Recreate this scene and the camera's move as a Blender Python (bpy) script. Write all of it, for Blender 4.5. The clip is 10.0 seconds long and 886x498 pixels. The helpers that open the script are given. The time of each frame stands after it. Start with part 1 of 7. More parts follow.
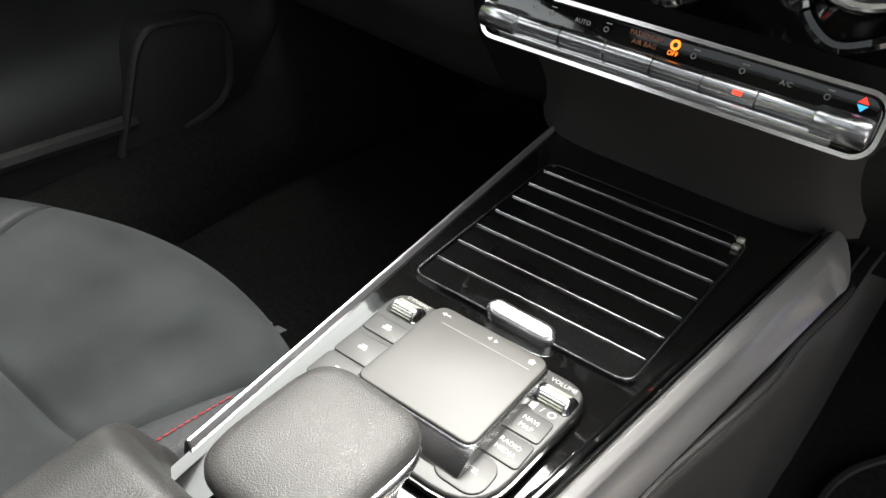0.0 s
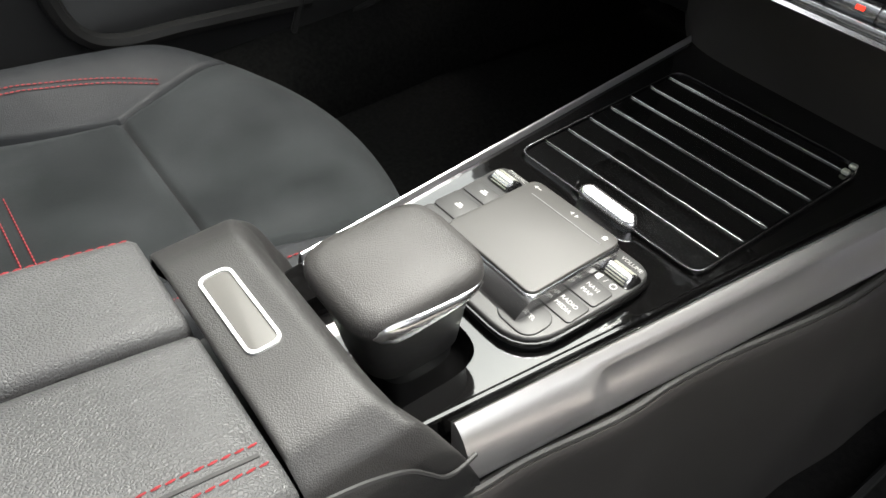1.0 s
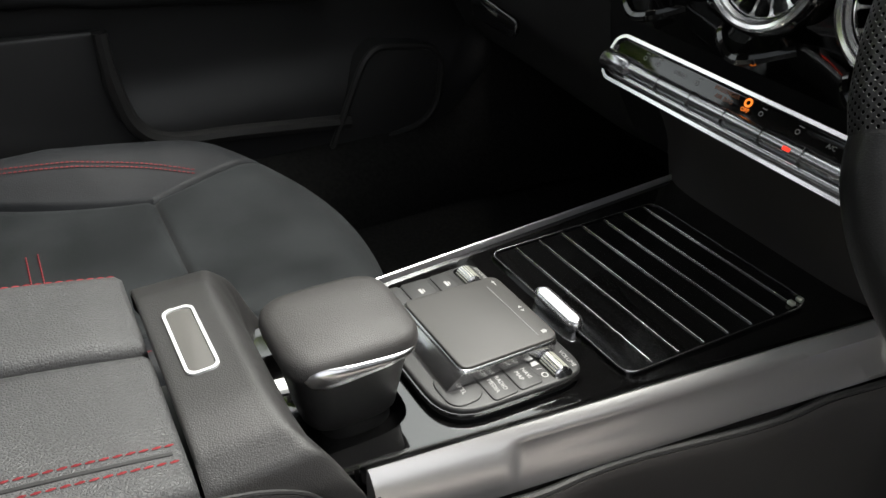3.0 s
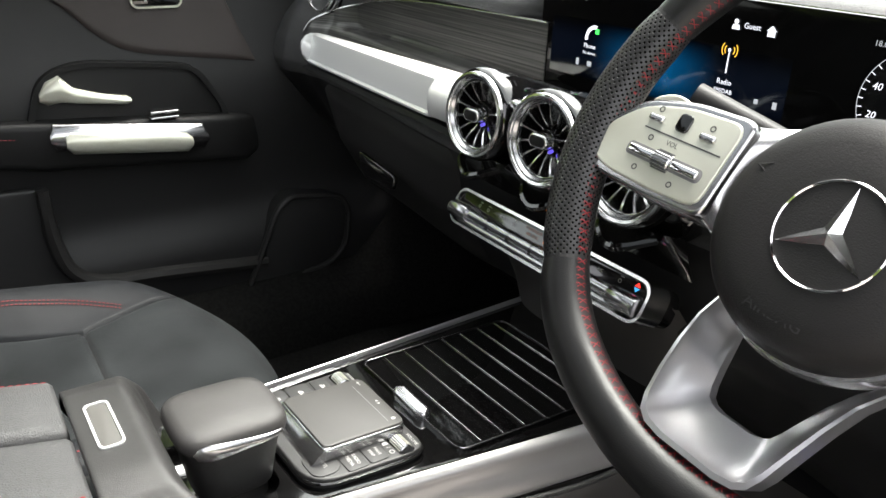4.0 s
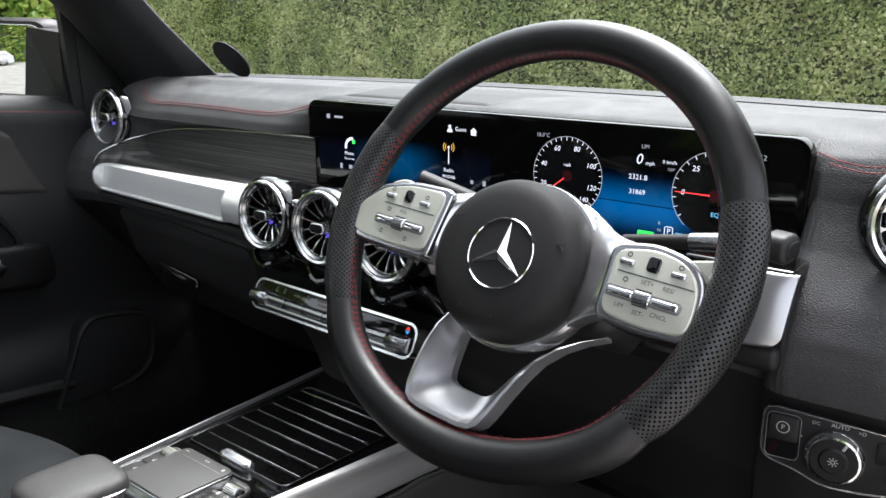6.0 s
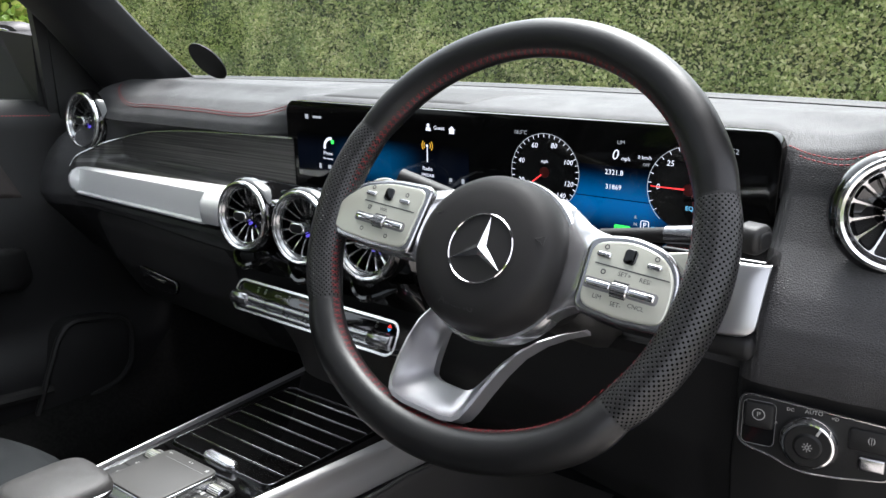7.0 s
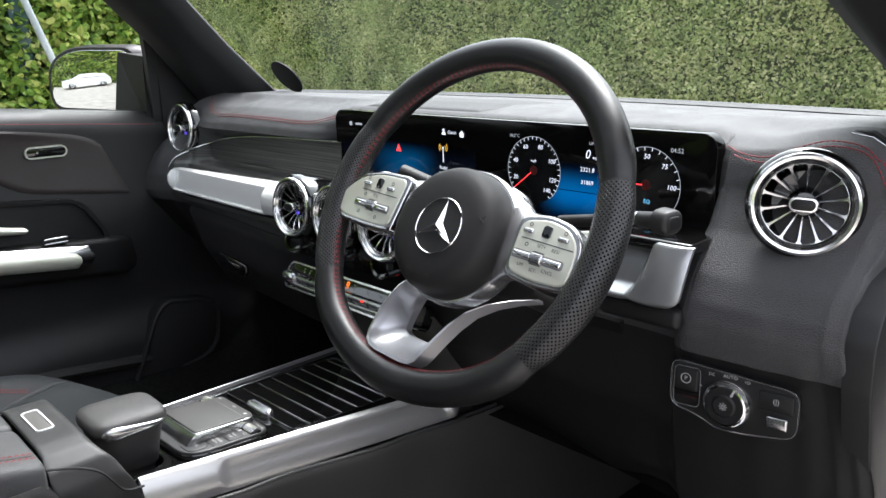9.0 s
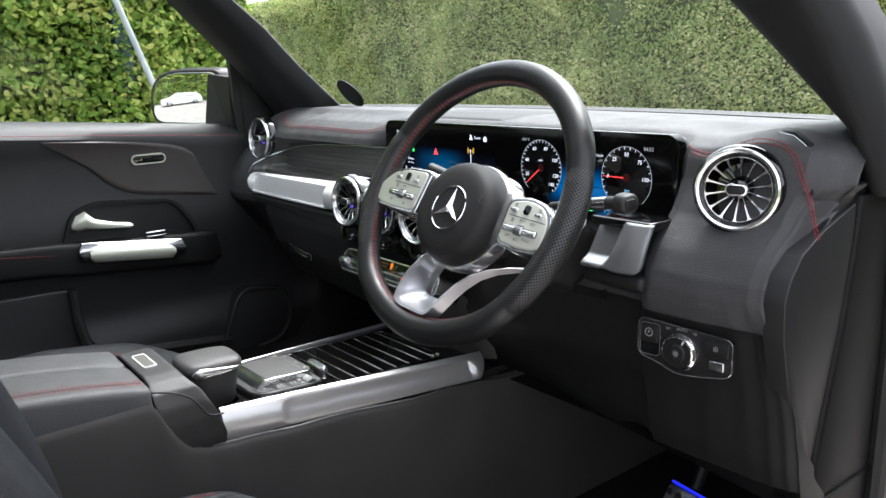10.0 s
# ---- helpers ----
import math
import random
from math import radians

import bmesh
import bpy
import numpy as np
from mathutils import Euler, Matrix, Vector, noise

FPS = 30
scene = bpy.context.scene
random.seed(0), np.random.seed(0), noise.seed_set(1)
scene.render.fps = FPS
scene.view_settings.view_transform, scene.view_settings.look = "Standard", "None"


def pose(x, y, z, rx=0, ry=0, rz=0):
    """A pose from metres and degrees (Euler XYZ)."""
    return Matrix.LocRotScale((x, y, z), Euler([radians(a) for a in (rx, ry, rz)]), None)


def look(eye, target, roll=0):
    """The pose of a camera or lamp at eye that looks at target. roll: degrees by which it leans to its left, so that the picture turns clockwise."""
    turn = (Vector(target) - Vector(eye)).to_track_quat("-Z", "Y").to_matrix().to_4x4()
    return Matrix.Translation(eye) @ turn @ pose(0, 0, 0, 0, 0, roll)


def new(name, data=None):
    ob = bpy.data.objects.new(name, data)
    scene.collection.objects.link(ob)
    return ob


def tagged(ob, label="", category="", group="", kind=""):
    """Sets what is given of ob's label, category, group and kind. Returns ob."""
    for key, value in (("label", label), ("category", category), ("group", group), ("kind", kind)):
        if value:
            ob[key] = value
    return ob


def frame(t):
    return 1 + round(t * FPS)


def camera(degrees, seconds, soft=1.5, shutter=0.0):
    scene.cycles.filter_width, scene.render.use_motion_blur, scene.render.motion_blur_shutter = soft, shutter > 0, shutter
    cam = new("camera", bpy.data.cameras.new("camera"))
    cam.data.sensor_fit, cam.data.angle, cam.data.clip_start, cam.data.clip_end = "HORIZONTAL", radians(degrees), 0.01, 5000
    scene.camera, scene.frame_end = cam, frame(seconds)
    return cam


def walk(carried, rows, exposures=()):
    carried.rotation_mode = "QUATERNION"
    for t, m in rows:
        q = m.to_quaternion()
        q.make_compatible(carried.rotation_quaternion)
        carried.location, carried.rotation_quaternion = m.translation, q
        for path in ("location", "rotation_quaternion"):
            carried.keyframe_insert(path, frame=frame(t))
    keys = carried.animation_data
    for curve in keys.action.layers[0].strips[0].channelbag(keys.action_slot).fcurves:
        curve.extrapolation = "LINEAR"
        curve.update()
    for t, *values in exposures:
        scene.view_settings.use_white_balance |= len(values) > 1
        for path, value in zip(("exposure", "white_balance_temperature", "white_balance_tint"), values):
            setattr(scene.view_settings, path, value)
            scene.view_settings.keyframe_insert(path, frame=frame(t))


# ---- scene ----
cam = camera(60.0, 10.0)
PATH = [
    (0, (0.21, -0.326, 1.034), (-0.764, 0.873, -0.238), 0.5),
    (0.5, (0.248, -0.347, 1.04), (-0.826, 0.636, -0.331), -0.2),
    (1, (0.284, -0.343, 1.044), (-0.865, 0.471, -0.376), -1.5),
    (1.5, (0.308, -0.316, 1.047), (-0.902, 0.384, -0.384), -2.4),
    (2, (0.32, -0.288, 1.045), (-0.954, 0.345, -0.36), -2.7),
    (2.2, (0.325, -0.278, 1.042), (-0.978, 0.34, -0.344), -2.8),
    (3.3, (0.417, -0.336, 1.063), (-1.04, 0.525, -0.001), 1.9),
    (3.5, (0.452, -0.313, 1.092), (-1.045, 0.521, 0.061), 1.3),
    (4, (0.543, -0.343, 1.119), (-0.953, 0.695, 0.292), 2.0),
    (4.5, (0.612, -0.404, 1.135), (-0.83, 0.794, 0.438), 1.8),
    (5, (0.653, -0.421, 1.143), (-0.705, 0.914, 0.532), 1.0),
    (5.5, (0.683, -0.441, 1.143), (-0.598, 0.986, 0.577), 0.3),
    (7, (0.698, -0.463, 1.141), (-0.487, 1.051, 0.592), -0.7),
    (7.5, (0.7, -0.462, 1.141), (-0.503, 1.039, 0.594), -0.7),
    (8, (0.723, -0.442, 1.144), (-0.531, 1.021, 0.607), -0.9),
    (8.5, (0.785, -0.445, 1.141), (-0.543, 0.957, 0.619), -1.1),
    (9, (0.891, -0.48, 1.142), (-0.521, 0.843, 0.634), -1.5),
    (9.5, (1.001, -0.522, 1.141), (-0.49, 0.722, 0.66), -1.8),
    (10, (1.095, -0.561, 1.146), (-0.452, 0.618, 0.682), -2.4),
]
EXPOSURES = [(0, 3.05, 6700, 11), (0.5, 3.0, 6700, 11), (1, 2.78, 6700, 11), (2, 1.98, 6700, 11), (3.5, 2.46, 6650, 11.5), (4, 2.82, 6700, 11.5), (5, 2.2, 6350, 14), (5.5, 2.3, 6250, 14), (7.5, 2.41, 6230, 14), (9, 2.46, 6210, 14), (9.5, 2.56, 6205, 14), (10, 2.58, 6200, 14)]
walk(cam, [(t, look(eye, target, roll)) for t, eye, target, roll in PATH], EXPOSURES)

# ---- world, sun and sky ----
world = bpy.data.worlds.new("overcast_sky")
scene.world = world
world.use_nodes = True
wn = world.node_tree
wn.nodes.clear()
w_out = wn.nodes.new("ShaderNodeOutputWorld")
w_bg = wn.nodes.new("ShaderNodeBackground")
w_sky = wn.nodes.new("ShaderNodeTexSky")
w_sky.sky_type = 'NISHITA'
w_sky.sun_disc = False
w_sky.sun_elevation = radians(64)
w_sky.sun_rotation = radians(-12)
w_sky.air_density, w_sky.dust_density, w_sky.ozone_density = 1.0, 4.0, 1.0
w_hsv = wn.nodes.new("ShaderNodeHueSaturation")
w_hsv.inputs["Saturation"].default_value = 0.18
wn.links.new(w_sky.outputs[0], w_hsv.inputs["Color"])
wn.links.new(w_hsv.outputs[0], w_bg.inputs["Color"])
w_bg.inputs["Strength"].default_value = 0.148
wn.links.new(w_bg.outputs[0], w_out.inputs["Surface"])

sun_data = bpy.data.lights.new("sun", 'SUN')
sun_data.energy, sun_data.angle, sun_data.color = 1.25, radians(35), (1.0, 0.97, 0.93)
sun = new("sun", sun_data)
sun.matrix_world = look((-0.6, 2.95, 7.0), (0.0, 0.1, 0.9))


# ---- materials ----
def base(name, color, rough=0.5, metal=0.0, coat=0.0, spec=0.5):
    m = bpy.data.materials.new(name)
    m.use_nodes = True
    b = m.node_tree.nodes["Principled BSDF"]
    b.inputs["Base Color"].default_value = (*color[:3], 1.0)
    b.inputs["Roughness"].default_value = rough
    b.inputs["Metallic"].default_value = metal
    b.inputs["Coat Weight"].default_value = coat
    b.inputs["Coat Roughness"].default_value = 0.03
    b.inputs["Specular IOR Level"].default_value = spec
    return m


def node(m, kind, **kw):
    n = m.node_tree.nodes.new(kind)
    for k, v in kw.items():
        n.inputs[k.replace("_", " ")].default_value = v
    return n


def wire(m, a, b):
    m.node_tree.links.new(a, b)


def bsdf(m):
    return m.node_tree.nodes["Principled BSDF"]


def coords(m, uv=False):
    return m.node_tree.nodes.new("ShaderNodeTexCoord").outputs["UV" if uv else "Object"]


def vary(m, co, scale, c1, c2, lo=0.35, hi=0.65, detail=4.0):
    """Base colour that wanders between two tones."""
    n = node(m, "ShaderNodeTexNoise", Scale=scale, Detail=detail)
    wire(m, co, n.inputs["Vector"])
    r = m.node_tree.nodes.new("ShaderNodeMapRange")
    r.inputs["From Min"].default_value, r.inputs["From Max"].default_value = lo, hi
    wire(m, n.outputs["Fac"], r.inputs["Value"])
    x = m.node_tree.nodes.new("ShaderNodeMix")
    x.data_type = 'RGBA'
    x.inputs["A"].default_value, x.inputs["B"].default_value = (*c1[:3], 1), (*c2[:3], 1)
    wire(m, r.outputs["Result"], x.inputs["Factor"])
    wire(m, x.outputs["Result"], bsdf(m).inputs["Base Color"])
    return n


def rough_vary(m, co, scale, lo, hi):
    n = node(m, "ShaderNodeTexNoise", Scale=scale, Detail=5.0)
    wire(m, co, n.inputs["Vector"])
    r = m.node_tree.nodes.new("ShaderNodeMapRange")
    r.inputs["From Min"].default_value, r.inputs["From Max"].default_value = 0.3, 0.7
    r.inputs["To Min"].default_value, r.inputs["To Max"].default_value = lo, hi
    wire(m, n.outputs["Fac"], r.inputs["Value"])
    wire(m, r.outputs["Result"], bsdf(m).inputs["Roughness"])


def bump(m, height, strength, distance):
    b = m.node_tree.nodes.new("ShaderNodeBump")
    b.inputs["Strength"].default_value, b.inputs["Distance"].default_value = strength, distance
    wire(m, height, b.inputs["Height"])
    wire(m, b.outputs["Normal"], bsdf(m).inputs["Normal"])
    return b


def leather(name, c1, c2, rough=0.42, grain=420.0, strength=0.35, spec=0.45):
    m = base(name, c1, rough, spec=spec)
    co = coords(m)
    vary(m, co, 9.0, c1, c2)
    rough_vary(m, co, 25.0, rough - 0.05, rough + 0.1)
    v = node(m, "ShaderNodeTexVoronoi", Scale=grain)
    v.feature = 'DISTANCE_TO_EDGE'
    warp = node(m, "ShaderNodeTexNoise", Scale=grain * 0.35, Detail=2.0)
    wire(m, co, warp.inputs["Vector"])
    add = m.node_tree.nodes.new("ShaderNodeVectorMath")
    add.operation = 'MULTIPLY_ADD'
    add.inputs[1].default_value = (0.0009, 0.0009, 0.0009)
    wire(m, warp.outputs["Color"], add.inputs[0])
    wire(m, co, add.inputs[2])
    wire(m, add.outputs[0], v.inputs["Vector"])
    r = m.node_tree.nodes.new("ShaderNodeMapRange")
    r.inputs["From Max"].default_value = 0.25
    wire(m, v.outputs["Distance"], r.inputs["Value"])
    bump(m, r.outputs["Result"], strength, 0.0006)
    return m


def fine_grain(name, c1, c2, rough=0.55, scale=900.0, strength=0.25, spec=0.4):
    m = base(name, c1, rough, spec=spec)
    co = coords(m)
    vary(m, co, 6.0, c1, c2)
    n = node(m, "ShaderNodeTexNoise", Scale=scale, Detail=2.0)
    wire(m, co, n.inputs["Vector"])
    bump(m, n.outputs["Fac"], strength, 0.0005)
    return m


def metal(name, c, rough, stretch=(1, 1, 1), scale=300.0, strength=0.06):
    m = base(name, c, rough, metal=1.0)
    co = coords(m)
    mp = m.node_tree.nodes.new("ShaderNodeMapping")
    mp.inputs["Scale"].default_value = stretch
    wire(m, co, mp.inputs["Vector"])
    rough_vary(m, mp.outputs[0], scale, rough * 0.98, rough * 1.03)
    return m


def gloss(name, c, rough=0.05):
    m = base(name, c, rough, coat=0.6, spec=0.5)
    rough_vary(m, coords(m), 40.0, rough * 0.7, rough * 2.0)
    return m


def glow(name, c, strength):
    m = base(name, (0.0, 0.0, 0.0), 0.4)
    bsdf(m).inputs["Emission Color"].default_value = (*c[:3], 1.0)
    bsdf(m).inputs["Emission Strength"].default_value = strength
    return m


LEATHER = leather("black_leather", (0.0100, 0.0110, 0.0124), (0.0148, 0.0160, 0.0176), rough=0.48, grain=620, strength=0.30, spec=0.15)
LEATHER_RIM = leather("rim_leather", (0.006, 0.006, 0.006), (0.009, 0.009, 0.009), rough=0.34, grain=800, strength=0.10, spec=0.4)
ARMREST = leather("armrest_leather", (0.047, 0.0475, 0.0478), (0.058, 0.0585, 0.0588), rough=0.42, grain=560, strength=0.42, spec=0.30)
BRIDGE_SKIN = leather("bridge_skin", (0.016, 0.0158, 0.0154), (0.021, 0.0206, 0.020), rough=0.46, grain=820, strength=0.24)
SIDE_SKIN = fine_grain("side_panel_plastic", (0.028, 0.0264, 0.0254), (0.035, 0.0330, 0.0317), rough=0.5, scale=600, spec=0.36)
PADLEATHER = leather("palm_rest_leather", (0.026, 0.025, 0.024), (0.033, 0.0318, 0.0305), rough=0.46, grain=800, strength=0.3)
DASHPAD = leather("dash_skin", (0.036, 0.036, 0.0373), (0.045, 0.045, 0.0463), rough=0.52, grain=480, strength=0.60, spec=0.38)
SOFT = fine_grain("soft_black_plastic", (0.006, 0.006, 0.0062), (0.009, 0.009, 0.009), rough=0.5, spec=0.28)
SOFT2 = fine_grain("grained_grey_plastic", (0.014, 0.0138, 0.0136), (0.020, 0.0195, 0.019), rough=0.46, scale=600, spec=0.32)
DOOR_SKIN = fine_grain("door_skin", (0.011, 0.011, 0.0115), (0.0155, 0.0155, 0.016), rough=0.5, scale=600, spec=0.36)
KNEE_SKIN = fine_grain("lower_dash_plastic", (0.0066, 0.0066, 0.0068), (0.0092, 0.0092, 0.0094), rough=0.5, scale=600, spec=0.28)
MESH = fine_grain("speaker_mesh", (0.022, 0.022, 0.022), (0.034, 0.034, 0.034), rough=0.6, scale=1400, strength=0.6, spec=0.3)
BROWN = fine_grain("brown_black_leatherette", (0.029, 0.0235, 0.0222), (0.038, 0.0310, 0.0295), rough=0.5, scale=700, spec=0.35)
HUB = fine_grain("airbag_cover_skin", (0.0100, 0.0097, 0.0096), (0.0135, 0.0130, 0.0128), rough=0.58, scale=1100, strength=0.35, spec=0.26)
GLOSS = gloss("gloss_black", (0.003, 0.003, 0.003))
DISPLAY = gloss("coated_display_glass", (0.002, 0.002, 0.002), 0.06)
bsdf(DISPLAY).inputs["Coat Weight"].default_value = 0.0
bsdf(DISPLAY).inputs["Specular IOR Level"].default_value = 0.16
LACQUER = gloss("piano_black_lacquer", (0.003, 0.003, 0.003), 0.04)
bsdf(LACQUER).inputs["Coat Weight"].default_value = 0.8
bsdf(LACQUER).inputs["Coat IOR"].default_value = 1.5
SATIN = metal("satin_silver", (0.52, 0.52, 0.53), 0.24, scale=40.0)
SPOKE = metal("spoke_silver", (0.60, 0.60, 0.62), 0.28, scale=40.0)
bsdf(SPOKE).inputs["Metallic"].default_value = 0.88
CRADLE = metal("cradle_silver", (0.62, 0.62, 0.63), 0.22, scale=40.0)
bsdf(CRADLE).inputs["Metallic"].default_value = 0.88
TRIM = metal("trim_silver", (0.40, 0.405, 0.41), 0.30, scale=40.0)
bsdf(TRIM).inputs["Metallic"].default_value = 0.85
PILLAR = fine_grain("pillar_weave", (0.0095, 0.0097, 0.0103), (0.0138, 0.0140, 0.0147), rough=0.65, scale=900, strength=0.35, spec=0.3)
JAMB = fine_grain("jamb_plastic", (0.004, 0.004, 0.0042), (0.006, 0.006, 0.006), rough=0.55, spec=0.18)
SATIN_LIGHT = metal("pale_silver", (0.57, 0.575, 0.49), 0.32, scale=40.0)
bsdf(SATIN_LIGHT).inputs["Metallic"].default_value = 0.55
BAR = metal("bright_silver_bar", (0.86, 0.87, 0.86), 0.26, scale=40.0)
bsdf(BAR).inputs["Metallic"].default_value = 0.4
RAIL = metal("brushed_rail", (0.37, 0.365, 0.36), 0.30, scale=40.0)
bsdf(RAIL).inputs["Metallic"].default_value = 0.72
BRIGHT = metal("bright_metal", (0.88, 0.88, 0.87), 0.20, scale=40.0)
CHROME = metal("chrome", (0.84, 0.84, 0.84), 0.10, scale=40.0)
RUBBER = fine_grain("black_rubber", (0.012, 0.012, 0.012), (0.016, 0.016, 0.016), rough=0.6, scale=500)
THREAD = fine_grain("red_thread", (0.17, 0.010, 0.014), (0.24, 0.018, 0.022), rough=0.7, scale=2000)
WHITEINK = base("white_print", (0.36, 0.36, 0.35), 0.5)
GREYINK = base("grey_print", (0.16, 0.16, 0.16), 0.5)
DARKINK = base("dark_print", (0.05, 0.05, 0.05), 0.5)
KEYSOFT = fine_grain("button_plastic", (0.022, 0.022, 0.0217), (0.028, 0.028, 0.0275), rough=0.45, scale=1500, strength=0.1)
BUTTON_GREY = fine_grain("release_button_grey", (0.072, 0.070, 0.065), (0.084, 0.081, 0.076), rough=0.42, scale=2500, strength=0.05)
PADTOP = fine_grain("touchpad_skin", (0.038, 0.037, 0.035), (0.045, 0.0435, 0.041), rough=0.48, scale=2500, strength=0.08)

SUEDE = base("grey_suede", (0.03, 0.034, 0.035), 0.9, spec=0.2)
bsdf(SUEDE).inputs["Sheen Weight"].default_value = 0.06
bsdf(SUEDE).inputs["Sheen Roughness"].default_value = 0.4
_co = coords(SUEDE)
vary(SUEDE, _co, 10.0, (0.0050, 0.0064, 0.0070), (0.0145, 0.0168, 0.0177), 0.36, 0.66, 10.0)
_n = node(SUEDE, "ShaderNodeTexNoise", Scale=1600.0, Detail=2.0)
wire(SUEDE, _co, _n.inputs["Vector"])
bump(SUEDE, _n.outputs["Fac"], 0.5, 0.0008)

CARPET = base("black_carpet", (0.01, 0.01, 0.01), 0.95, spec=0.1)
_co = coords(CARPET)
vary(CARPET, _co, 160.0, (0.009, 0.009, 0.0088), (0.016, 0.0156, 0.015))
_n = node(CARPET, "ShaderNodeTexNoise", Scale=900.0, Detail=3.0)
wire(CARPET, _co, _n.inputs["Vector"])
bump(CARPET, _n.outputs["Fac"], 1.0, 0.003)

# dark trim with fine lines along the dashboard
BRUSHED = base("dark_lined_trim", (0.03, 0.03, 0.03), 0.38, metal=0.6)
_co = coords(BRUSHED)
_mp = BRUSHED.node_tree.nodes.new("ShaderNodeMapping")
_mp.inputs["Scale"].default_value = (4.0, 4.0, 420.0)
wire(BRUSHED, _co, _mp.inputs["Vector"])
_n = vary(BRUSHED, _mp.outputs[0], 1.0, (0.020, 0.020, 0.020), (0.12, 0.117, 0.112), 0.33, 0.68, 3.0)
bump(BRUSHED, _n.outputs["Fac"], 0.4, 0.0006)

# perforated leather on the grips: rows of small holes laid out in u and v
PERF = base("perforated_leather", (0.008, 0.008, 0.008), 0.36, spec=0.42)
_uv = coords(PERF, uv=True)
_sx = PERF.node_tree.nodes.new("ShaderNodeVectorMath")
_sx.operation = 'SCALE'
_sx.inputs["Scale"].default_value = 1.0 / 0.0031
wire(PERF, _uv, _sx.inputs[0])
_rot = PERF.node_tree.nodes.new("ShaderNodeMapping")
_rot.inputs["Rotation"].default_value = (0, 0, radians(45))
wire(PERF, _sx.outputs[0], _rot.inputs["Vector"])
_fr = PERF.node_tree.nodes.new("ShaderNodeVectorMath")
_fr.operation = 'FRACTION'
wire(PERF, _rot.outputs[0], _fr.inputs[0])
_ds = PERF.node_tree.nodes.new("ShaderNodeVectorMath")
_ds.operation = 'DISTANCE'
_ds.inputs[1].default_value = (0.5, 0.5, 0.0)
wire(PERF, _fr.outputs[0], _ds.inputs[0])
_mr = PERF.node_tree.nodes.new("ShaderNodeMapRange")
_mr.inputs["From Min"].default_value, _mr.inputs["From Max"].default_value = 0.21, 0.28
wire(PERF, _ds.outputs["Value"], _mr.inputs["Value"])
_mx = PERF.node_tree.nodes.new("ShaderNodeMix")
_mx.data_type = 'RGBA'
_mx.inputs["A"].default_value, _mx.inputs["B"].default_value = (0.0004, 0.0004, 0.0004, 1), (0.016, 0.016, 0.016, 1)
wire(PERF, _mr.outputs["Result"], _mx.inputs["Factor"])
wire(PERF, _mx.outputs["Result"], bsdf(PERF).inputs["Base Color"])
_sp = PERF.node_tree.nodes.new("ShaderNodeMath")
_sp.operation = 'MULTIPLY'
_sp.inputs[1].default_value = 0.46
wire(PERF, _mr.outputs["Result"], _sp.inputs[0])
wire(PERF, _sp.outputs[0], bsdf(PERF).inputs["Specular IOR Level"])
bump(PERF, _mr.outputs["Result"], 0.7, 0.0009)


def thin_glass(name, tint, mirror=1.0, gain=0.45, power=4.5):
    m = bpy.data.materials.new(name)
    m.use_nodes = True
    nt = m.node_tree
    nt.nodes.clear()
    out = nt.nodes.new("ShaderNodeOutputMaterial")
    tr = nt.nodes.new("ShaderNodeBsdfTransparent")
    tr.inputs["Color"].default_value = (*tint, 1)
    gl = nt.nodes.new("ShaderNodeBsdfGlossy")
    gl.inputs["Roughness"].default_value = 0.02
    gl.inputs["Color"].default_value = (mirror, mirror, mirror, 1)
    lw = nt.nodes.new("ShaderNodeLayerWeight")
    pw = nt.nodes.new("ShaderNodeMath")
    pw.operation = 'POWER'
    pw.inputs[1].default_value = power
    nt.links.new(lw.outputs["Facing"], pw.inputs[0])
    fr = nt.nodes.new("ShaderNodeMath")
    fr.operation = 'MULTIPLY_ADD'
    fr.inputs[1].default_value, fr.inputs[2].default_value = gain, 0.02
    nt.links.new(pw.outputs[0], fr.inputs[0])
    mx = nt.nodes.new("ShaderNodeMixShader")
    nt.links.new(fr.outputs[0], mx.inputs[0])
    nt.links.new(tr.outputs[0], mx.inputs[1])
    nt.links.new(gl.outputs[0], mx.inputs[2])
    nt.links.new(mx.outputs[0], out.inputs["Surface"])
    return m


GLASS = thin_glass("window_glass", (0.93, 0.96, 0.94), 0.35, 0.15)
SCREENGLASS = thin_glass("windscreen_glass", (0.93, 0.96, 0.94), 1.0, 0.28, 3.0)
ROOFGLASS = thin_glass("tinted_roof_glass", (0.5, 0.52, 0.52))
MIRROR = base("mirror_glass", (0.5, 0.51, 0.52), 0.01, metal=1.0)


# ---- mesh helpers ----
def thing(name, at=(0, 0, 0), label="", category="", group="", kind="", m=None):
    ob = new(name)
    ob.empty_display_size = 0.05
    ob.matrix_world = m if m is not None else Matrix.Translation(at)
    return tagged(ob, label, category, group, kind)


def finish(bm, name, mat, angle=38):
    bmesh.ops.recalc_face_normals(bm, faces=bm.faces[:])
    me = bpy.data.meshes.new(name)
    bm.to_mesh(me)
    bm.free()
    me.shade_smooth()
    me.set_sharp_from_angle(angle=radians(angle))
    for k in (mat if isinstance(mat, (list, tuple)) else [mat]):
        me.materials.append(k)
    return me


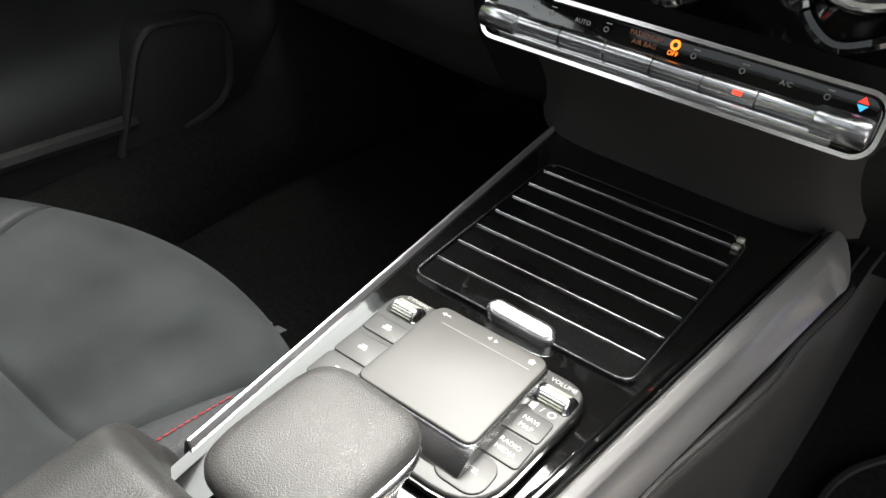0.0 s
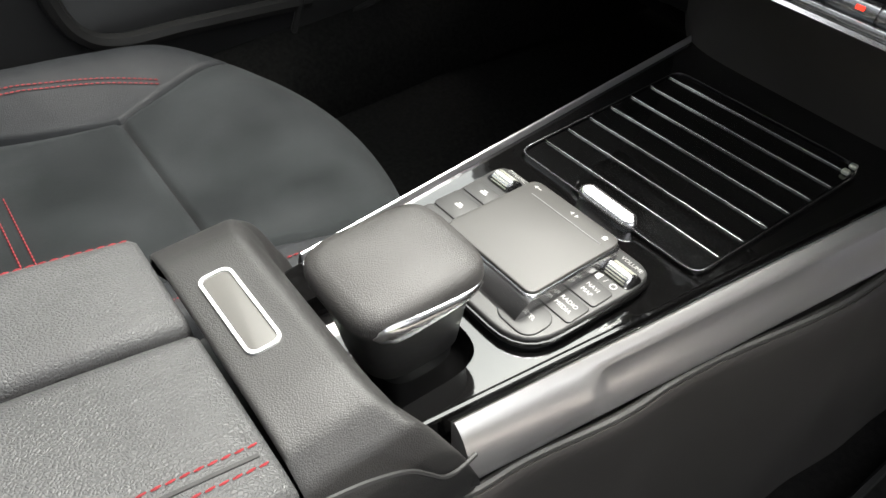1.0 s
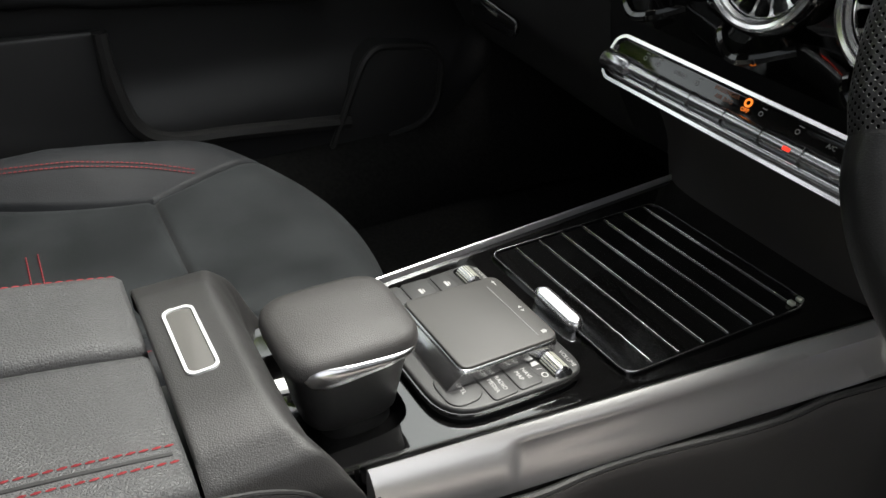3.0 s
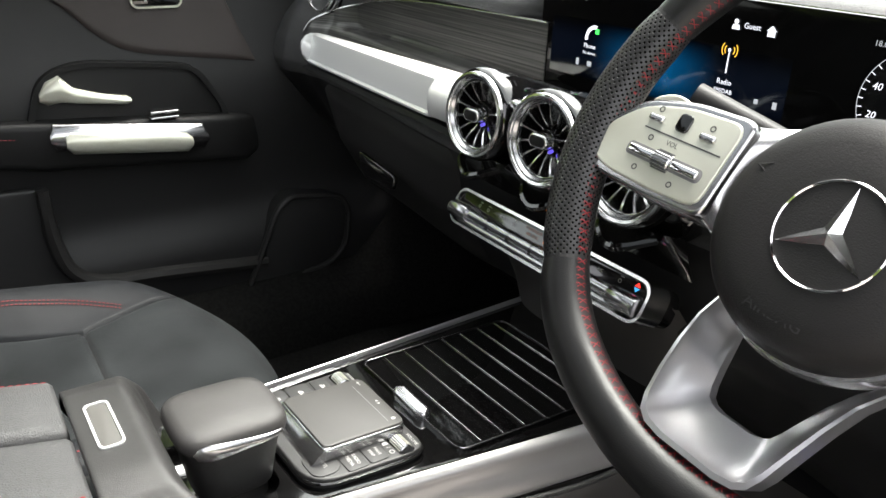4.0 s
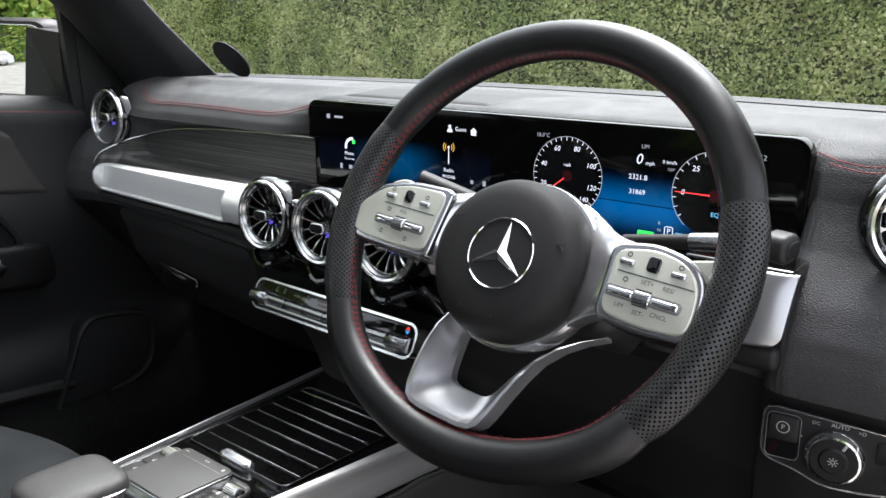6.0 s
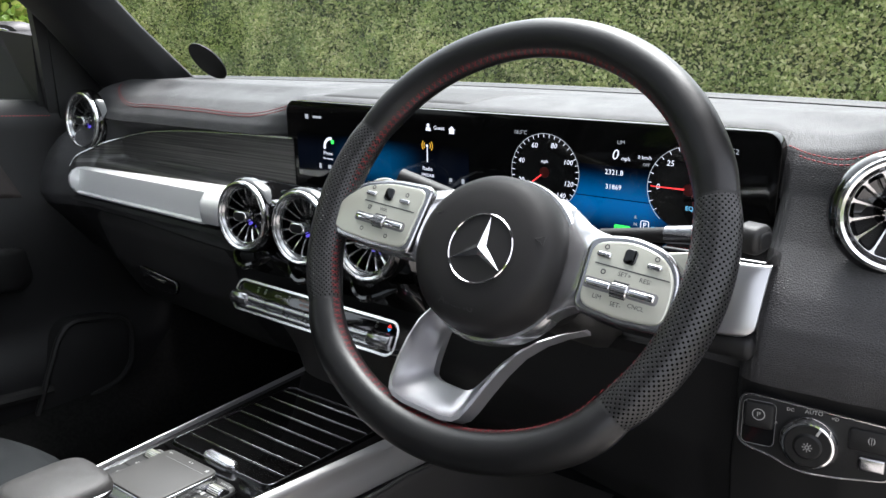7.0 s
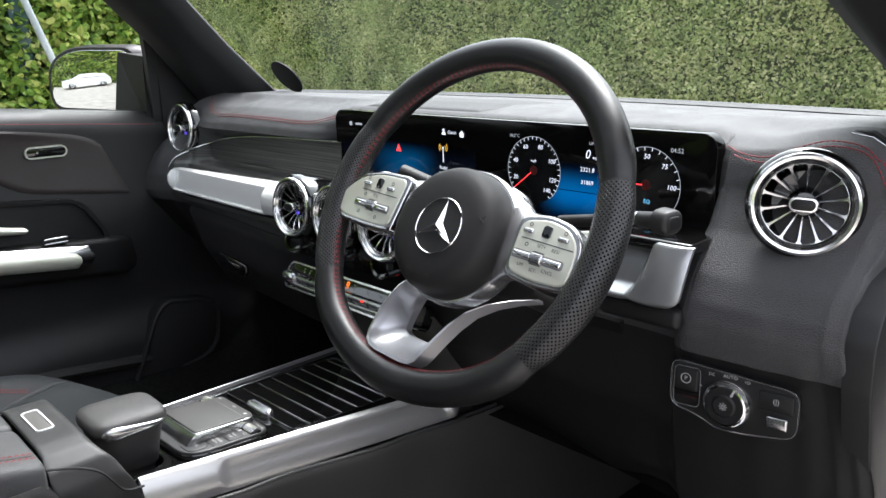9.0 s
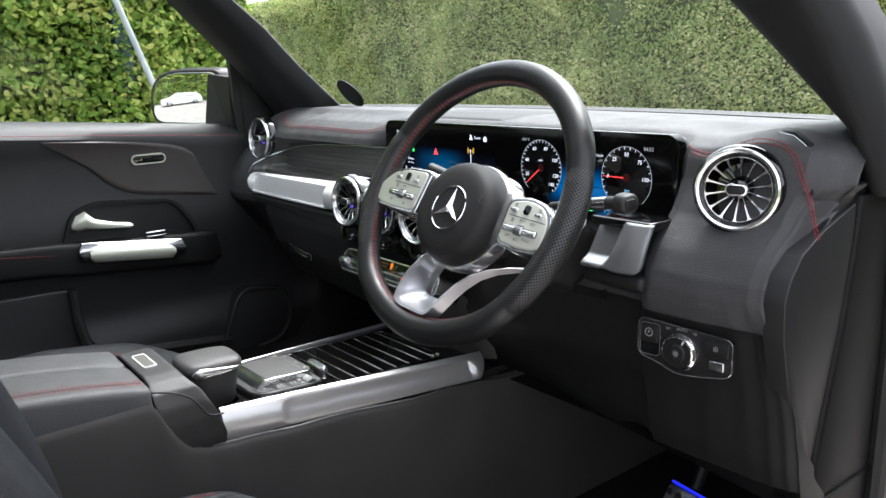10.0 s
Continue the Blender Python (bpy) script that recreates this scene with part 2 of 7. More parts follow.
def part(name, bm, mat, parent=None, label="", local=False, angle=38):
    """One mesh object. Its points are in the world, unless local: then in the parent's own space."""
    ob = new(name, finish(bm, name, mat, angle) if isinstance(bm, bmesh.types.BMesh) else bm)
    if parent is not None:
        ob.parent = parent
        if not local:
            ob.matrix_parent_inverse = parent.matrix_basis.inverted() if parent.type == 'EMPTY' else Matrix()
    if label:
        ob["label"] = label
    return ob


def parts(name, bms, mat, parent, label="", local=False):
    """Alike small pieces, each a mesh of its own."""
    return [part(name, b, mat, parent, label, local) for b in bms]


def solid(name, bm, mat, label, category, kind="", group="", angle=38):
    return tagged(part(name, bm, mat, angle=angle), label, category, group, kind)


def rbox(c, s, b=0.004, m=None, seg=3):
    bm = bmesh.new()
    bmesh.ops.create_cube(bm, size=1)
    bmesh.ops.scale(bm, vec=s, verts=bm.verts)
    if b:
        bmesh.ops.bevel(bm, geom=bm.edges[:], offset=min(b, min(s) * 0.49), segments=seg, affect='EDGES', profile=0.5)
    if m is not None:
        bmesh.ops.transform(bm, matrix=m, verts=bm.verts)
    bmesh.ops.translate(bm, vec=c, verts=bm.verts)
    return bm


def merge(*bms):
    out = bms[0]
    for b in bms[1:]:
        me = bpy.data.meshes.new("tmp")
        b.to_mesh(me)
        b.free()
        out.from_mesh(me)
        bpy.data.meshes.remove(me)
    return out


def moved(bm, m):
    bmesh.ops.transform(bm, matrix=m, verts=bm.verts)
    return bm


def loft(rings, closed=True, caps=True):
    bm = bmesh.new()
    rows = [[bm.verts.new(p) for p in r] for r in rings]
    n = len(rings[0])
    for a, b in zip(rows, rows[1:]):
        for i in range(n if closed else n - 1):
            j = (i + 1) % n
            bm.faces.new((a[i], a[j], b[j], b[i]))
    if caps and closed:
        bm.faces.new(rows[0][::-1])
        bm.faces.new(rows[-1])
    return bm


def lathe(profile, segs=40, m=None, arc=None):
    """Turns (r, z) about the local z axis."""
    rings = [[(r * math.cos(2 * math.pi * k / segs), r * math.sin(2 * math.pi * k / segs), z) for r, z in profile] for k in range(segs)]
    bm = bmesh.new()
    rows = [[bm.verts.new(p) for p in r] for r in rings]
    for k in range(segs):
        a, b = rows[k], rows[(k + 1) % segs]
        for i in range(len(profile) - 1):
            bm.faces.new((a[i], b[i], b[i + 1], a[i + 1]))
    bmesh.ops.remove_doubles(bm, verts=bm.verts, dist=1e-6)
    if m is not None:
        bmesh.ops.transform(bm, matrix=m, verts=bm.verts)
    return bm


def rrect(w, h, r, n=6):
    pts = []
    for cx, cy, a0 in ((w / 2 - r, h / 2 - r, 0), (-w / 2 + r, h / 2 - r, 90), (-w / 2 + r, -h / 2 + r, 180), (w / 2 - r, -h / 2 + r, 270)):
        for k in range(n + 1):
            a = radians(a0 + 90 * k / n)
            pts.append((cx + r * math.cos(a), cy + r * math.sin(a)))
    return pts


def rounded(poly, r, n=5):
    """A polygon with its corners rounded by radius-like distance r (a number, or one for each corner)."""
    out, N = [], len(poly)
    for i in range(N):
        p, a, b = Vector(poly[i]), Vector(poly[i - 1]), Vector(poly[(i + 1) % N])
        d = r[i] if isinstance(r, (list, tuple)) else r
        u, v = a - p, b - p
        d1, d2 = min(d, u.length * 0.49), min(d, v.length * 0.49)
        s, e = p + u.normalized() * d1, p + v.normalized() * d2
        for k in range(n + 1):
            t = k / n
            q = s * (1 - t) ** 2 + p * 2 * t * (1 - t) + e * t * t
            out.append((q.x, q.y))
    return out


def prism(poly, z0, z1, b=0.0, m=None, seg=2, top_only=True):
    """A plate with the outline poly between two local heights, its rim rounded by b."""
    if b:
        cx, cy = sum(p[0] for p in poly) / len(poly), sum(p[1] for p in poly) / len(poly)
        rings = [] if not top_only else [[(*p, z0) for p in poly]]
        steps = [(k * 90 / (seg + 1)) for k in range(seg + 2)]
        N = len(poly)
        nor = []
        area = sum(poly[i - 1][0] * poly[i][1] - poly[i][0] * poly[i - 1][1] for i in range(N))
        sg = 1 if area > 0 else -1
        for i in range(N):
            t = Vector((poly[(i + 1) % N][0] - poly[i - 1][0], poly[(i + 1) % N][1] - poly[i - 1][1]))
            t.normalize()
            nor.append((t.y * sg, -t.x * sg))
        if not top_only:
            for a in reversed(steps):
                k = b * (1 - math.cos(radians(a)))
                rings.append([(p[0] - nn[0] * k, p[1] - nn[1] * k, z0 + b * (1 - math.sin(radians(a)))) for p, nn in zip(poly, nor)])
        for a in steps:
            k = b * (1 - math.cos(radians(a)))
            rings.append([(p[0] - nn[0] * k, p[1] - nn[1] * k, z1 - b * (1 - math.sin(radians(a)))) for p, nn in zip(poly, nor)])
        bm = loft(rings)
    else:
        bm = loft([[(*p, z0) for p in poly], [(*p, z1) for p in poly]])
    if m is not None:
        bmesh.ops.transform(bm, matrix=m, verts=bm.verts)
    return bm


def frame_ring(outer, inner, z0, z1, m=None):
    """A flat ring between two outlines with the same number of points."""
    bm = bmesh.new()
    R = [[bm.verts.new((*p, z)) for p in poly] for poly, z in ((outer, z0), (outer, z1), (inner, z1), (inner, z0))]
    n = len(outer)
    for a, b in zip(R, R[1:] + R[:1]):
        for i in range(n):
            j = (i + 1) % n
            bm.faces.new((a[i], a[j], b[j], b[i]))
    if m is not None:
        bmesh.ops.transform(bm, matrix=m, verts=bm.verts)
    return bm


def tube(pts, r, n=8, closed=False, flat=1.0, up=None):
    """A round bar along points; r may be a list. flat squeezes it along the second axis."""
    P = [Vector(p) for p in pts]
    N = len(P)
    rings = []
    ref = Vector(up) if up else None
    for i in range(N):
        a = P[i - 1] if (i or closed) else P[i]
        b = P[(i + 1) % N] if (i < N - 1 or closed) else P[i]
        t = (b - a).normalized()
        if ref is None:
            ref = Vector((0, 0, 1)) if abs(t.z) < 0.9 else Vector((1, 0, 0))
        s = t.cross(ref).normalized()
        w = s.cross(t).normalized()
        if not up:
            ref = w
        rr = r[i] if isinstance(r, (list, tuple)) else r
        rings.append([P[i] + s * rr * math.cos(2 * math.pi * k / n) + w * rr * flat * math.sin(2 * math.pi * k / n) for k in range(n)])
    if closed:
        rings.append(rings[0])
        bm = loft(rings, caps=False)
        bmesh.ops.remove_doubles(bm, verts=bm.verts, dist=1e-7)
        return bm
    return loft(rings)


def spline(pts, n=8):
    """Catmull-Rom through points."""
    P = [Vector(p) for p in pts]
    out = []
    for i in range(len(P) - 1):
        a, b, c, d = P[max(i - 1, 0)], P[i], P[i + 1], P[min(i + 2, len(P) - 1)]
        for k in range(n):
            t = k / n
            out.append(0.5 * (2 * b + (c - a) * t + (2 * a - 5 * b + 4 * c - d) * t * t + (3 * b - a - 3 * c + d) * t ** 3))
    out.append(P[-1])
    return out


def along(pts, step):
    """Points every step metres along a polyline, with their tangents."""
    out, carry = [], 0.0
    for a, b in zip(pts, pts[1:]):
        a, b = Vector(a), Vector(b)
        L = (b - a).length
        if L < 1e-9:
            continue
        d = carry
        while d < L:
            out.append((a.lerp(b, d / L), (b - a).normalized()))
            d += step
        carry = d - L
    return out


def stitches(pts, step=0.005, length=0.0038, r=0.0007, lift=(0, 0, 0), slant=0.0, side=(0, 0, 1)):
    """A row of single stitches, one small rounded thread each."""
    bm = bmesh.new()
    side = Vector(side)
    for p, t in along(pts, step):
        p = p + Vector(lift)
        d = (t + side.cross(t) * slant).normalized() * length / 2
        w = d.cross(side).normalized() * r
        u = side.normalized() * r
        e0, e1 = p - d, p + d
        q = [bm.verts.new(v) for v in (e0 + w * .6, e0 + u * .3, e0 - w * .6, p + w - u * .2, p + u * 1.3, p - w - u * .2, e1 + w * .6, e1 + u * .3, e1 - w * .6)]
        for a in (0, 3):
            bm.faces.new((q[a], q[a + 1], q[a + 4], q[a + 3]))
            bm.faces.new((q[a + 1], q[a + 2], q[a + 5], q[a + 4]))
    return bm


def words(body, size, m, depth=0.0, align='CENTER', shear=0.0):
    """Letters of the built-in font as a mesh, in the local xy plane of m."""
    cu = bpy.data.curves.new("letters", 'FONT')
    cu.body, cu.size, cu.extrude, cu.shear = body, size, depth, shear
    cu.align_x, cu.align_y, cu.resolution_u = align, 'CENTER', 2
    ob = bpy.data.objects.new("letters", cu)
    scene.collection.objects.link(ob)
    dg = bpy.context.evaluated_depsgraph_get()
    me = bpy.data.meshes.new_from_object(ob.evaluated_get(dg))
    bm = bmesh.new()
    bm.from_mesh(me)
    bpy.data.objects.remove(ob)
    bpy.data.curves.remove(cu)
    bpy.data.meshes.remove(me)
    bmesh.ops.transform(bm, matrix=m, verts=bm.verts)
    return bm


def basis(o, x, y):
    """A pose from an origin, the way of local x and (about) that of local y."""
    x = Vector(x).normalized()
    z = x.cross(Vector(y)).normalized()
    y = z.cross(x)
    return Matrix(((x.x, y.x, z.x, o[0]), (x.y, y.y, z.y, o[1]), (x.z, y.z, z.z, o[2]), (0, 0, 0, 1)))


def sheet(fn, nu, nv, back=None):
    """A grid surface from fn(u, v), u and v from 0 to 1; back: the way to its closed rear side."""
    bm = bmesh.new()
    P = [[Vector(fn(i / nu, j / nv)) for j in range(nv + 1)] for i in range(nu + 1)]
    g = [[bm.verts.new(p) for p in r] for r in P]
    layers = [g]
    if back is not None:
        layers.append([[bm.verts.new(p + Vector(back)) for p in r] for r in P])
    for q in layers:
        for i in range(nu):
            for j in range(nv):
                bm.faces.new((q[i][j], q[i + 1][j], q[i + 1][j + 1], q[i][j + 1]))
    if back is not None:
        h = layers[1]
        for i in range(nu):
            bm.faces.new((g[i][0], g[i + 1][0], h[i + 1][0], h[i][0]))
            bm.faces.new((g[i][nv], g[i + 1][nv], h[i + 1][nv], h[i][nv]))
        for j in range(nv):
            bm.faces.new((g[0][j], g[0][j + 1], h[0][j + 1], h[0][j]))
            bm.faces.new((g[nu][j], g[nu][j + 1], h[nu][j + 1], h[nu][j]))
    return bm


def lerp_table(table, x):
    """Rows (x, value, value, ...) in order of x, read smoothly between."""
    if x <= table[0][0]:
        return table[0][1:]
    for a, b in zip(table, table[1:]):
        if x <= b[0]:
            t = (x - a[0]) / (b[0] - a[0])
            t = t * t * (3 - 2 * t)
            return tuple(p + (q - p) * t for p, q in zip(a[1:], b[1:]))
    return table[-1][1:]


# ---- the car's shell ----
FACE_Z = (1.0, .985, .96, .935, .925, .90, .88, .866, .852, .84, .76, .68, .62)
FACE = [
    (-.735, .275, .255, .220, .196, .190, .175, .169, .166, .170, .176, .24, .33, .40),
    (-.700, .250, .238, .214, .196, .189, .178, .173, .170, .175, .180, .24, .32, .38),
    (-.645, .236, .231, .222, .207, .202, .193, .188, .186, .190, .195, .24, .29, .36),
    (-.605, .236, .236, .236, .230, .222, .212, .205, .200, .199, .200, .225, .27, .35),
    (-.540, .240, .256, .263, .262, .225, .215, .209, .202, .197, .195, .21, .26, .35),
    (-.130, .262, .264, .264, .258, .215, .200, .190, .177, .168, .166, .185, .235, .33),
    (.000, .280, .280, .280, .275, .260, .240, .217, .197, .187, .183, .185, .240, .262),
    (.200, .280, .280, .280, .275, .262, .245, .232, .215, .201, .197, .195, .245, .30),
    (.490, .280, .280, .280, .275, .262, .240, .223, .210, .201, .197, .195, .215, .26),
    (.5185, .278, .276, .270, .262, .255, .236, .218, .206, .199, .194, .192, .207, .24),
]
END = [  # the padded driver's end, from its rounded edge beside the display outwards
    (.544, .243, .237, .223, .197, .188, .174, .169, .1685, .1715, .1775, .188, .203, .225),
    (.600, .240, .234, .222, .197, .188, .174, .170, .171, .175, .1815, .193, .205, .225),
    (.650, .240, .234, .222, .198, .190, .177, .173, .175, .180, .187, .199, .209, .226),
    (.680, .242, .236, .223, .199, .191, .178, .176, .180, .186, .191, .203, .212, .228),
    (.698, .252, .246, .230, .203, .195, .183, .180, .182, .186, .191, .206, .216, .232),
    (.712, .300, .292, .262, .228, .215, .194, .188, .188, .191, .195, .210, .222, .237)]
for t in (0, .02, .06, .13, .24, .40, .62, .85):
    e = .024 * (1 - math.sqrt(1 - (1 - t) ** 2))
    FACE.append((.520 + .024 * t,) + tuple(y + e * min(1, max(0, (z - .83) / .03)) for y, z in zip(END[0][1:], FACE_Z)))
FACE += END


def face_y(x, z):
    ys = lerp_table(FACE, x)
    for i in range(len(FACE_Z) - 1):
        if z >= FACE_Z[i + 1]:
            t = (FACE_Z[i] - z) / (FACE_Z[i] - FACE_Z[i + 1])
            return ys[i] + (ys[i + 1] - ys[i]) * max(0.0, t)
    return ys[-1]


# floor pan, firewall, roof lining and the walls that close the cabin
solid("floor", rbox((0, -.6, .30), (1.44, 2.9, .06), .01), CARPET, "black carpeted cabin floor", "floor", "structure")
solid("firewall", rbox((0, .80, .64), (1.44, .04, .66), .01), SOFT, "black carpeted bulkhead ahead of the footwells", "bulkhead", "structure")
solid("wall_rear", rbox((0, -2.02, .70), (1.44, .04, .80), .01), SOFT2, "dark rear wall of the cabin", "wall", "structure")
rw = solid("window_4", sheet(lambda u, v: ((-.66 + 1.32 * u) * (1 - .08 * v), -2.02 + .03 * v, 1.10 + .45 * v), 6, 4, (0, -.004, 0)), GLASS, "clear rear window", "window", "structure")
rw.visible_shadow = False


def roof_z(x, y):
    return 1.595 - .05 * (x / .62) ** 2 - .5 * max(0, y + .85) ** 2 * .10


def roof_piece(x0, x1, y0, y1, n=8):
    return sheet(lambda u, v: (x0 + (x1 - x0) * u, y0 + (y1 - y0) * v, roof_z(x0 + (x1 - x0) * u, y0 + (y1 - y0) * v)), n, n, (0, 0, .04))


SUN = (-.40, .40, -.86, -.20)      # opening of the glass roof
roof = merge(roof_piece(-.62, .62, -2.0, SUN[2], 14), roof_piece(-.62, .62, SUN[3], -.085, 8), roof_piece(-.62, SUN[0], SUN[2], SUN[3], 6), roof_piece(SUN[1], .62, SUN[2], SUN[3], 6))
solid("ceiling", roof, SOFT2, "dark fabric roof lining round a glass panel", "ceiling", "structure")
rg = solid("window_3", sheet(lambda u, v: (SUN[0] + (SUN[1] - SUN[0]) * u, SUN[2] + (SUN[3] - SUN[2]) * v, .02 + roof_z(SUN[0] + (SUN[1] - SUN[0]) * u, SUN[2] + (SUN[3] - SUN[2]) * v)), 6, 6, (0, 0, .005)), ROOFGLASS, "tinted glass roof panel", "roof window", "structure")
rg.visible_shadow = False
solid("wall_left_rear", rbox((-.745, -1.42, .73), (.05, 1.22, .80), .01), SOFT2, "dark rear door panel", "door panel", "structure")
solid("wall_right_rear", rbox((.745, -1.45, .73), (.05, 1.16, .80), .01), SOFT2, "dark rear door panel", "door panel", "structure")
for s, nm in ((-1, "b_pillar"), (1, "b_pillar")):
    rings = []
    for z, x, y0, y1 in ((.36, .735, -.98, -.84), (1.05, .735, -.97, -.85), (1.3, .69, -.96, -.86), (1.57, .62, -.96, -.87)):
        rings.append([(s * (x - .03), y0, z), (s * (x + .03), y0, z), (s * (x + .03), y1, z), (s * (x - .03), y1, z)])
    solid(nm, loft(rings), SOFT2, "dark trimmed pillar behind the front door", "pillar", "structure")
    rail = [(s * .62, -.10, 1.53), (s * .635, -.5, 1.56), (s * .63, -1.2, 1.57), (s * .62, -1.98, 1.54)]
    solid("roof_rail", tube(spline(rail, 6), .045, 10), SOFT2, "dark roof rail trim above the doors", "rail", "structure")
solid("door_sill", rbox((.735, -.42, .36), (.10, 1.0, .10), .02), SOFT, "black door sill of the open driver's doorway", "sill", "structure")


def pillar(s):
    """Windscreen pillar trim: four corners at each height."""
    rings = []
    for z, yf, yb, xi, xo in ((.98, .60, .355, .595, .735), (1.063, .500, .285, .600, .735), (1.16, .388, .205, .592, .728), (1.247, .285, .115, .582, .715), (1.36, .145, -.005, .566, .69), (1.50, -.03, -.15, .545, .65), (1.57, -.12, -.23, .53, .64)):
        up = min(1, max(0, (z - 1.06) / .16))
        if s > 0:
            xi += .045 - .075 * up
        else:
            yf -= .068 * (1 - up) ** .7 + .045 * up
        poly = rounded([(xi, yf), (xo - .03, yf + .02), (xo, yb + .06), (xo - .015, yb), (xi + .055, yb + .01), (xi + .005, yf - .06)], .018, 3)
        rings.append([(s * p[0], p[1], z) for p in poly])
    return loft(rings)


solid("a_pillar", pillar(-1), PILLAR, "dark grained windscreen pillar trim on the passenger side", "pillar", "structure")
solid("a_pillar", pillar(1), PILLAR, "dark grained windscreen pillar trim on the driver's side", "pillar", "structure")


TM = basis((-.636, .318, 1.105), (.30, .95, -.10), (.12, -.30, .95))
tw = part("tweeter_grille", prism(rounded([(-.052, .018), (.012, .020), (.050, -.018), (-.038, -.020)], .008), -.03, .003, .002, TM), SOFT, bpy.data.objects["a_pillar"], "ribbed speaker cover on the pillar")
for k in range(9):
    part("rib", rbox((0, 0, 0), (.070 - .002 * abs(k - 4), .0014, .0016), .0004, TM @ Matrix.Translation((-.004 + .0012 * (4 - k), -.015 + .0038 * k, .0032))), SOFT2, tw)


def glass_pt(u, v):
    x = -.66 + 1.32 * u
    yb = .575 - .20 * x * x
    yt = -.095 - .08 * x * x
    return (x * (1 - .10 * v), yb + (yt - yb) * v, 1.05 + .505 * v + .02 * math.sin(math.pi * v))


ws = solid("window_1", sheet(glass_pt, 16, 10, (0, .003, .003)), SCREENGLASS, "clear windscreen glass above the dashboard", "windscreen", "structure")
ws.visible_shadow = False
solid("windscreen_header", rbox((0, -.125, 1.575), (1.16, .09, .04), .015), SOFT2, "dark trim along the top of the windscreen", "trim", "structure")
solid("cowl", loft([[(x, .575 - .2 * x * x - .012, 1.054), (x, .575 - .2 * x * x + .012, 1.058), (x, .575 - .2 * x * x + .05, 1.035), (x, .575 - .2 * x * x + .25, .98), (x, .575 - .2 * x * x - .012, .96)] for x in [-.70 + .07 * k for k in range(21)]]), RUBBER, "black band along the foot of the windscreen", "trim", "structure")
# round sticker holder on the windscreen
STICK = (-.560, .436, 1.090)
stk = Matrix.Translation(STICK) @ Matrix.Rotation(radians(-52), 4, 'X')
holder = solid("permit_holder", lathe([(0, .002), (.039, .002), (.0415, .0005), (.042, -.002), (0, -.002)], 32, stk), RUBBER, "round black permit holder stuck to the windscreen", "holder")
part("disc", lathe([(0, .0035), (.024, .0035), (.025, .002), (0, .002)], 28, stk), GLOSS, holder, "dark glossy disc")

# ---- passenger door ----
DX = -.735


def door_face(y, z):
    """How far the door's inner face stands at a height: the middle bulges into the cabin."""
    b = .020 * math.exp(-((z - .80) / .10) ** 2) + .012 * math.exp(-((z - 1.03) / .03) ** 2)
    k = min(1, max(0, (.62 - z) / .09))
    b += .03 * k * k * (3 - 2 * k)
    return DX + b + .05 * max(0, (y - .22)) ** 1


def door_pt(u, v):
    y = -.95 + 1.35 * u
    top = 1.052 - .085 * (y + .1)
    z = .34 + (top - .34) * v
    x = door_face(y, z)
    if v > .93:
        x -= .035 * ((v - .93) / .07) ** 2
    return (x, y, z)


door = thing("door_1", (DX, -.2, .34), "closed passenger door with dark panels and silver handles", "door", kind="structure")
part("door_panel", sheet(door_pt, 36, 40, (-.05, 0, 0)), DOOR_SKIN, door)
DM = basis((DX, 0, 0), (0, 1, 0), (0, 0, 1))     # local x ahead, local y up, local z into the cabin
up_top = spline([(-.235, 1.022, 0), (-.1, 1.012, 0), (.02, .996, 0), (.066, .984, 0), (.090, .968, 0)], 8)
up_low = spline([(-.235, 1.019, 0), (-.155, .962, 0), (-.11, .918, 0), (-.065, .892, 0), (.01, .879, 0), (.134, .863, 0)], 8)


def curve_at(pts, u):
    k = u * (len(pts) - 1)
    i = min(int(k), len(pts) - 2)
    return Vector(pts[i]).lerp(Vector(pts[i + 1]), k - i)


def upper_pt(u, v):
    p = curve_at(up_top, u) * (1 - v) + curve_at(up_low, u) * v
    e = min(1.0, 12 * min(u, 1 - u, v, 1 - v))
    return (door_face(p.x, p.y) + .0025 + .0035 * math.sqrt(1 - (1 - e) ** 2), p.x, p.y)


part("upper_panel", sheet(upper_pt, 48, 24, (-.02, 0, 0)), BROWN, door, "brown-black leatherette panel")
part("belt_stitch", stitches([(DX + .022, -.9, 1.085), (DX + .024, -.2, 1.034), (DX + .03, .2, 1.002)], .006, .0045, .0008, side=(1, 0, 0)), THREAD, door, "red stitched seam")
bt = part("seat_memory_button", prism([(p[0] - .017, p[1] + .965) for p in rrect(.074, .019, .0095)], .002, .0110, .002, DM), GLOSS, door, "black pill-shaped button strip")
part("button_frame", frame_ring([(p[0] - .017, p[1] + .965) for p in rrect(.078, .023, .0115)], [(p[0] - .017, p[1] + .965) for p in rrect(.0725, .0175, .0088)], .002, .0135, DM), SATIN_LIGHT, bt, "thin silver rim")
part("button_mark", lathe([(0, .0008), (.002, .0008), (.002, 0)], 12, DM @ Matrix.Translation((-.033, .965, .0110))), WHITEINK, bt)
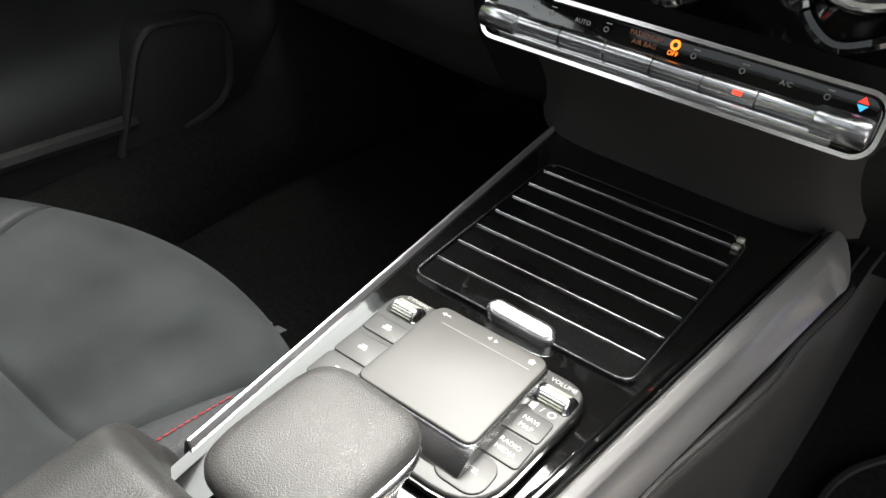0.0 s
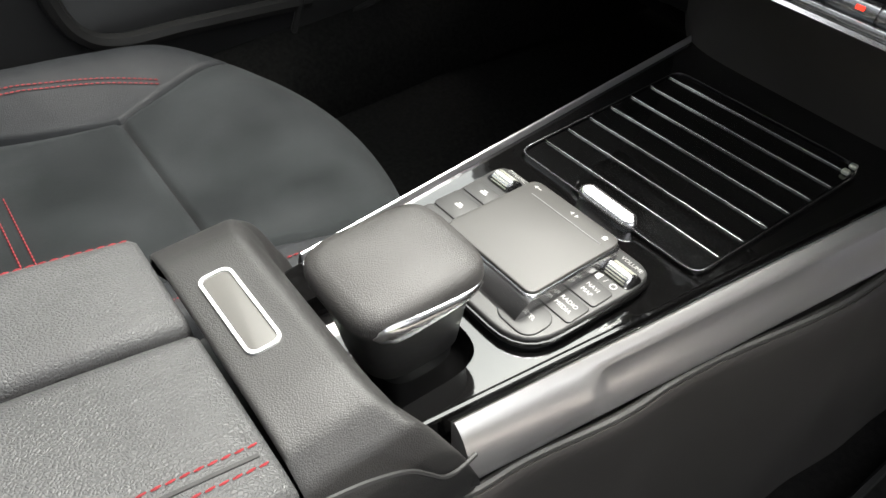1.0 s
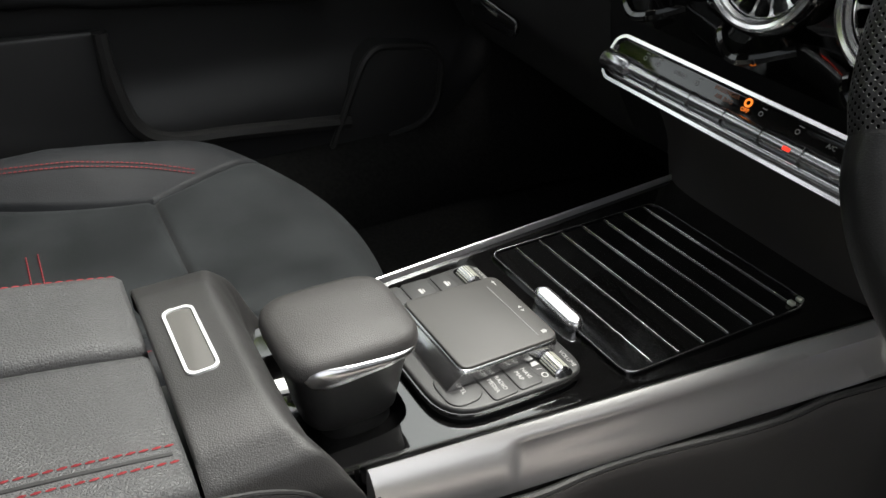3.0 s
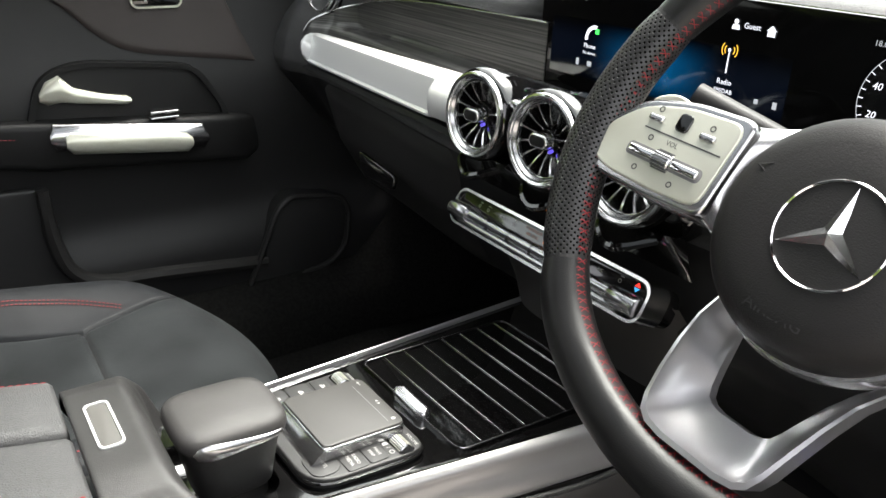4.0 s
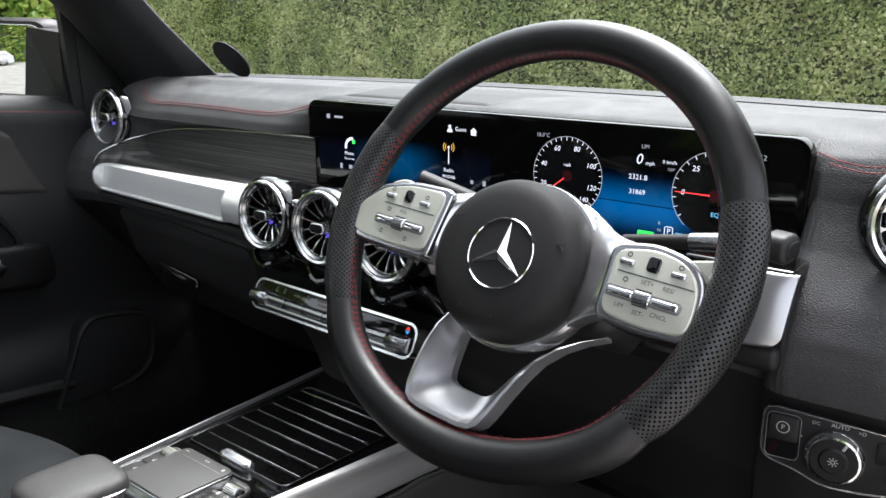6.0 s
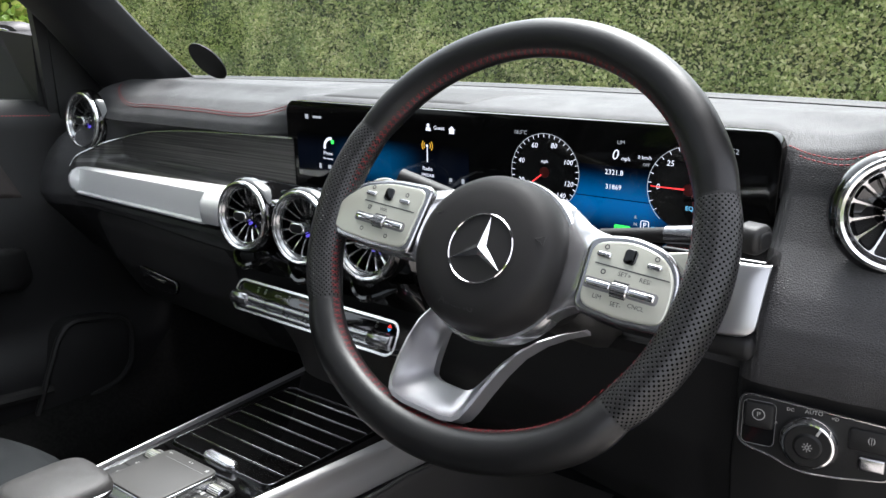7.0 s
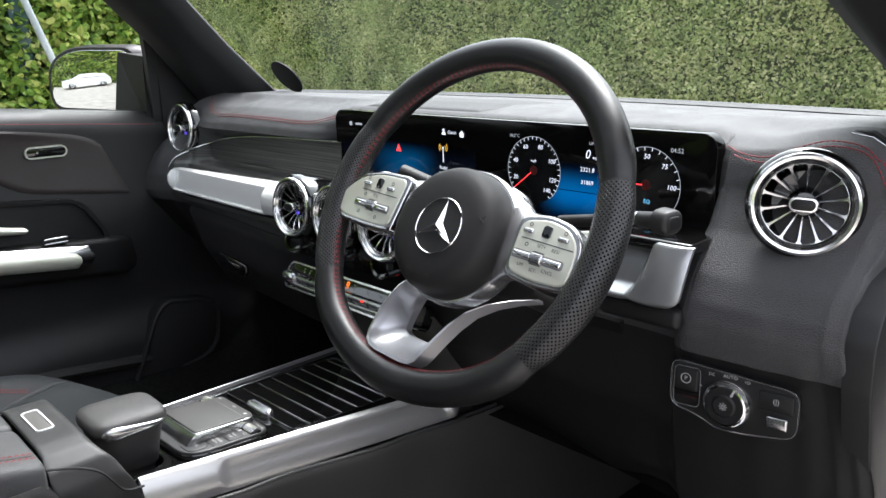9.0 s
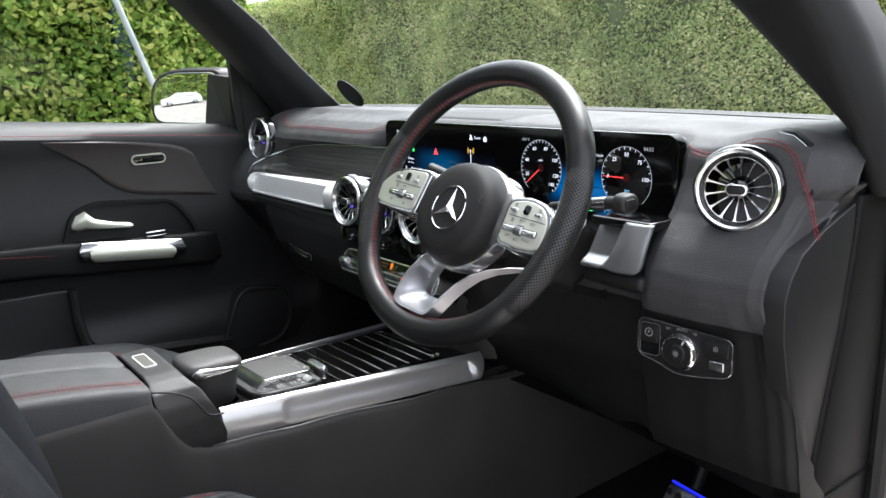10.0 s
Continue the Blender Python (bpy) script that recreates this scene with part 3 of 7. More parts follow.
# recess with the opening lever
rec = rounded([(-.235, .775), (-.205, .865), (-.15, .885), (.03, .868), (.075, .79), (.075, .765)], [.02, .03, .03, .03, .02, .01])
part("handle_recess", frame_ring([(p[0] * 1.0, p[1]) for p in rec], [(-.08 + (p[0] + .08) * .93, .825 + (p[1] - .825) * .87) for p in rec], .012, .030, DM), SOFT, door)
part("recess_floor", prism(rec, .006, .0225, .001, DM), SOFT, door, "dark recess behind the lever")
lev = loft([[(x, y + h * math.sin(a), zc + .010 * math.cos(a)) for a in [2 * math.pi * k / 12 for k in range(12)]]
            for x, y, h, zc in ((-.205, .836, .006, .028), (-.194, .842, .017, .030), (-.176, .848, .020, .034), (-.158, .837, .012, .036), (-.12, .829, .008, .038), (-.086, .824, .007, .038), (-.080, .824, .003, .038))])
part("opening_lever", moved(lev, DM), SATIN_LIGHT, door, "silver door opening lever")
# armrest with its silver pull
arm = []
for y, d, zt, zb in ((-.95, .040, .84, .775), (-.26, .040, .808, .728), (-.22, .048, .806, .722), (.06, .048, .786, .698), (.10, .035, .780, .690), (.13, .012, .775, .70)):
    arm.append([(DX + .0 + p[0], y, p[1]) for p in rounded([(0.0, zt), (d, zt - .004), (d, zb + .01), (0.0, zb)], .010, 3)])
part("armrest", loft(arm), SOFT, door, "black padded door armrest")
pull = [[(DX + .064 + .012 * math.cos(a), y, zc + h * math.sin(a)) for a in [2 * math.pi * k / 14 for k in range(14)]]
        for y, zc, h in ((-.205, .784, .008), (-.198, .784, .021), (-.15, .778, .0225), (-.02, .763, .0225), (.018, .759, .021), (.025, .759, .008))]
part("pull_bar", loft(pull), SATIN, door, "silver tubular pull handle")
gr = [[(DX + .072 + .010 * math.cos(a), y, zc + h * math.sin(a)) for a in [2 * math.pi * k / 14 for k in range(14)]]
      for y, zc, h in ((-.185, .777, .009), (-.177, .776, .017), (-.04, .760, .017), (-.010, .756, .016), (-.002, .756, .008))]
part("grip", loft(gr), SATIN_LIGHT, door, "paler silver grip")
for k in range(2):
    part("switch", rbox((DX + .046, -.035, .802 - .009 * k), (.016, .044, .0038), .0015), SATIN, door, "silver window switch")
part("armrest_stitch", stitches([(DX + .042, -.9, .835), (DX + .042, -.37, .797), (DX + .042, -.24, .781)], .006, .0045, .0008, side=(1, 0, 0)), THREAD, door, "red stitched seam")
# pocket and speaker
pk = spline([(-.225, .70), (-.222, .62), (-.205, .560), (-.16, .530), (-.06, .520), (.12, .500)], 6)
part("pocket_rim", tube([(DX + .038, p.x, p.y) for p in pk], [.010] * 5 + [.012] * (len(pk) - 5), 8), SOFT2, door, "grey lip of the door pocket")
part("pocket_wall", prism(rounded([(-.215, .70), (-.215, .555), (-.15, .525), (.12, .497), (.12, .36), (-.9, .36), (-.9, .72)], [.01, .03, .03, .01, .005, .005, .005]), .02, .034, .004, DM), DOOR_SKIN, door, "grey lower door panel")
spk = rounded([(.075, .44), (.145, .60), (.17, .62), (.27, .605), (.29, .575), (.28, .50), (.25, .47)], .02)
part("speaker_frame", tube([(DX + .045, p[0], p[1]) for p in spk], .0055, 8, closed=True), SOFT2, door, "rounded speaker surround")
part("speaker_grille", prism(spk, .0, .043, .003, DM), RUBBER, door, "black speaker grille")
# the driver's door stands wide open beyond the doorway
OM = Matrix.Translation((.775, .40, 0)) @ Matrix.Rotation(radians(68), 4, 'Z')
odoor = thing("door_2", (.775, .40, .34), "open driver's door with dark inner panel", "door", kind="structure")
part("door_panel", moved(sheet(lambda u, v: (.0 - .02 * math.sin(math.pi * v), -1.12 * u, .36 + .68 * v), 8, 12, (.06, 0, 0)), OM), SOFT, odoor)
part("door_armrest", moved(rbox((-.03, -.6, .76), (.06, .6, .06), .02), OM), SOFT, odoor)
part("window_frame", moved(tube([(.03, -.05, 1.03), (.03, -.45, 1.38), (.03, -.75, 1.46), (.03, -1.08, 1.45), (.03, -1.12, 1.03)], .018, 8), OM), RUBBER, odoor)
og = part("window_pane", moved(sheet(lambda u, v: (.03, -.08 - 1.03 * u, 1.04 + .41 * v * min(1, .05 + 1.8 * u)), 8, 4), OM), GLASS, odoor)
og.visible_shadow = False
# window glass and the exterior mirror
dg = solid("window_2", sheet(lambda u, v: (-.75 + .11 * v, -.85 + 1.06 * u - .33 * u * v, 1.05 - .03 * u + (.50 + .02 * u) * v), 6, 6, (-.004, 0, 0)), GLASS, "clear side window of the passenger door", "window", "structure")
dg.visible_shadow = False
part("window_frame_post", loft([[(-.757, .212, 1.0), (-.74, .212, 1.0), (-.74, .235, 1.0), (-.757, .235, 1.0)], [(-.745, .205, 1.13), (-.728, .205, 1.13), (-.728, .228, 1.13), (-.745, .228, 1.13)], [(-.74, .20, 1.19), (-.723, .20, 1.19), (-.723, .222, 1.19), (-.74, .222, 1.19)]]), RUBBER, door, "black post of the window frame")
part("mirror_triangle", loft([[(-.752, .23, .99), (-.752, .40, .99), (-.735, .40, .99), (-.735, .23, .99)], [(-.738, .222, 1.19), (-.738, .25, 1.19), (-.722, .25, 1.19), (-.722, .222, 1.19)]]), RUBBER, door, "black triangle at the mirror's foot")

mirror = thing("wing_mirror", (-.90, .2, 1.02), "black wing mirror on the passenger door", "mirror")
MC = Vector((-.92, .165, 1.092))
MM = Matrix.Translation(MC) @ Matrix.Rotation(radians(30), 4, 'Z') @ Matrix.Rotation(radians(90), 4, 'X')
mp_ = rounded([(q[0] * 1.12, q[1] * 1.08) for q in [(-.105, -.06), (.095, -.068), (.11, -.01), (.105, .062), (-.05, .066), (-.105, .03)]], [.035, .03, .03, .03, .06, .05], 6)
hous = []
for sc, zz in ((1.0, .012), (1.07, .0), (1.09, -.02), (1.02, -.06), (.8, -.09), (.4, -.102)):
    hous.append([(p[0] * sc, p[1] * sc, zz) for p in mp_])
part("housing", moved(loft(hous), MM), SOFT2, mirror, "black housing")
part("mirror_glass", prism([(p[0] * .93, p[1] * .92) for p in mp_], .010, .0145, .001, MM), MIRROR, mirror, "mirror glass")
part("mirror_foot", loft([[(-.84, .17, 1.025), (-.84, .26, 1.025), (-.84, .26, 1.15), (-.84, .19, 1.15)], [(-.748, .20, 1.0), (-.748, .29, 1.0), (-.748, .29, 1.14), (-.748, .205, 1.14)]]), SOFT, mirror, "dark foot of the mirror")

# ---- dashboard ----
dash = thing("dashboard", (0, .3, .62), "dark padded dashboard with red stitching and silver trim", "dashboard")

def across(u):
    """Steps along the dashboard, close together round the rounded edge beside the display."""
    return lerp_table([(0, -.735), (.45, .45), (.52, .516), (.76, .548), (.90, .680), (1, .712)], u)[0]


PAD_Y = [  # x, then y of the front lip points from the top edge downwards
    (-.735, .345, .31, .295, .287, .285, .30), (-.66, .325, .282, .260, .245, .237, .26), (-.52, .330, .285, .260, .244, .238, .262),
    (-.20, .330, .286, .261, .246, .241, .266), (-.135, .292, .272, .268, .268, .270, .275), (.515, .292, .274, .272, .272, .274, .275), (.520, .291, .268, .262, .259, .258, .2555),
    (.530, .290, .264, .257, .2525, .250, .2465), (.575, .288, .259, .2505, .2455, .244, .2405), (.66, .285, .255, .246, .2405, .2395, .2372), (.682, .287, .2575, .249, .2440, .2430, .2405), (.695, .294, .266, .259, .255, .254, .251), (.704, .308, .284, .277, .272, .270, .266), (.712, .335, .318, .310, .304, .300, .296)]


def hood(x):
    """The pad rises a little over the two outer vents."""
    return .010 * math.exp(-((abs(x) - .645) / .045) ** 2) - .006 * math.exp(-((abs(x) - .54) / .04) ** 2)


EDGE = [(.60, .712), (.69, .712), (.74, .709), (.777, .704), (.82, .697), (.857, .691), (.885, .687), (.91, .687), (.94, .691), (.965, .697), (.985, .703), (1.0, .712)]


def end_x(x, z):
    """The driver's end of the face draws in towards its middle height."""
    return x if x < .60 else .60 + (x - .60) * (lerp_table(EDGE, min(max(z, .60), 1.0))[0] - .60) / .112


def top_pt(u, v):
    return top_at(across(u), v)


def top_at(x, v):
    yb = .575 - .20 * x * x
    ys = lerp_table(PAD_Y, x)
    end = max(0, abs(x) - .67) / .06
    zs = (1.052, 1.040, 1.027, 1.012, 1.000, .992)
    pts = [(yb, 1.050), (yb - .05, 1.056), (.42, 1.060), (.35, 1.060)] + [(y, z + hood(x) * (1 - i / 5)) for i, (y, z) in enumerate(zip(ys, zs))]
    k = v * (len(pts) - 1)
    i = min(int(k), len(pts) - 2)
    t = k - i
    y, z = pts[i][0] * (1 - t) + pts[i + 1][0] * t, pts[i][1] * (1 - t) + pts[i + 1][1] * t
    z -= .035 * end * end
    return (end_x(x, z), y, z)


part("top_pad", sheet(top_pt, 200, 36), DASHPAD, dash, "grey-black grained upper pad", angle=70)


def lower_pt(u, v):
    x = across(u)
    top = 1.0 - .035 * (max(0, abs(x) - .67) / .06) ** 2 - .002
    z = top - (top - .847) * v
    return (end_x(x, z), face_y(x, z), z)


def knee_pt(u, v):
    x = across(u)
    low = .62 + .034 * min(1, max(0, (x - .40) / .07))
    z = .848 - (.848 - low) * v
    return (end_x(x, z), face_y(x, z) + .0012, z)


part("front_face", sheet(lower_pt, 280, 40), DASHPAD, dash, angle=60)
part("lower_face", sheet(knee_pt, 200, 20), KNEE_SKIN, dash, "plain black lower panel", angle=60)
COVER = [(.62, .29), (.672, .257), (.715, .230), (.78, .201), (.846, .183), (.891, .180), (.914, .189), (.938, .210), (.959, .256), (.985, .32), (1.0, .33)]


def cheek_pt(u, v):
    z = 1.0 - .38 * v
    x0, y0 = end_x(.712, z), face_y(.712, z)
    y1 = max(lerp_table(COVER, z)[0], y0 + .004)
    return (x0 + (max(.702, x0) - x0) * u, y0 + (y1 - y0) * (u * .6 + .4 * (1 - math.sqrt(max(0, 1 - u * u)))), z)


part("end_cheek", sheet(cheek_pt, 10, 160), SOFT2, dash, "sloping padded end of the dashboard", angle=70)
EM = basis((.66, 0, 0), (0, 1, 0), (0, 0, 1))
part("end_body", prism([(.27, .62), (.30, .60), (.46, .60), (.46, 1.0), (.34, 1.0), (.268, .965), (.222, .938), (.201, .914), (.192, .891), (.195, .846), (.213, .78), (.242, .715)], 0, .0405, 0, EM), SOFT, dash)
part("fuse_cover", prism(rounded([(.258, .676), (.232, .716), (.203, .781), (.185, .846), (.182, .890), (.191, .913), (.212, .937), (.256, .957), (.326, .978), (.323, .932), (.307, .839), (.282, .746), (.266, .682)], .006, 3), .02, .0445, .002, EM), DOOR_SKIN, dash, "smooth black side cover of the dashboard")
part("underside", loft([[(x, face_y(x, .62), .62), (x, .78, .62), (x, .78, .66)] for x in (-.735, -.4, 0, .4, .712)], closed=False), SOFT, dash)
# seam with red thread along the passenger pad and the driver's end
def pad_z(x, y):
    """The height of the pad's upper skin."""
    for k in range(300):
        p = top_at(x, k / 300)
        if p[1] <= y:
            return p[2]
    return 1.0


sl = [(x, y, pad_z(x, y)) for x, y in ((-.632, .300), (-.618, .285), (-.595, .272), (-.565, .262), (-.53, .258), (-.48, .257), (-.35, .257), (-.22, .257), (-.142, .272))]
for k in (0, 1):
    part("red_seam", stitches([p + Vector((0, -.001 + .002 * k, .004 * k)) for p in spline(sl, 8)], .0055, .0042, .0008, side=(0, -1, .3)), THREAD, dash, "red stitched seam")
sr = [(.522, .272, 1.0325), (.545, .255, 1.029), (.575, .245, 1.029), (.605, .2475, 1.041), (.632, .2500, 1.0475), (.663, .2475, 1.041), (.681, .2445, 1.012), (.691, .2445, .990), (.7035, .232, .968), (.7065, .236, .952)]
for k in (0, 1):
    part("red_seam", stitches([p + Vector((.004 * k * (p.x > .67), -.003 - .001 * k, .005 * k * (p.x < .68))) for p in spline(sr, 8)], .0050, .0040, .0008, side=(.3, -1, .3)), THREAD, dash, "red stitched seam")
# speaker cover on the top
def grille_pt(u, v):
    y = .300 + .115 * v
    x = -.115 + .03 * v + (.255 + .02 * v) * u
    yb = .575 - .20 * x * x
    z = 1.0600 if y >= .35 else 1.0600 - .008 * ((.35 - y) / .065)
    e = min(1.0, 10 * min(u, 1 - u, v, 1 - v))
    return (x, y, z - .0015 + .0035 * math.sqrt(1 - (1 - e) ** 2))


part("speaker_grille", sheet(grille_pt, 60, 40), MESH, dash, "dark mesh speaker cover", angle=60)
# dark lined trim panel ahead of the passenger, with its bright lip
tp = [(-.646, .904), (-.652, .918), (-.640, .936), (-.600, .957), (-.511, .978), (-.407, .990), (-.271, .996), (-.135, .999), (-.12, .999), (-.12, .905)]


def trim_panel_pt(u, v):
    x = -.652 + .532 * u
    top = lerp_table(sorted(tp[1:9]), x)[0]
    z = .905 + (top - .905) * v
    return (x, min(face_y(x, z), .252) - .0035, z)


part("trim_panel", sheet(trim_panel_pt, 80, 16, (0, .006, 0)), BRUSHED, dash, "dark trim panel with fine lines", angle=60)
part("trim_lip", tube([(p.x, min(face_y(p.x, p.y), .252) - .006, p.y) for p in spline([(q[0], q[1], 0) for q in tp[1:9]], 5)], .0013, 6), SATIN, dash, "thin bright lip")


def bar_sec(x):
    """Section of the bar: a rounded tube whose middle is cut to a flat, upward-leaning face."""
    t = (x + .655) / .565
    y, z, h = .206 - .062 * t, .8925 + .022 * t, .0235
    bk = .012 + .035 * t
    e = min(1, max(.12, math.sqrt(max(0, 1 - (1 - min(1, (x + .657) / .020)) ** 2))))
    g = min(1, max(0, (x + .632) / .008)) * min(1, max(0, (-.185 - x) / .008))
    full = [(bk, .0), (bk, .9), (.004, 1.0), (-.006, .97), (-.015, .80), (-.022, .45), (-.024, .0), (-.022, -.45), (-.017, -.80), (-.010, -.96), (.0, -1.0), (bk, -.95)]
    cut = [(bk, .0), (bk, .9), (.004, 1.0), (-.003, .98), (-.006, .90), (-.007, .80), (-.0105, .0), (-.0145, -.68), (-.0175, -.80), (-.0165, -.93), (.0, -1.0), (bk, -.95)]
    return [(x, y + (p[0] + (q[0] - p[0]) * g) * e, z + h * e * (p[1] + (q[1] - p[1]) * g)) for p, q in zip(full, cut)]


part("silver_bar", loft([bar_sec(-.657 + .528 * (k / 110)) for k in range(111)]), BAR, dash, "bright satin silver bar with a flat inset face", angle=30)
part("bar_channel", loft([[(x, y - .012, z), (x, y + .05, z), (x, y + .05, z - .006), (x, y - .016, z - .006)] for x, y, z in ((-.66, .204, .866), (-.4, .176, .876), (-.10, .144, .888))]), SOFT, dash, "dark lip below the silver trim")
# glovebox with its handle
gb = part("glovebox_lid", sheet(lambda u, v: (-.60 + .43 * u, face_y(-.60 + .43 * u, .845 - .20 * v) - .006 + .006 * (abs(2 * u - 1) ** 12 + abs(2 * v - 1) ** 12), .845 - .20 * v), 30, 16), SOFT2, dash, "black glovebox lid")
part("glovebox_handle", moved(prism(rounded([(-.05, .016), (.05, .010), (.05, -.010), (-.03, -.012)], .008), 0, .006, .002), basis((-.36, .166, .766), (1, .04, -.06), (0, .2, 1))), GLOSS, gb, "glossy black release handle")
# footwell trims
EM = basis((.708, 0, 0), (0, 1, 0), (0, 0, 1))
part("end_panel", prism(rounded([(.205, .86), (.245, .935), (.31, .995), (.33, 1.005), (.52, 1.0), (.62, .90), (.62, .45), (.27, .62), (.225, .72)], [.02, .03, .02, .01, .02, .02, .02, .02, .03]), -.020, -.010, .004, EM), JAMB, dash, "dark panel closing the dashboard's end")


def air_vent(name, at, aim, R, glow_mat=None, blade=None, label=""):
    """A round vent: cup, bright ring, black bezel, blades and the middle knob."""
    z = Vector(aim).normalized()
    x = Vector((1, 0, 0)) - z * z.x
    m = basis(at, x, z.cross(x.normalized()))
    s = R / .05
    cup = part(name, lathe([(.0600 * s, -.018 * s), (.0595 * s, -.009 * s), (.0575 * s, -.003 * s), (.0535 * s, .0), (.0435 * s, -.004 * s), (.042 * s, -.02 * s), (.034 * s, -.034 * s), (0, -.036 * s)], 48, m), GLOSS, dash, label or "round turbine-style air vent")
    def turned(prof):
        return lathe([(r * s, h * s) for r, h in prof], 64, m)
    part("outer_ring", turned([(.0548, -.010), (.0548, .0), (.0538, .0030), (.0512, .0045), (.0482, .0036), (.0470, .0015), (.0470, -.006)]), BRIGHT, cup, "bright metal ring")
    part("inner_ring", turned([(.0468, .0004), (.0446, -.0030), (.0430, -.0060), (.0428, -.014)]), SATIN, cup, "satin inner ring")
    part("inner_lip", turned([(.0433, -.0052), (.0429, -.0044), (.0424, -.0048), (.0422, -.0070)]), BRIGHT, cup, "fine bright lip")
    for k in range(14):
        a = 2 * math.pi * (k + .5) / 14
        bl = loft([[(r, -.0015 * s * w, z0), (r, .0015 * s * w, z0 - .0005 * s), (r + .002 * s, .0010 * s * w, z0 - .012 * s), (r + .002 * s, -.0010 * s * w, z0 - .012 * s)] for r, z0, w in ((.0165 * s, -.015 * s, .45), (.026 * s, -.0100 * s, .60), (.035 * s, -.0072 * s, .75), (.0400 * s, -.0062 * s, 1.0), (.0425 * s, -.0058 * s, 2.4))])
        part("blade", moved(bl, m @ Matrix.Rotation(a, 4, 'Z')), blade or BRIGHT, cup, "silver-edged blade" if k == 0 else "")
    part("hub", lathe([(0, -.006 * s), (.012 * s, -.008 * s), (.0165 * s, -.014 * s), (.018 * s, -.03 * s)], 28, m), GLOSS, cup)
    part("knob", prism(rrect(.029 * s, .0165 * s, .008 * s), -.006 * s, .006 * s, .002 * s, m), BRIGHT, cup, "silver oblong knob")
    part("knob_inlay", prism(rrect(.024 * s, .0118 * s, .0058 * s), .005 * s, .0068 * s, .001 * s, m), SOFT, cup, "dark inlay")
    if glow_mat:
        part("light_spot", rbox((0, 0, 0), (.007 * s, .004 * s, .005 * s), .0018 * s, m @ Matrix.Translation((.011 * s, -.0105 * s, -.008 * s)) @ Matrix.Rotation(radians(35), 4, "Z")), glow_mat, cup, "violet lit spot")
    return cup


VIOLET = glow("violet_light", (0.16, 0.12, 0.9), 0.16)
air_vent("air_vent", (-.645, .223, .994), (.05, -1, .10), .046, VIOLET)
air_vent("air_vent", (.6215, .217, .9975), (.34, -1, .12), .0428, None, SATIN)
for x in (-.083, .023, .129):
    air_vent("air_vent", (x, .124, .918), (.06, -1, .10), .0405, VIOLET)
# glossy black housing of the middle vents, and the bright links between the rings
part("centre_housing", rbox((.017, .195, .897), (.325, .10, .085), .03), GLOSS, dash, "glossy black housing of the middle vents")
for x in (-.030, .076):
    part("ring_link", rbox((x, .140, .938), (.016, .014, .009), .003), SATIN, dash, "silver link between two vents")
for x in (-.083, .023, .129):
    part("vent_nacelle", lathe([(.0440, 0), (.0455, -.012), (.045, -.04), (.036, -.08)], 36, basis((x, .130, .918), (1, .06, 0), (0, .1, 1)) @ Matrix.Scale(1, 4)), GLOSS, dash)
for x in (-.083, .023, .129):
    part("vent_bracket", tube(spline([(x - .030, .142, .872), (x - .024, .128, .862), (x - .006, .122, .852), (x + .012, .126, .856), (x + .032, .140, .866)], 6), .0045, 8), GLOSS, dash, "glossy black bracket under the vent")
part("vent_apron", sheet(lambda u, v: (-.145 + .325 * u, .150 + .02 * v + .012 * math.sin(6 * math.pi * u) * (1 - v), .872 - .045 * v), 48, 8), GLOSS, dash, "glossy black apron below the vents")
# side window vent in the pad above the driver's vent
dv = [(.634, .282), (.655, .276), (.676, .264), (.690, .250)]
slot = part("defrost_vent", tube([(x, y, pad_z(x, y) - .0020) for x, y in dv], [.002, .0052, .0056, .002], 8), JAMB, dash, "narrow side window vent")
part("vent_edge", tube([(x + .001, y - .0062, pad_z(x, y - .0062) + .0006) for x, y in dv[:3]], .0007, 6), SATIN, slot, "thin bright edge")

# silver trim and lower cowl below the instruments on the driver's side
def trim_pt(u, v):
    z = .951 - .063 * v
    right = .5400 - .0035 * v - .020 * max(0, (v - .72) / .28) ** 2.6
    x = (.446 - .006 * v) * (1 - u) + right * u
    crest = .4985 - .003 * v - .017 * v ** 2.2
    k = min(1, max(0, (crest - x) / .012))
    k = k * k * (3 - 2 * k)
    foot = max(0, (v - .74) / .26) ** 1.5
    dish = .030 * (1 - .35 * v) * k * (1 - foot)
    w = (x - (crest + right) / 2) / max(.004, (right - crest) / 2)
    bow = .0045 * w * w * (1 - k)
    y = .1725 - .024 * v ** .75 + dish + bow + .014 * max(0, (v - .88) / .12) ** 2
    return (x, y, z)


part("silver_trim", sheet(trim_pt, 90, 48, (0, .004, 0)), TRIM, dash, "satin silver trim under the instruments", angle=50)
part("trim_top", rbox((.491, .214, .9475), (.094, .078, .012), .004), GLOSS, dash, "gloss black strip above the trim")
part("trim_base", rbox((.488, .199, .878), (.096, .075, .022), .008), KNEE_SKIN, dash)

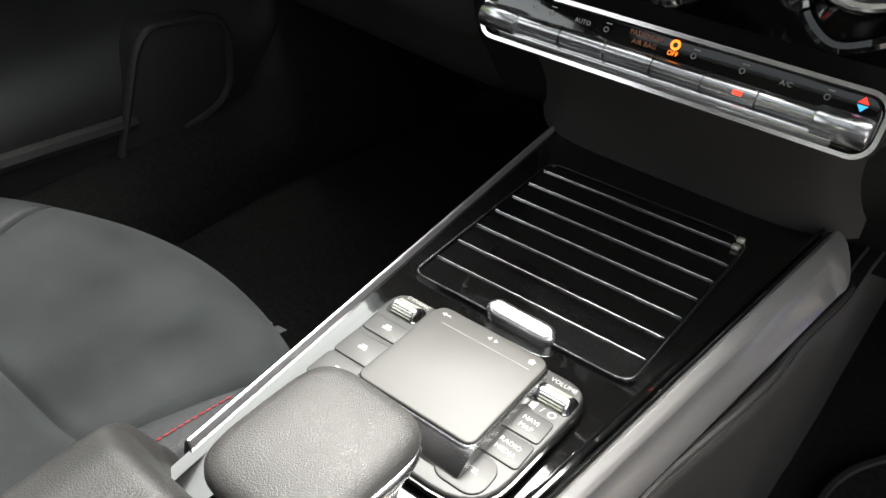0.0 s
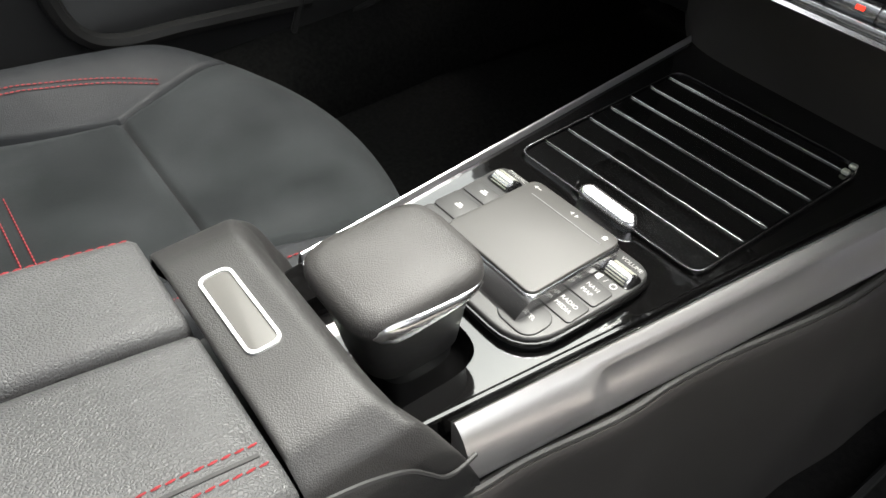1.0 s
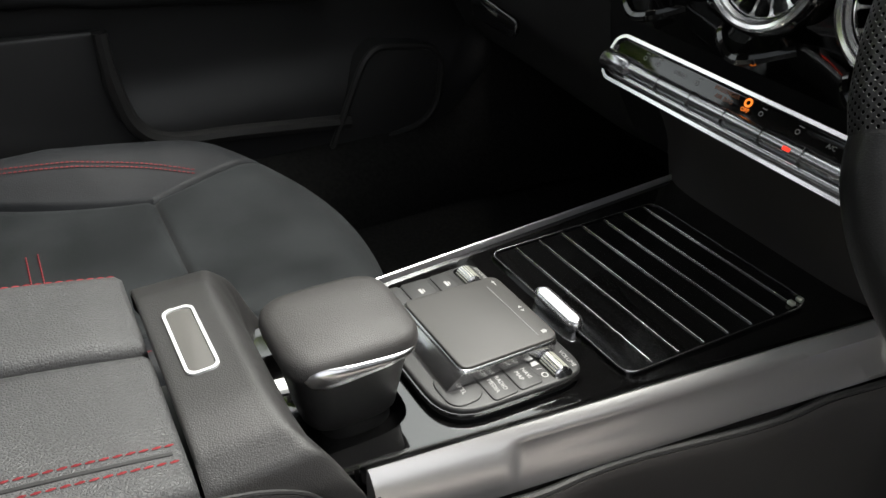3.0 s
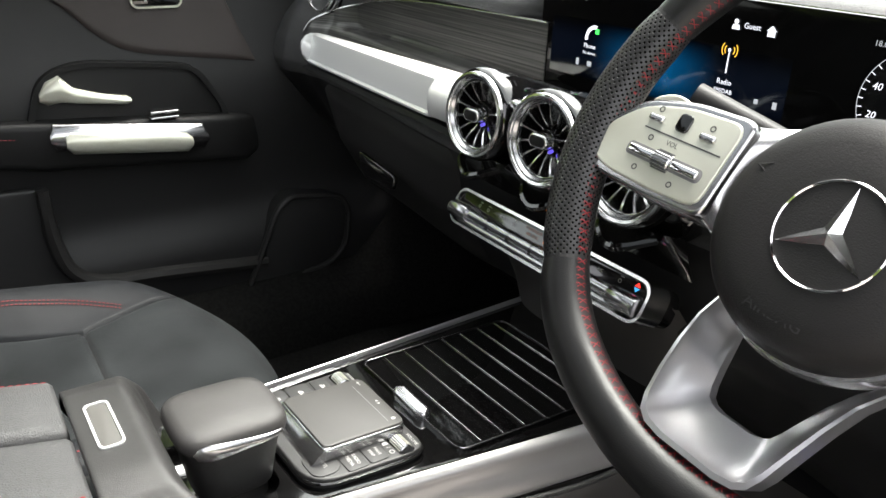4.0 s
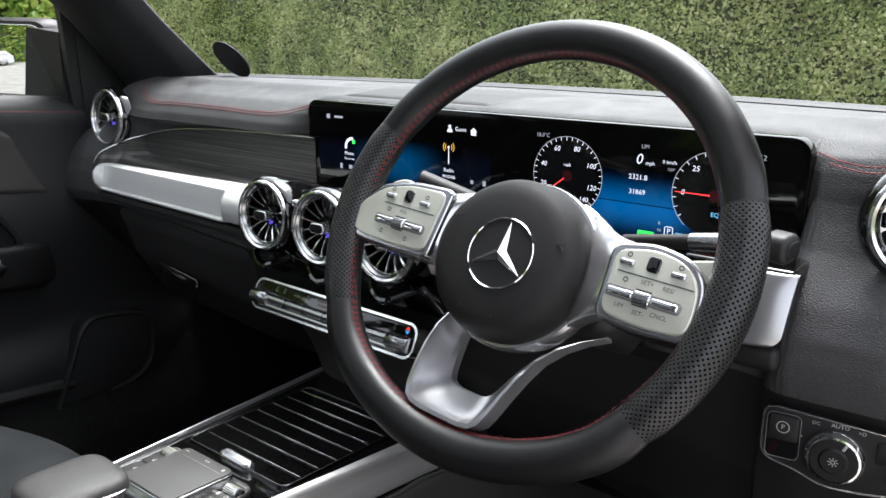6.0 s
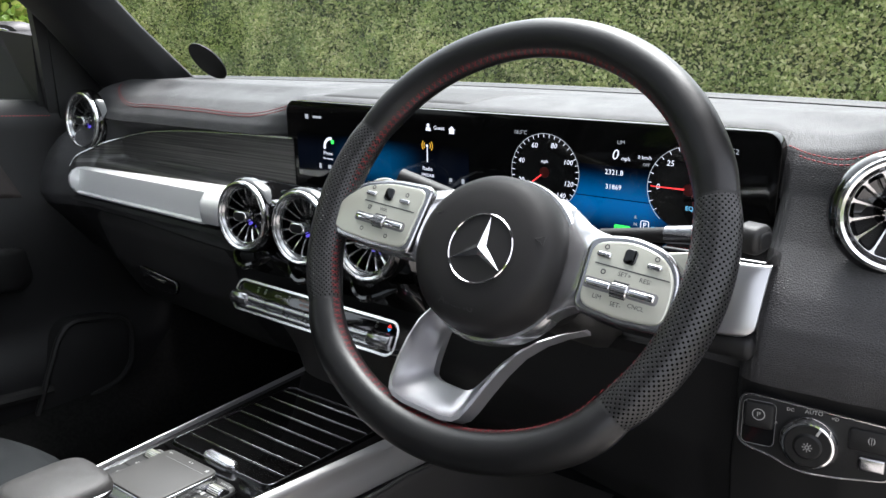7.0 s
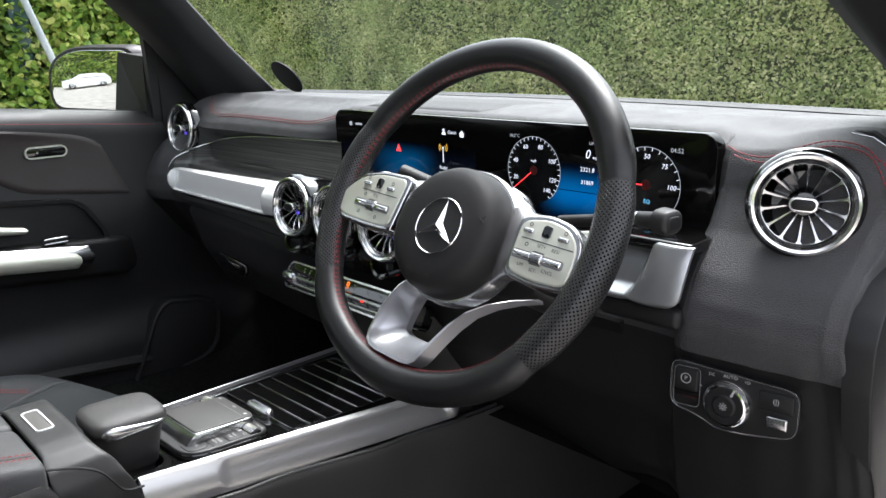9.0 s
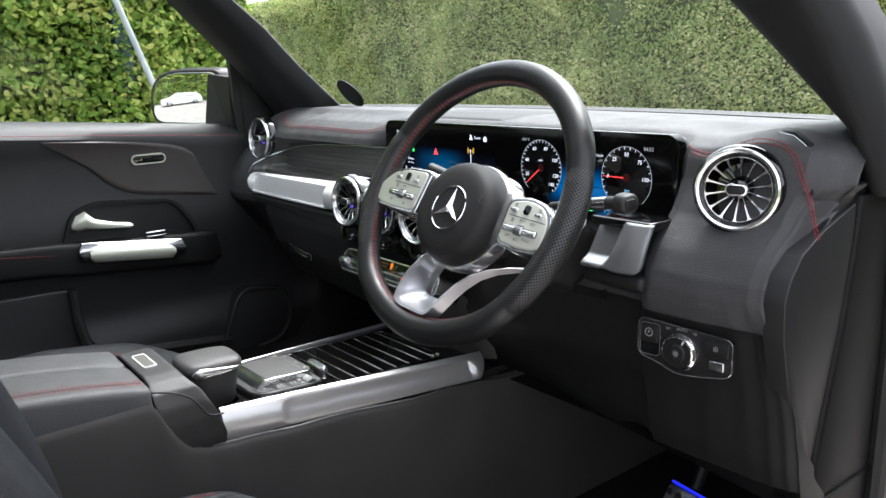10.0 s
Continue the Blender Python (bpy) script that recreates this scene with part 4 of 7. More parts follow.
# heater control strip
CM = basis((.0190, .136, .805), (1, 0, .0), (0, .45, .9))
cl = part("heater_panel", prism(rrect(.284, .037, .012), -.05, 0, .003, CM), GLOSS, dash, "glossy black heater control strip")
part("panel_rim", frame_ring(rrect(.289, .042, .014), rrect(.283, .036, .0110), -.03, .002, CM), BRIGHT, cl, "bright metal rim")
part("roller_bar", moved(tube([(-.114, -.0035, .004), (.108, -.0035, .004)], .0062, 14), CM), SATIN, cl, "long bright switch bar")
part("lower_bar", moved(tube([(-.122, -.0135, .003), (.121, -.0135, .003)], .0040, 10), CM), SATIN, cl, "slim bright lower bar")
for x in (-.1245, .1230):
    kn = lathe([(0, .016), (.0085, .016), (.0095, .0145), (.0095, -.0145), (.0085, -.016), (0, -.016)], 28, CM @ Matrix.Translation((x, -.0045, .004)) @ Matrix.Rotation(radians(90), 4, 'Y'))
    part("temperature_knob", kn, SATIN, cl, "knurled silver temperature roller")
for k in range(5):
    part("bar_gap", rbox((0, 0, 0), (.0005, .0128, .0128), 0, CM @ Matrix.Translation((-.072 + .036 * k, -.0035, .004))), GLOSS, cl)
for x, txt, sz, mt in ((-.062, "AUTO", .0046, WHITEINK), (.083, "A/C", .0046, WHITEINK)):
    part("print", words(txt, sz, CM @ Matrix.Translation((x, .0098, .0006))), mt, cl)
ORANGE = glow("orange_warning", (1.0, 0.22, 0.02), 0.35)
parts("airbag_lamp", (words("PASSENGER", .0048, CM @ Matrix.Translation((-.013, .0130, .0006))), words("AIR BAG", .0048, CM @ Matrix.Translation((-.013, .0075, .0006)))), base("dim_orange_print", (0.35, 0.12, 0.05), .5), cl)
part("airbag_off_lamp", merge(words("OFF", .0044, CM @ Matrix.Translation((.008, .0070, .0006))), lathe([(.0018, 0), (.0036, 0)], 16, CM @ Matrix.Translation((.008, .0128, .0006)))), ORANGE, cl, "lit orange warning")
for x in (-.103, -.088, -.043, .022, .055, .108):
    part("symbol", merge(lathe([(.0014, .0006), (.0019, .0006)], 14, CM @ Matrix.Translation((x, .0095, 0))), rbox((0, 0, 0), (.0042, .0006, .0002), 0, CM @ Matrix.Translation((x + .001, .0138, .0006)))), WHITEINK, cl)
part("warm_mark", prism([(-.0032, 0), (.0032, 0), (0, .004)], 0, .0004, 0, CM @ Matrix.Translation((.128, .0118, .0005))), glow("red_mark", (1, .03, .02), .3), cl)
part("cool_mark", prism([(-.0032, 0), (.0032, 0), (0, -.004)], 0, .0004, 0, CM @ Matrix.Translation((.128, .0108, .0005))), glow("blue_mark", (.05, .4, .8), .2), cl)
part("red_dot", rbox((0, 0, 0), (.006, .003, .001), .0004, CM @ Matrix.Translation((.060, -.0040, .0104))), glow("red_lamp", (1, .04, .02), .35), cl, "lit red dot")
# the curved panel from the heater strip down to the console
part("centre_panel", sheet(lambda u, v: (-.135 + .30 * u, .150 + .075 * v + .02 * math.sin(math.pi * v) * .6 + .03 * abs(2 * u - 1) ** 6, .790 - .136 * v), 24, 12), SIDE_SKIN, dash, "dark grained panel above the console")

# ---- light switch panel ----
LM = basis((.5885, .1755, .812), (1, .11, .03), (0, .07, 1)) @ Matrix.Scale(.94, 4)
lp_ = rounded([(-.064, .030), (.064, .021), (.064, -.026), (.040, -.030), (.018, -.034), (-.012, -.036), (-.034, -.026), (-.064, -.020)], [.012, .012, .014, .02, .02, .02, .02, .012])
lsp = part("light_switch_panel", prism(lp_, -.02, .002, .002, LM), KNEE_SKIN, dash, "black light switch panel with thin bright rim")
part("panel_rim", moved(tube([(p[0], p[1], .002) for p in lp_], .0010, 6, closed=True), LM), BRIGHT, lsp, "thin bright rim")
part("dial_collar", lathe([(.0245, .0), (.0245, .004), (.0232, .0062), (.0212, .0095), (.0195, .0100)], 48, LM @ Matrix.Translation((-.004, -.006, .001))), CHROME, lsp, "knurled silver collar")
part("dial", lathe([(0, .0125), (.010, .0125), (.0112, .0115), (.012, .0105), (.0185, .0105), (.0195, .0095), (.0195, 0)], 48, LM @ Matrix.Translation((-.004, -.006, .001))), SOFT, lsp, "round black light dial")
part("dial_pointer", rbox((0, 0, 0), (.0022, .007, .0008), .0003, LM @ Matrix.Translation((.004, .0085, .0118)) @ Matrix.Rotation(radians(-25), 4, 'Z')), WHITEINK, lsp)
part("switch_well", prism([(p[0] - .0465, p[1] + .0030) for p in rrect(.028, .042, .005)], .0015, .0026, 0, LM), GLOSS, lsp, "dark well round the brake switch")
part("parking_brake_switch", prism([(p[0] - .0465, p[1] + .0110) for p in rrect(.0255, .0240, .003)], .001, .0060, .002, LM), SOFT, lsp, "black parking brake switch")
part("well_edge", moved(tube([(p[0] - .0465, p[1] + .0030, .0028) for p in rrect(.028, .042, .005)], .0003, 5, closed=True), LM), GREYINK, lsp)
part("fog_lamp_switch", prism([(p[0] + .0435, p[1] + .0065) for p in rrect(.034, .020, .003)], .001, .0045, .0015, LM), SOFT, lsp, "black fog lamp switch")
part("boot_switch", prism([(p[0] + .046, p[1] - .0135) for p in rrect(.020, .0125, .002)], .001, .0065, .002, LM), SATIN, lsp, "small silver rocker")
parts("print", (words("AUTO", .0052, LM @ Matrix.Translation((-.002, .0225, .0026))), words("P", .0065, LM @ Matrix.Translation((-.0465, .0125, .0064))),
     lathe([(.0048, 0), (.0056, 0)], 20, LM @ Matrix.Translation((-.0465, .0125, .0064))), words("P", .0052, LM @ Matrix.Translation((-.032, .006, .0026))),
     words("(|)", .007, LM @ Matrix.Translation((.044, .0085, .0052))), words("=D", .0046, LM @ Matrix.Translation((.015, .0205, .0026))), words("DC", .0044, LM @ Matrix.Translation((-.021, .0215, .0026)))), WHITEINK, lsp, "white printed symbols")
sunr = merge(*[rbox((0, 0, 0), (.0007, .0016, .0002), 0, LM @ Matrix.Translation((-.004, -.006, .0138)) @ Matrix.Rotation(k * math.pi / 4, 4, 'Z') @ Matrix.Translation((0, .0034, 0))) for k in range(8)], lathe([(.0012, 0), (.002, 0)], 14, LM @ Matrix.Translation((-.004, -.006, .0138))))
part("dial_print", sunr, WHITEINK, lsp)

# ---- instrument and media display ----
disp = thing("display_panel", (.2, .262, .93), "wide black glass display lit with blue instruments", "display")
SM = basis((-.132, .2495, .932), (1, 0, 0), (0, 0, 1))   # local x along the glass, y up, z at the seats
part("glass", prism([(p[0] + .3262, p[1] + .0595) for p in rrect(.6524, .119, .017, 8)], -.016, 0, .0006, SM), DISPLAY, disp, "glossy black cover glass")
part("backing", prism([(p[0] + .3262, p[1] + .0595) for p in rrect(.640, .107, .012)], -.05, -.0155, .0, SM), SOFT, disp)


def fade(name, c1, c2, strength, axis, a, b, soft=None):
    """A lit picture that fades between two colours along one axis of the glass."""
    m = bpy.data.materials.new(name)
    m.use_nodes = True
    bs = bsdf(m)
    bs.inputs["Base Color"].default_value = (0, 0, 0, 1)
    bs.inputs["Roughness"].default_value = 0.08
    sep = m.node_tree.nodes.new("ShaderNodeSeparateXYZ")
    wire(m, coords(m), sep.inputs[0])
    r = m.node_tree.nodes.new("ShaderNodeMapRange")
    r.interpolation_type = 'SMOOTHSTEP'
    r.inputs["From Min"].default_value, r.inputs["From Max"].default_value = a, b
    wire(m, sep.outputs[axis], r.inputs["Value"])
    x = m.node_tree.nodes.new("ShaderNodeMix")
    x.data_type = 'RGBA'
    x.inputs["A"].default_value, x.inputs["B"].default_value = (*c1, 1), (*c2, 1)
    wire(m, r.outputs["Result"], x.inputs["Factor"])
    wire(m, x.outputs["Result"], bs.inputs["Emission Color"])
    bs.inputs["Emission Strength"].default_value = strength
    if soft:
        ax, lo, mid, hi = soft
        pp = m.node_tree.nodes.new("ShaderNodeMath")
        pp.operation = 'SUBTRACT'
        pp.inputs[1].default_value = mid
        wire(m, sep.outputs[ax], pp.inputs[0])
        ab = m.node_tree.nodes.new("ShaderNodeMath")
        ab.operation = 'ABSOLUTE'
        wire(m, pp.outputs[0], ab.inputs[0])
        q = m.node_tree.nodes.new("ShaderNodeMapRange")
        q.interpolation_type = 'SMOOTHSTEP'
        q.inputs["From Min"].default_value, q.inputs["From Max"].default_value = lo, hi
        q.inputs["To Min"].default_value, q.inputs["To Max"].default_value = strength, 0.0
        wire(m, ab.outputs[0], q.inputs["Value"])
        wire(m, q.outputs["Result"], bs.inputs["Emission Strength"])
    return m


def pane(x0, y0, x1, y1, z=.0004):
    return prism([(x0, y0), (x1, y0), (x1, y1), (x0, y1)], 0, z, 0, SM)


def sx(X):
    return X + .132


def sz(Z):
    return Z - .932


BLUE1 = fade("blue_picture", (0.001, 0.002, 0.005), (0.0, 0.045, 0.12), 0.23, "X", -.055, .04, ("Z", .006, .978, .034))
BLUE1B = fade("blue_picture_edge", (0.0, 0.045, 0.12), (0.001, 0.002, 0.005), 0.23, "X", .045, .115, ("Z", .006, .978, .034))
BLUE2 = fade("blue_upper_light", (0.0, 0.09, 0.27), (0.0, 0.001, 0.004), 0.23, "Z", .972, 1.004, ("X", .03, .362, .078))
BLUE3 = fade("blue_lower_light", (0.0, 0.004, 0.015), (0.0, 0.10, 0.31), 0.23, "Z", .938, .968, ("X", .03, .362, .078))
W1 = glow("white_light", (0.85, 0.9, 1.0), 0.26)
W2 = glow("dim_white_light", (0.6, 0.65, 0.7), 0.14)
REDL = glow("red_light", (1.0, 0.05, 0.05), 0.35)
GREENL = glow("green_light", (0.05, 0.9, 0.12), 0.3)
CYANL = glow("cyan_light", (0.15, 0.5, 0.75), 0.3)
part("media_picture", pane(.020, .018, sx(.06), .078), BLUE1, disp, "blue lit menu picture")
part("media_picture", pane(sx(.06), .018, sx(.18), .078), BLUE1B, disp, "blue lit menu picture")


def at(X, Z, lift=.0010):
    return SM @ Matrix.Translation((sx(X), sz(Z), lift))


def ring(X, Z, r0, r1, a0=0, a1=360, n=48):
    bm = bmesh.new()
    vs = []
    for k in range(n + 1):
        a = radians(a0 + (a1 - a0) * k / n)
        vs.append((bm.verts.new((r0 * math.cos(a), r0 * math.sin(a), 0)), bm.verts.new((r1 * math.cos(a), r1 * math.sin(a), 0))))
    for p, q in zip(vs, vs[1:]):
        bm.faces.new((p[0], p[1], q[1], q[0]))
    return moved(bm, at(X, Z))


def ticks(X, Z, r0, r1, a0, a1, n, w=.0006):
    bms = []
    for k in range(n):
        a = radians(a0 + (a1 - a0) * k / (n - 1))
        bms.append(rbox((0, 0, 0), (r1 - r0, w, .0002), 0, at(X, Z) @ Matrix.Rotation(a, 4, 'Z') @ Matrix.Translation(((r0 + r1) / 2, 0, 0))))
    return merge(*bms)


def dial(X, Z, R, numbers, a0, a1, n, needle, extra_red=False):
    part("dial_face", lathe([(0, .0002), (R * .97, .0002), (R * .97, 0)], 48, at(X, Z, .0004)), GLOSS, disp, "black dial face")
    part("dial_ring", ring(X, Z, R * .985, R, -50, 230), W2, disp, "thin lit dial ring")
    part("dial_ticks", ticks(X, Z, R * .90, R * .985, a0, a1, n), W1, disp, "white scale marks")
    nb = []
    for txt, a in numbers:
        c = radians(a)
        nb.append(words(txt, R * .185, at(X + R * .74 * math.cos(c), Z + R * .74 * math.sin(c)), shear=.15))
    part("dial_numbers", merge(*nb), W1, disp, "white scale numbers")
    c = radians(needle)
    part("needle", prism([(R * .10, -.0007), (R * .92, -.0003), (R * .92, .0003), (R * .10, .0007)], 0, .0003, 0, at(X, Z, .0014) @ Matrix.Rotation(c, 4, 'Z')), REDL, disp, "red lit needle")
    part("needle_hub", lathe([(0, .0004), (R * .14, .0004), (R * .14, 0)], 24, at(X, Z, .0008)), base("needle_hub_red", (.05, .004, .004), .3), disp)


part("lower_picture", pane(sx(.285), sz(.938), sx(.440), sz(.9725), .0003), BLUE3, disp, "blue lit picture behind the instruments")
part("upper_picture", pane(sx(.285), sz(.9735), sx(.440), sz(1.006), .0003), BLUE2, disp, "blue lit picture behind the instruments")
SPD, PWR = (.281, .992), (.440, .991)
dial(*SPD, .042, [("20", 200), ("40", 160), ("60", 115), ("80", 70), ("100", 25), ("120", -18), ("140", -48)], 218, -52, 29, 218)
dial(*PWR, .042, [("0", 180), ("25", 130), ("50", 90), ("75", 45), ("100", 0)], 215, 0, 17, 180)
parts("readout", (words("0", .015, at(.362, 1.018), shear=.2), words("mph", .0055, at(.374, 1.015)), words("2321.8", .0075, at(.362, 1.000)), words("31869", .0072, at(.362, .985)),
     words("mph", .005, at(SPD[0], SPD[1] + .012)), words("0 km/h", .0052, at(.394, 1.018))), W1, disp, "white trip figures")
parts("dim_readout", (words("LIM", .0055, at(.368, 1.031)), words("18.0°C", .006, at(.250, 1.033)), words("04:52", .007, at(.476, 1.031)), words("OFF", .0042, at(.396, 1.011)), words("R", .005, at(.388, .957)), words("N", .005, at(.388, .950)), words("D", .005, at(.388, .943))), W2, disp)
part("gear_box", frame_ring([(p[0], p[1]) for p in rrect(.009, .010, .002)], [(p[0], p[1]) for p in rrect(.0076, .0086, .0014)], 0, .0003, at(.398, .950)), W1, disp)
part("gear_letter", words("P", .0075, at(.398, .950)), W1, disp)
part("mode_letter", merge(words("C", .007, at(.409, .945)), frame_ring(rrect(.009, .010, .002), rrect(.0076, .0086, .0014), 0, .0003, at(.409, .945))), CYANL, disp)
part("ready_lamp", prism(rrect(.0175, .0075, .0015), 0, .0004, 0, at(.374, .943, .0006)), GREENL, disp, "green lit tag")
part("ready_letters", words("READY", .0045, at(.374, .943, .0014)), base("black_print", (.0, .02, .0), .5), disp)
part("green_lamp", words("ID", .007, at(.475, .943)), GREENL, disp, "small green lamp sign")
part("eco_letters", words("EQ", .0062, at(PWR[0] + .002, PWR[1] - .018)), CYANL, disp)
# media side: icons and captions
parts("captions", (words("Radio", .0068, at(.119, .980)), words("FM/DAB", .0056, at(.119, .972)), words("Guest", .0068, at(.137, 1.030)), words("Phone", .0068, at(-.052, .984)), words("No device", .0045, at(-.052, .977))), W1, disp, "white captions")
part("home_sign", merge(prism([(-.0048, 0), (.0048, 0), (0, .0045)], 0, .0003, 0, at(.156, 1.029)), prism([(-.0035, -.0045), (.0035, -.0045), (.0035, 0), (-.0035, 0)], 0, .0003, 0, at(.156, 1.029))), W1, disp, "white home sign")
part("person_sign", merge(lathe([(0, .0003), (.0022, .0003)], 14, at(.121, 1.0325)), prism([(-.004, -.004), (.004, -.004), (.003, 0), (-.003, 0)], 0, .0003, 0, at(.121, 1.030))), W1, disp)
part("mast_sign", merge(prism([(-.0007, 0), (.0007, 0), (.0004, .020), (-.0004, .020)], 0, .0003, 0, at(.119, .988)), lathe([(0, .0003), (.0016, .0003)], 12, at(.119, 1.008))), W1, disp, "white radio mast")
AMBER = glow("amber_light", (0.9, 0.5, 0.05), 0.25)
part("waves_sign", merge(ring(.119, 1.008, .0045, .0055, -40, 40, 8), ring(.119, 1.008, .0075, .0085, -40, 40, 8), ring(.119, 1.008, .0045, .0055, 140, 220, 8), ring(.119, 1.008, .0075, .0085, 140, 220, 8)), AMBER, disp, "amber radio waves")
part("handset_sign", merge(ring(-.046, .992, .010, .014, 80, 190, 12)), W1, disp, "white handset")
part("green_sign", rbox((0, 0, 0), (.005, .005, .0003), 0, at(-.043, 1.000)), GREENL, disp)
parts("status_signs", (rbox((0, 0, 0), (.006, .006, .0003), .0, at(-.090, 1.031)), rbox((0, 0, 0), (.016, .003, .0003), 0, at(-.070, 1.031)), rbox((0, 0, 0), (.004, .007, .0003), 0, at(-.068, .966)), rbox((0, 0, 0), (.006, .005, .0003), 0, at(-.05, .966)), rbox((0, 0, 0), (.004, .004, .0003), 0, at(.154, .970)), rbox((0, 0, 0), (.004, .006, .0003), 0, at(.172, .970))), W2, disp, "small grey signs")
part("alert_sign", prism([(-.006, -.004), (.006, -.004), (0, .0075)], 0, .0003, 0, at(.024, 1.0)), REDL, disp, "red triangle")

# ---- steering wheel ----
TILT_W, YAW_W = radians(29.8), radians(3.06)
WM = basis((.3644, .0307, .9847), (math.cos(YAW_W), math.sin(YAW_W), 0), (-math.sin(YAW_W) * math.sin(TILT_W), math.cos(YAW_W) * math.sin(TILT_W), math.cos(TILT_W))) @ Matrix.Rotation(radians(-5.4), 4, 'Z')
wheel = thing("steering_wheel", m=WM, label="black leather flat-bottomed steering wheel with red stitching and silver spokes", category="steering wheel")


def rim_c(a):
    """Centre line of the rim at an angle, flattened at the bottom."""
    x, y = .1716 * math.cos(a), .1716 * math.sin(a)
    if y < -.10:
        t = (-.10 - y) / .0716
        y = -.10 - .0716 * (t - .02 * t ** 3)
        x *= 1 + .035 * math.sin(math.pi * t)
    return Vector((x, y, 0))


RT, RZ = .0164, .0154


def rim_pt(a, b, lift=0.0, grip=0.0):
    c = rim_c(a)
    d = (rim_c(a + .01) - rim_c(a - .01)).normalized()
    o = Vector((d.y, -d.x, 0))
    if o.dot(c) < 0:
        o = -o
    k = 1 + lift / RT + grip
    return c + o * (RT * k * math.cos(b)) + Vector((0, 0, RZ * k * math.sin(b)))


def rim_piece(a0, a1, n, perf=False, nb=28):
    bm = bmesh.new()
    uvl = bm.loops.layers.uv.new("UVMap")
    g, L = [], 0.0
    for i in range(n + 1):
        a = a0 + (a1 - a0) * i / n
        e = min(i, n - i) / 3.0
        lift = -.0012 * max(0, 1 - e)
        gp = .05 * math.sin(math.pi * i / n) ** 2 if perf else 0.0
        g.append([bm.verts.new(rim_pt(a, 2 * math.pi * j / nb, lift, gp)) for j in range(nb)])
    for i in range(n):
        for j in range(nb):
            k = (j + 1) % nb
            f = bm.faces.new((g[i][j], g[i][k], g[i + 1][k], g[i + 1][j]))
            for lp, (ii, jj) in zip(f.loops, ((i, j), (i, j + 1), (i + 1, j + 1), (i + 1, j))):
                lp[uvl].uv = ((a0 + (a1 - a0) * ii / n) * .171, 2 * math.pi * jj / nb * RT)
    return bm


HI, LO = math.asin(.063 / .171), math.asin(-.100 / .171)
part("rim_top", rim_piece(HI + .006, math.pi - HI - .006, 60), LEATHER_RIM, wheel, "smooth black leather upper rim", local=True)
part("rim_grip", rim_piece(LO + .006, HI - .006, 36, True), PERF, wheel, "perforated black leather grip", local=True)
part("rim_grip", rim_piece(math.pi - HI + .006, math.pi - LO - .006, 36, True), PERF, wheel, "perforated black leather grip", local=True)
part("rim_bottom", rim_piece(math.pi - LO + .006, 2 * math.pi + LO - .006, 60), LEATHER_RIM, wheel, "smooth black leather flat lower rim", local=True)
for a in (HI, LO, math.pi - HI, math.pi - LO):
    part("seam", loft([[rim_pt(a - .007, 2 * math.pi * j / 24, -.0013) for j in range(24)], [rim_pt(a + .007, 2 * math.pi * j / 24, -.0013) for j in range(24)]], caps=False), RUBBER, wheel, local=True)
# crossed red thread round the inside of the rim
bm = bmesh.new()
NST = 165
for k in range(NST):
    for b0, b1, da in ((2.62, 2.96, .55), (2.96, 2.62, .55), (2.55, 2.62, .0), (2.96, 3.03, .0)):
        a = 2 * math.pi * k / NST
        p, q = rim_pt(a, b0, .0003), rim_pt(a + da * 2 * math.pi / NST, b1, .0003)
        if da == 0:
            p, q = rim_pt(a + .3 * 2 * math.pi / NST, b0, .0006), rim_pt(a + .3 * 2 * math.pi / NST, b1, .0006)
        mid = rim_pt(a + da * math.pi / NST, (b0 + b1) / 2, .0007)
        d = (q - p).normalized()
        nrm = (mid - rim_c(a)).normalized()
        w = d.cross(nrm).normalized() * .00030
        vs = [bm.verts.new(v) for v in (p + w, p - w, mid + w, mid - w, q + w, q - w)]
        bm.faces.new((vs[0], vs[1], vs[3], vs[2]))
        bm.faces.new((vs[2], vs[3], vs[5], vs[4]))
part("red_stitching", bm, THREAD, wheel, "crossed red stitches inside the rim", local=True)
HB = -.0178
# hub and airbag cover
part("airbag_cover", lathe([(0, .0205), (.03, .0198), (.046, .0184), (.0545, .0160), (.0600, .0118), (.0638, .0050), (.0655, -.003), (.0665, -.012), (.0655, -.026), (.05, -.045)], 72, Matrix.Translation((.0005, HB, 0))), HUB, wheel, "round black airbag cover", local=True)
part("emblem_ring", lathe([(.0268, .0238), (.0271, .0258), (.0278, .0264), (.0285, .0258), (.0288, .0222)], 64, Matrix.Translation((.0047, HB - .0008, -.005))), CHROME, wheel, "chrome ring", local=True)
part("emblem_disc", lathe([(0, .0245), (.0265, .0240), (.0265, .022)], 48, Matrix.Translation((.0047, HB - .0008, -.0044))), GLOSS, wheel, "glossy black disc", local=True)
star = []
for k in range(3):
    m = Matrix.Translation((.0047, HB - .0008, .0198)) @ Matrix.Rotation(2 * math.pi * k / 3, 4, 'Z')
    b_ = bmesh.new()
    v = [b_.verts.new(p) for p in ((0, 0, .0048), (.0050, .0029, .0002), (0, .0262, .0006), (-.0050, .0029, .0002))]
    b_.faces.new((v[0], v[1], v[2]))
    b_.faces.new((v[0], v[2], v[3]))
    star.append(moved(b_, m))
part("emblem_spokes", merge(*star), CHROME, wheel, "three chrome spokes of the emblem", local=True, angle=10)
part("airbag_letters", words("AIRBAG", .0095, Matrix.Translation((0.0, HB - .047, .0178)) @ Matrix.Rotation(radians(8), 4, 'X')), RUBBER, wheel, "embossed letters", local=True)
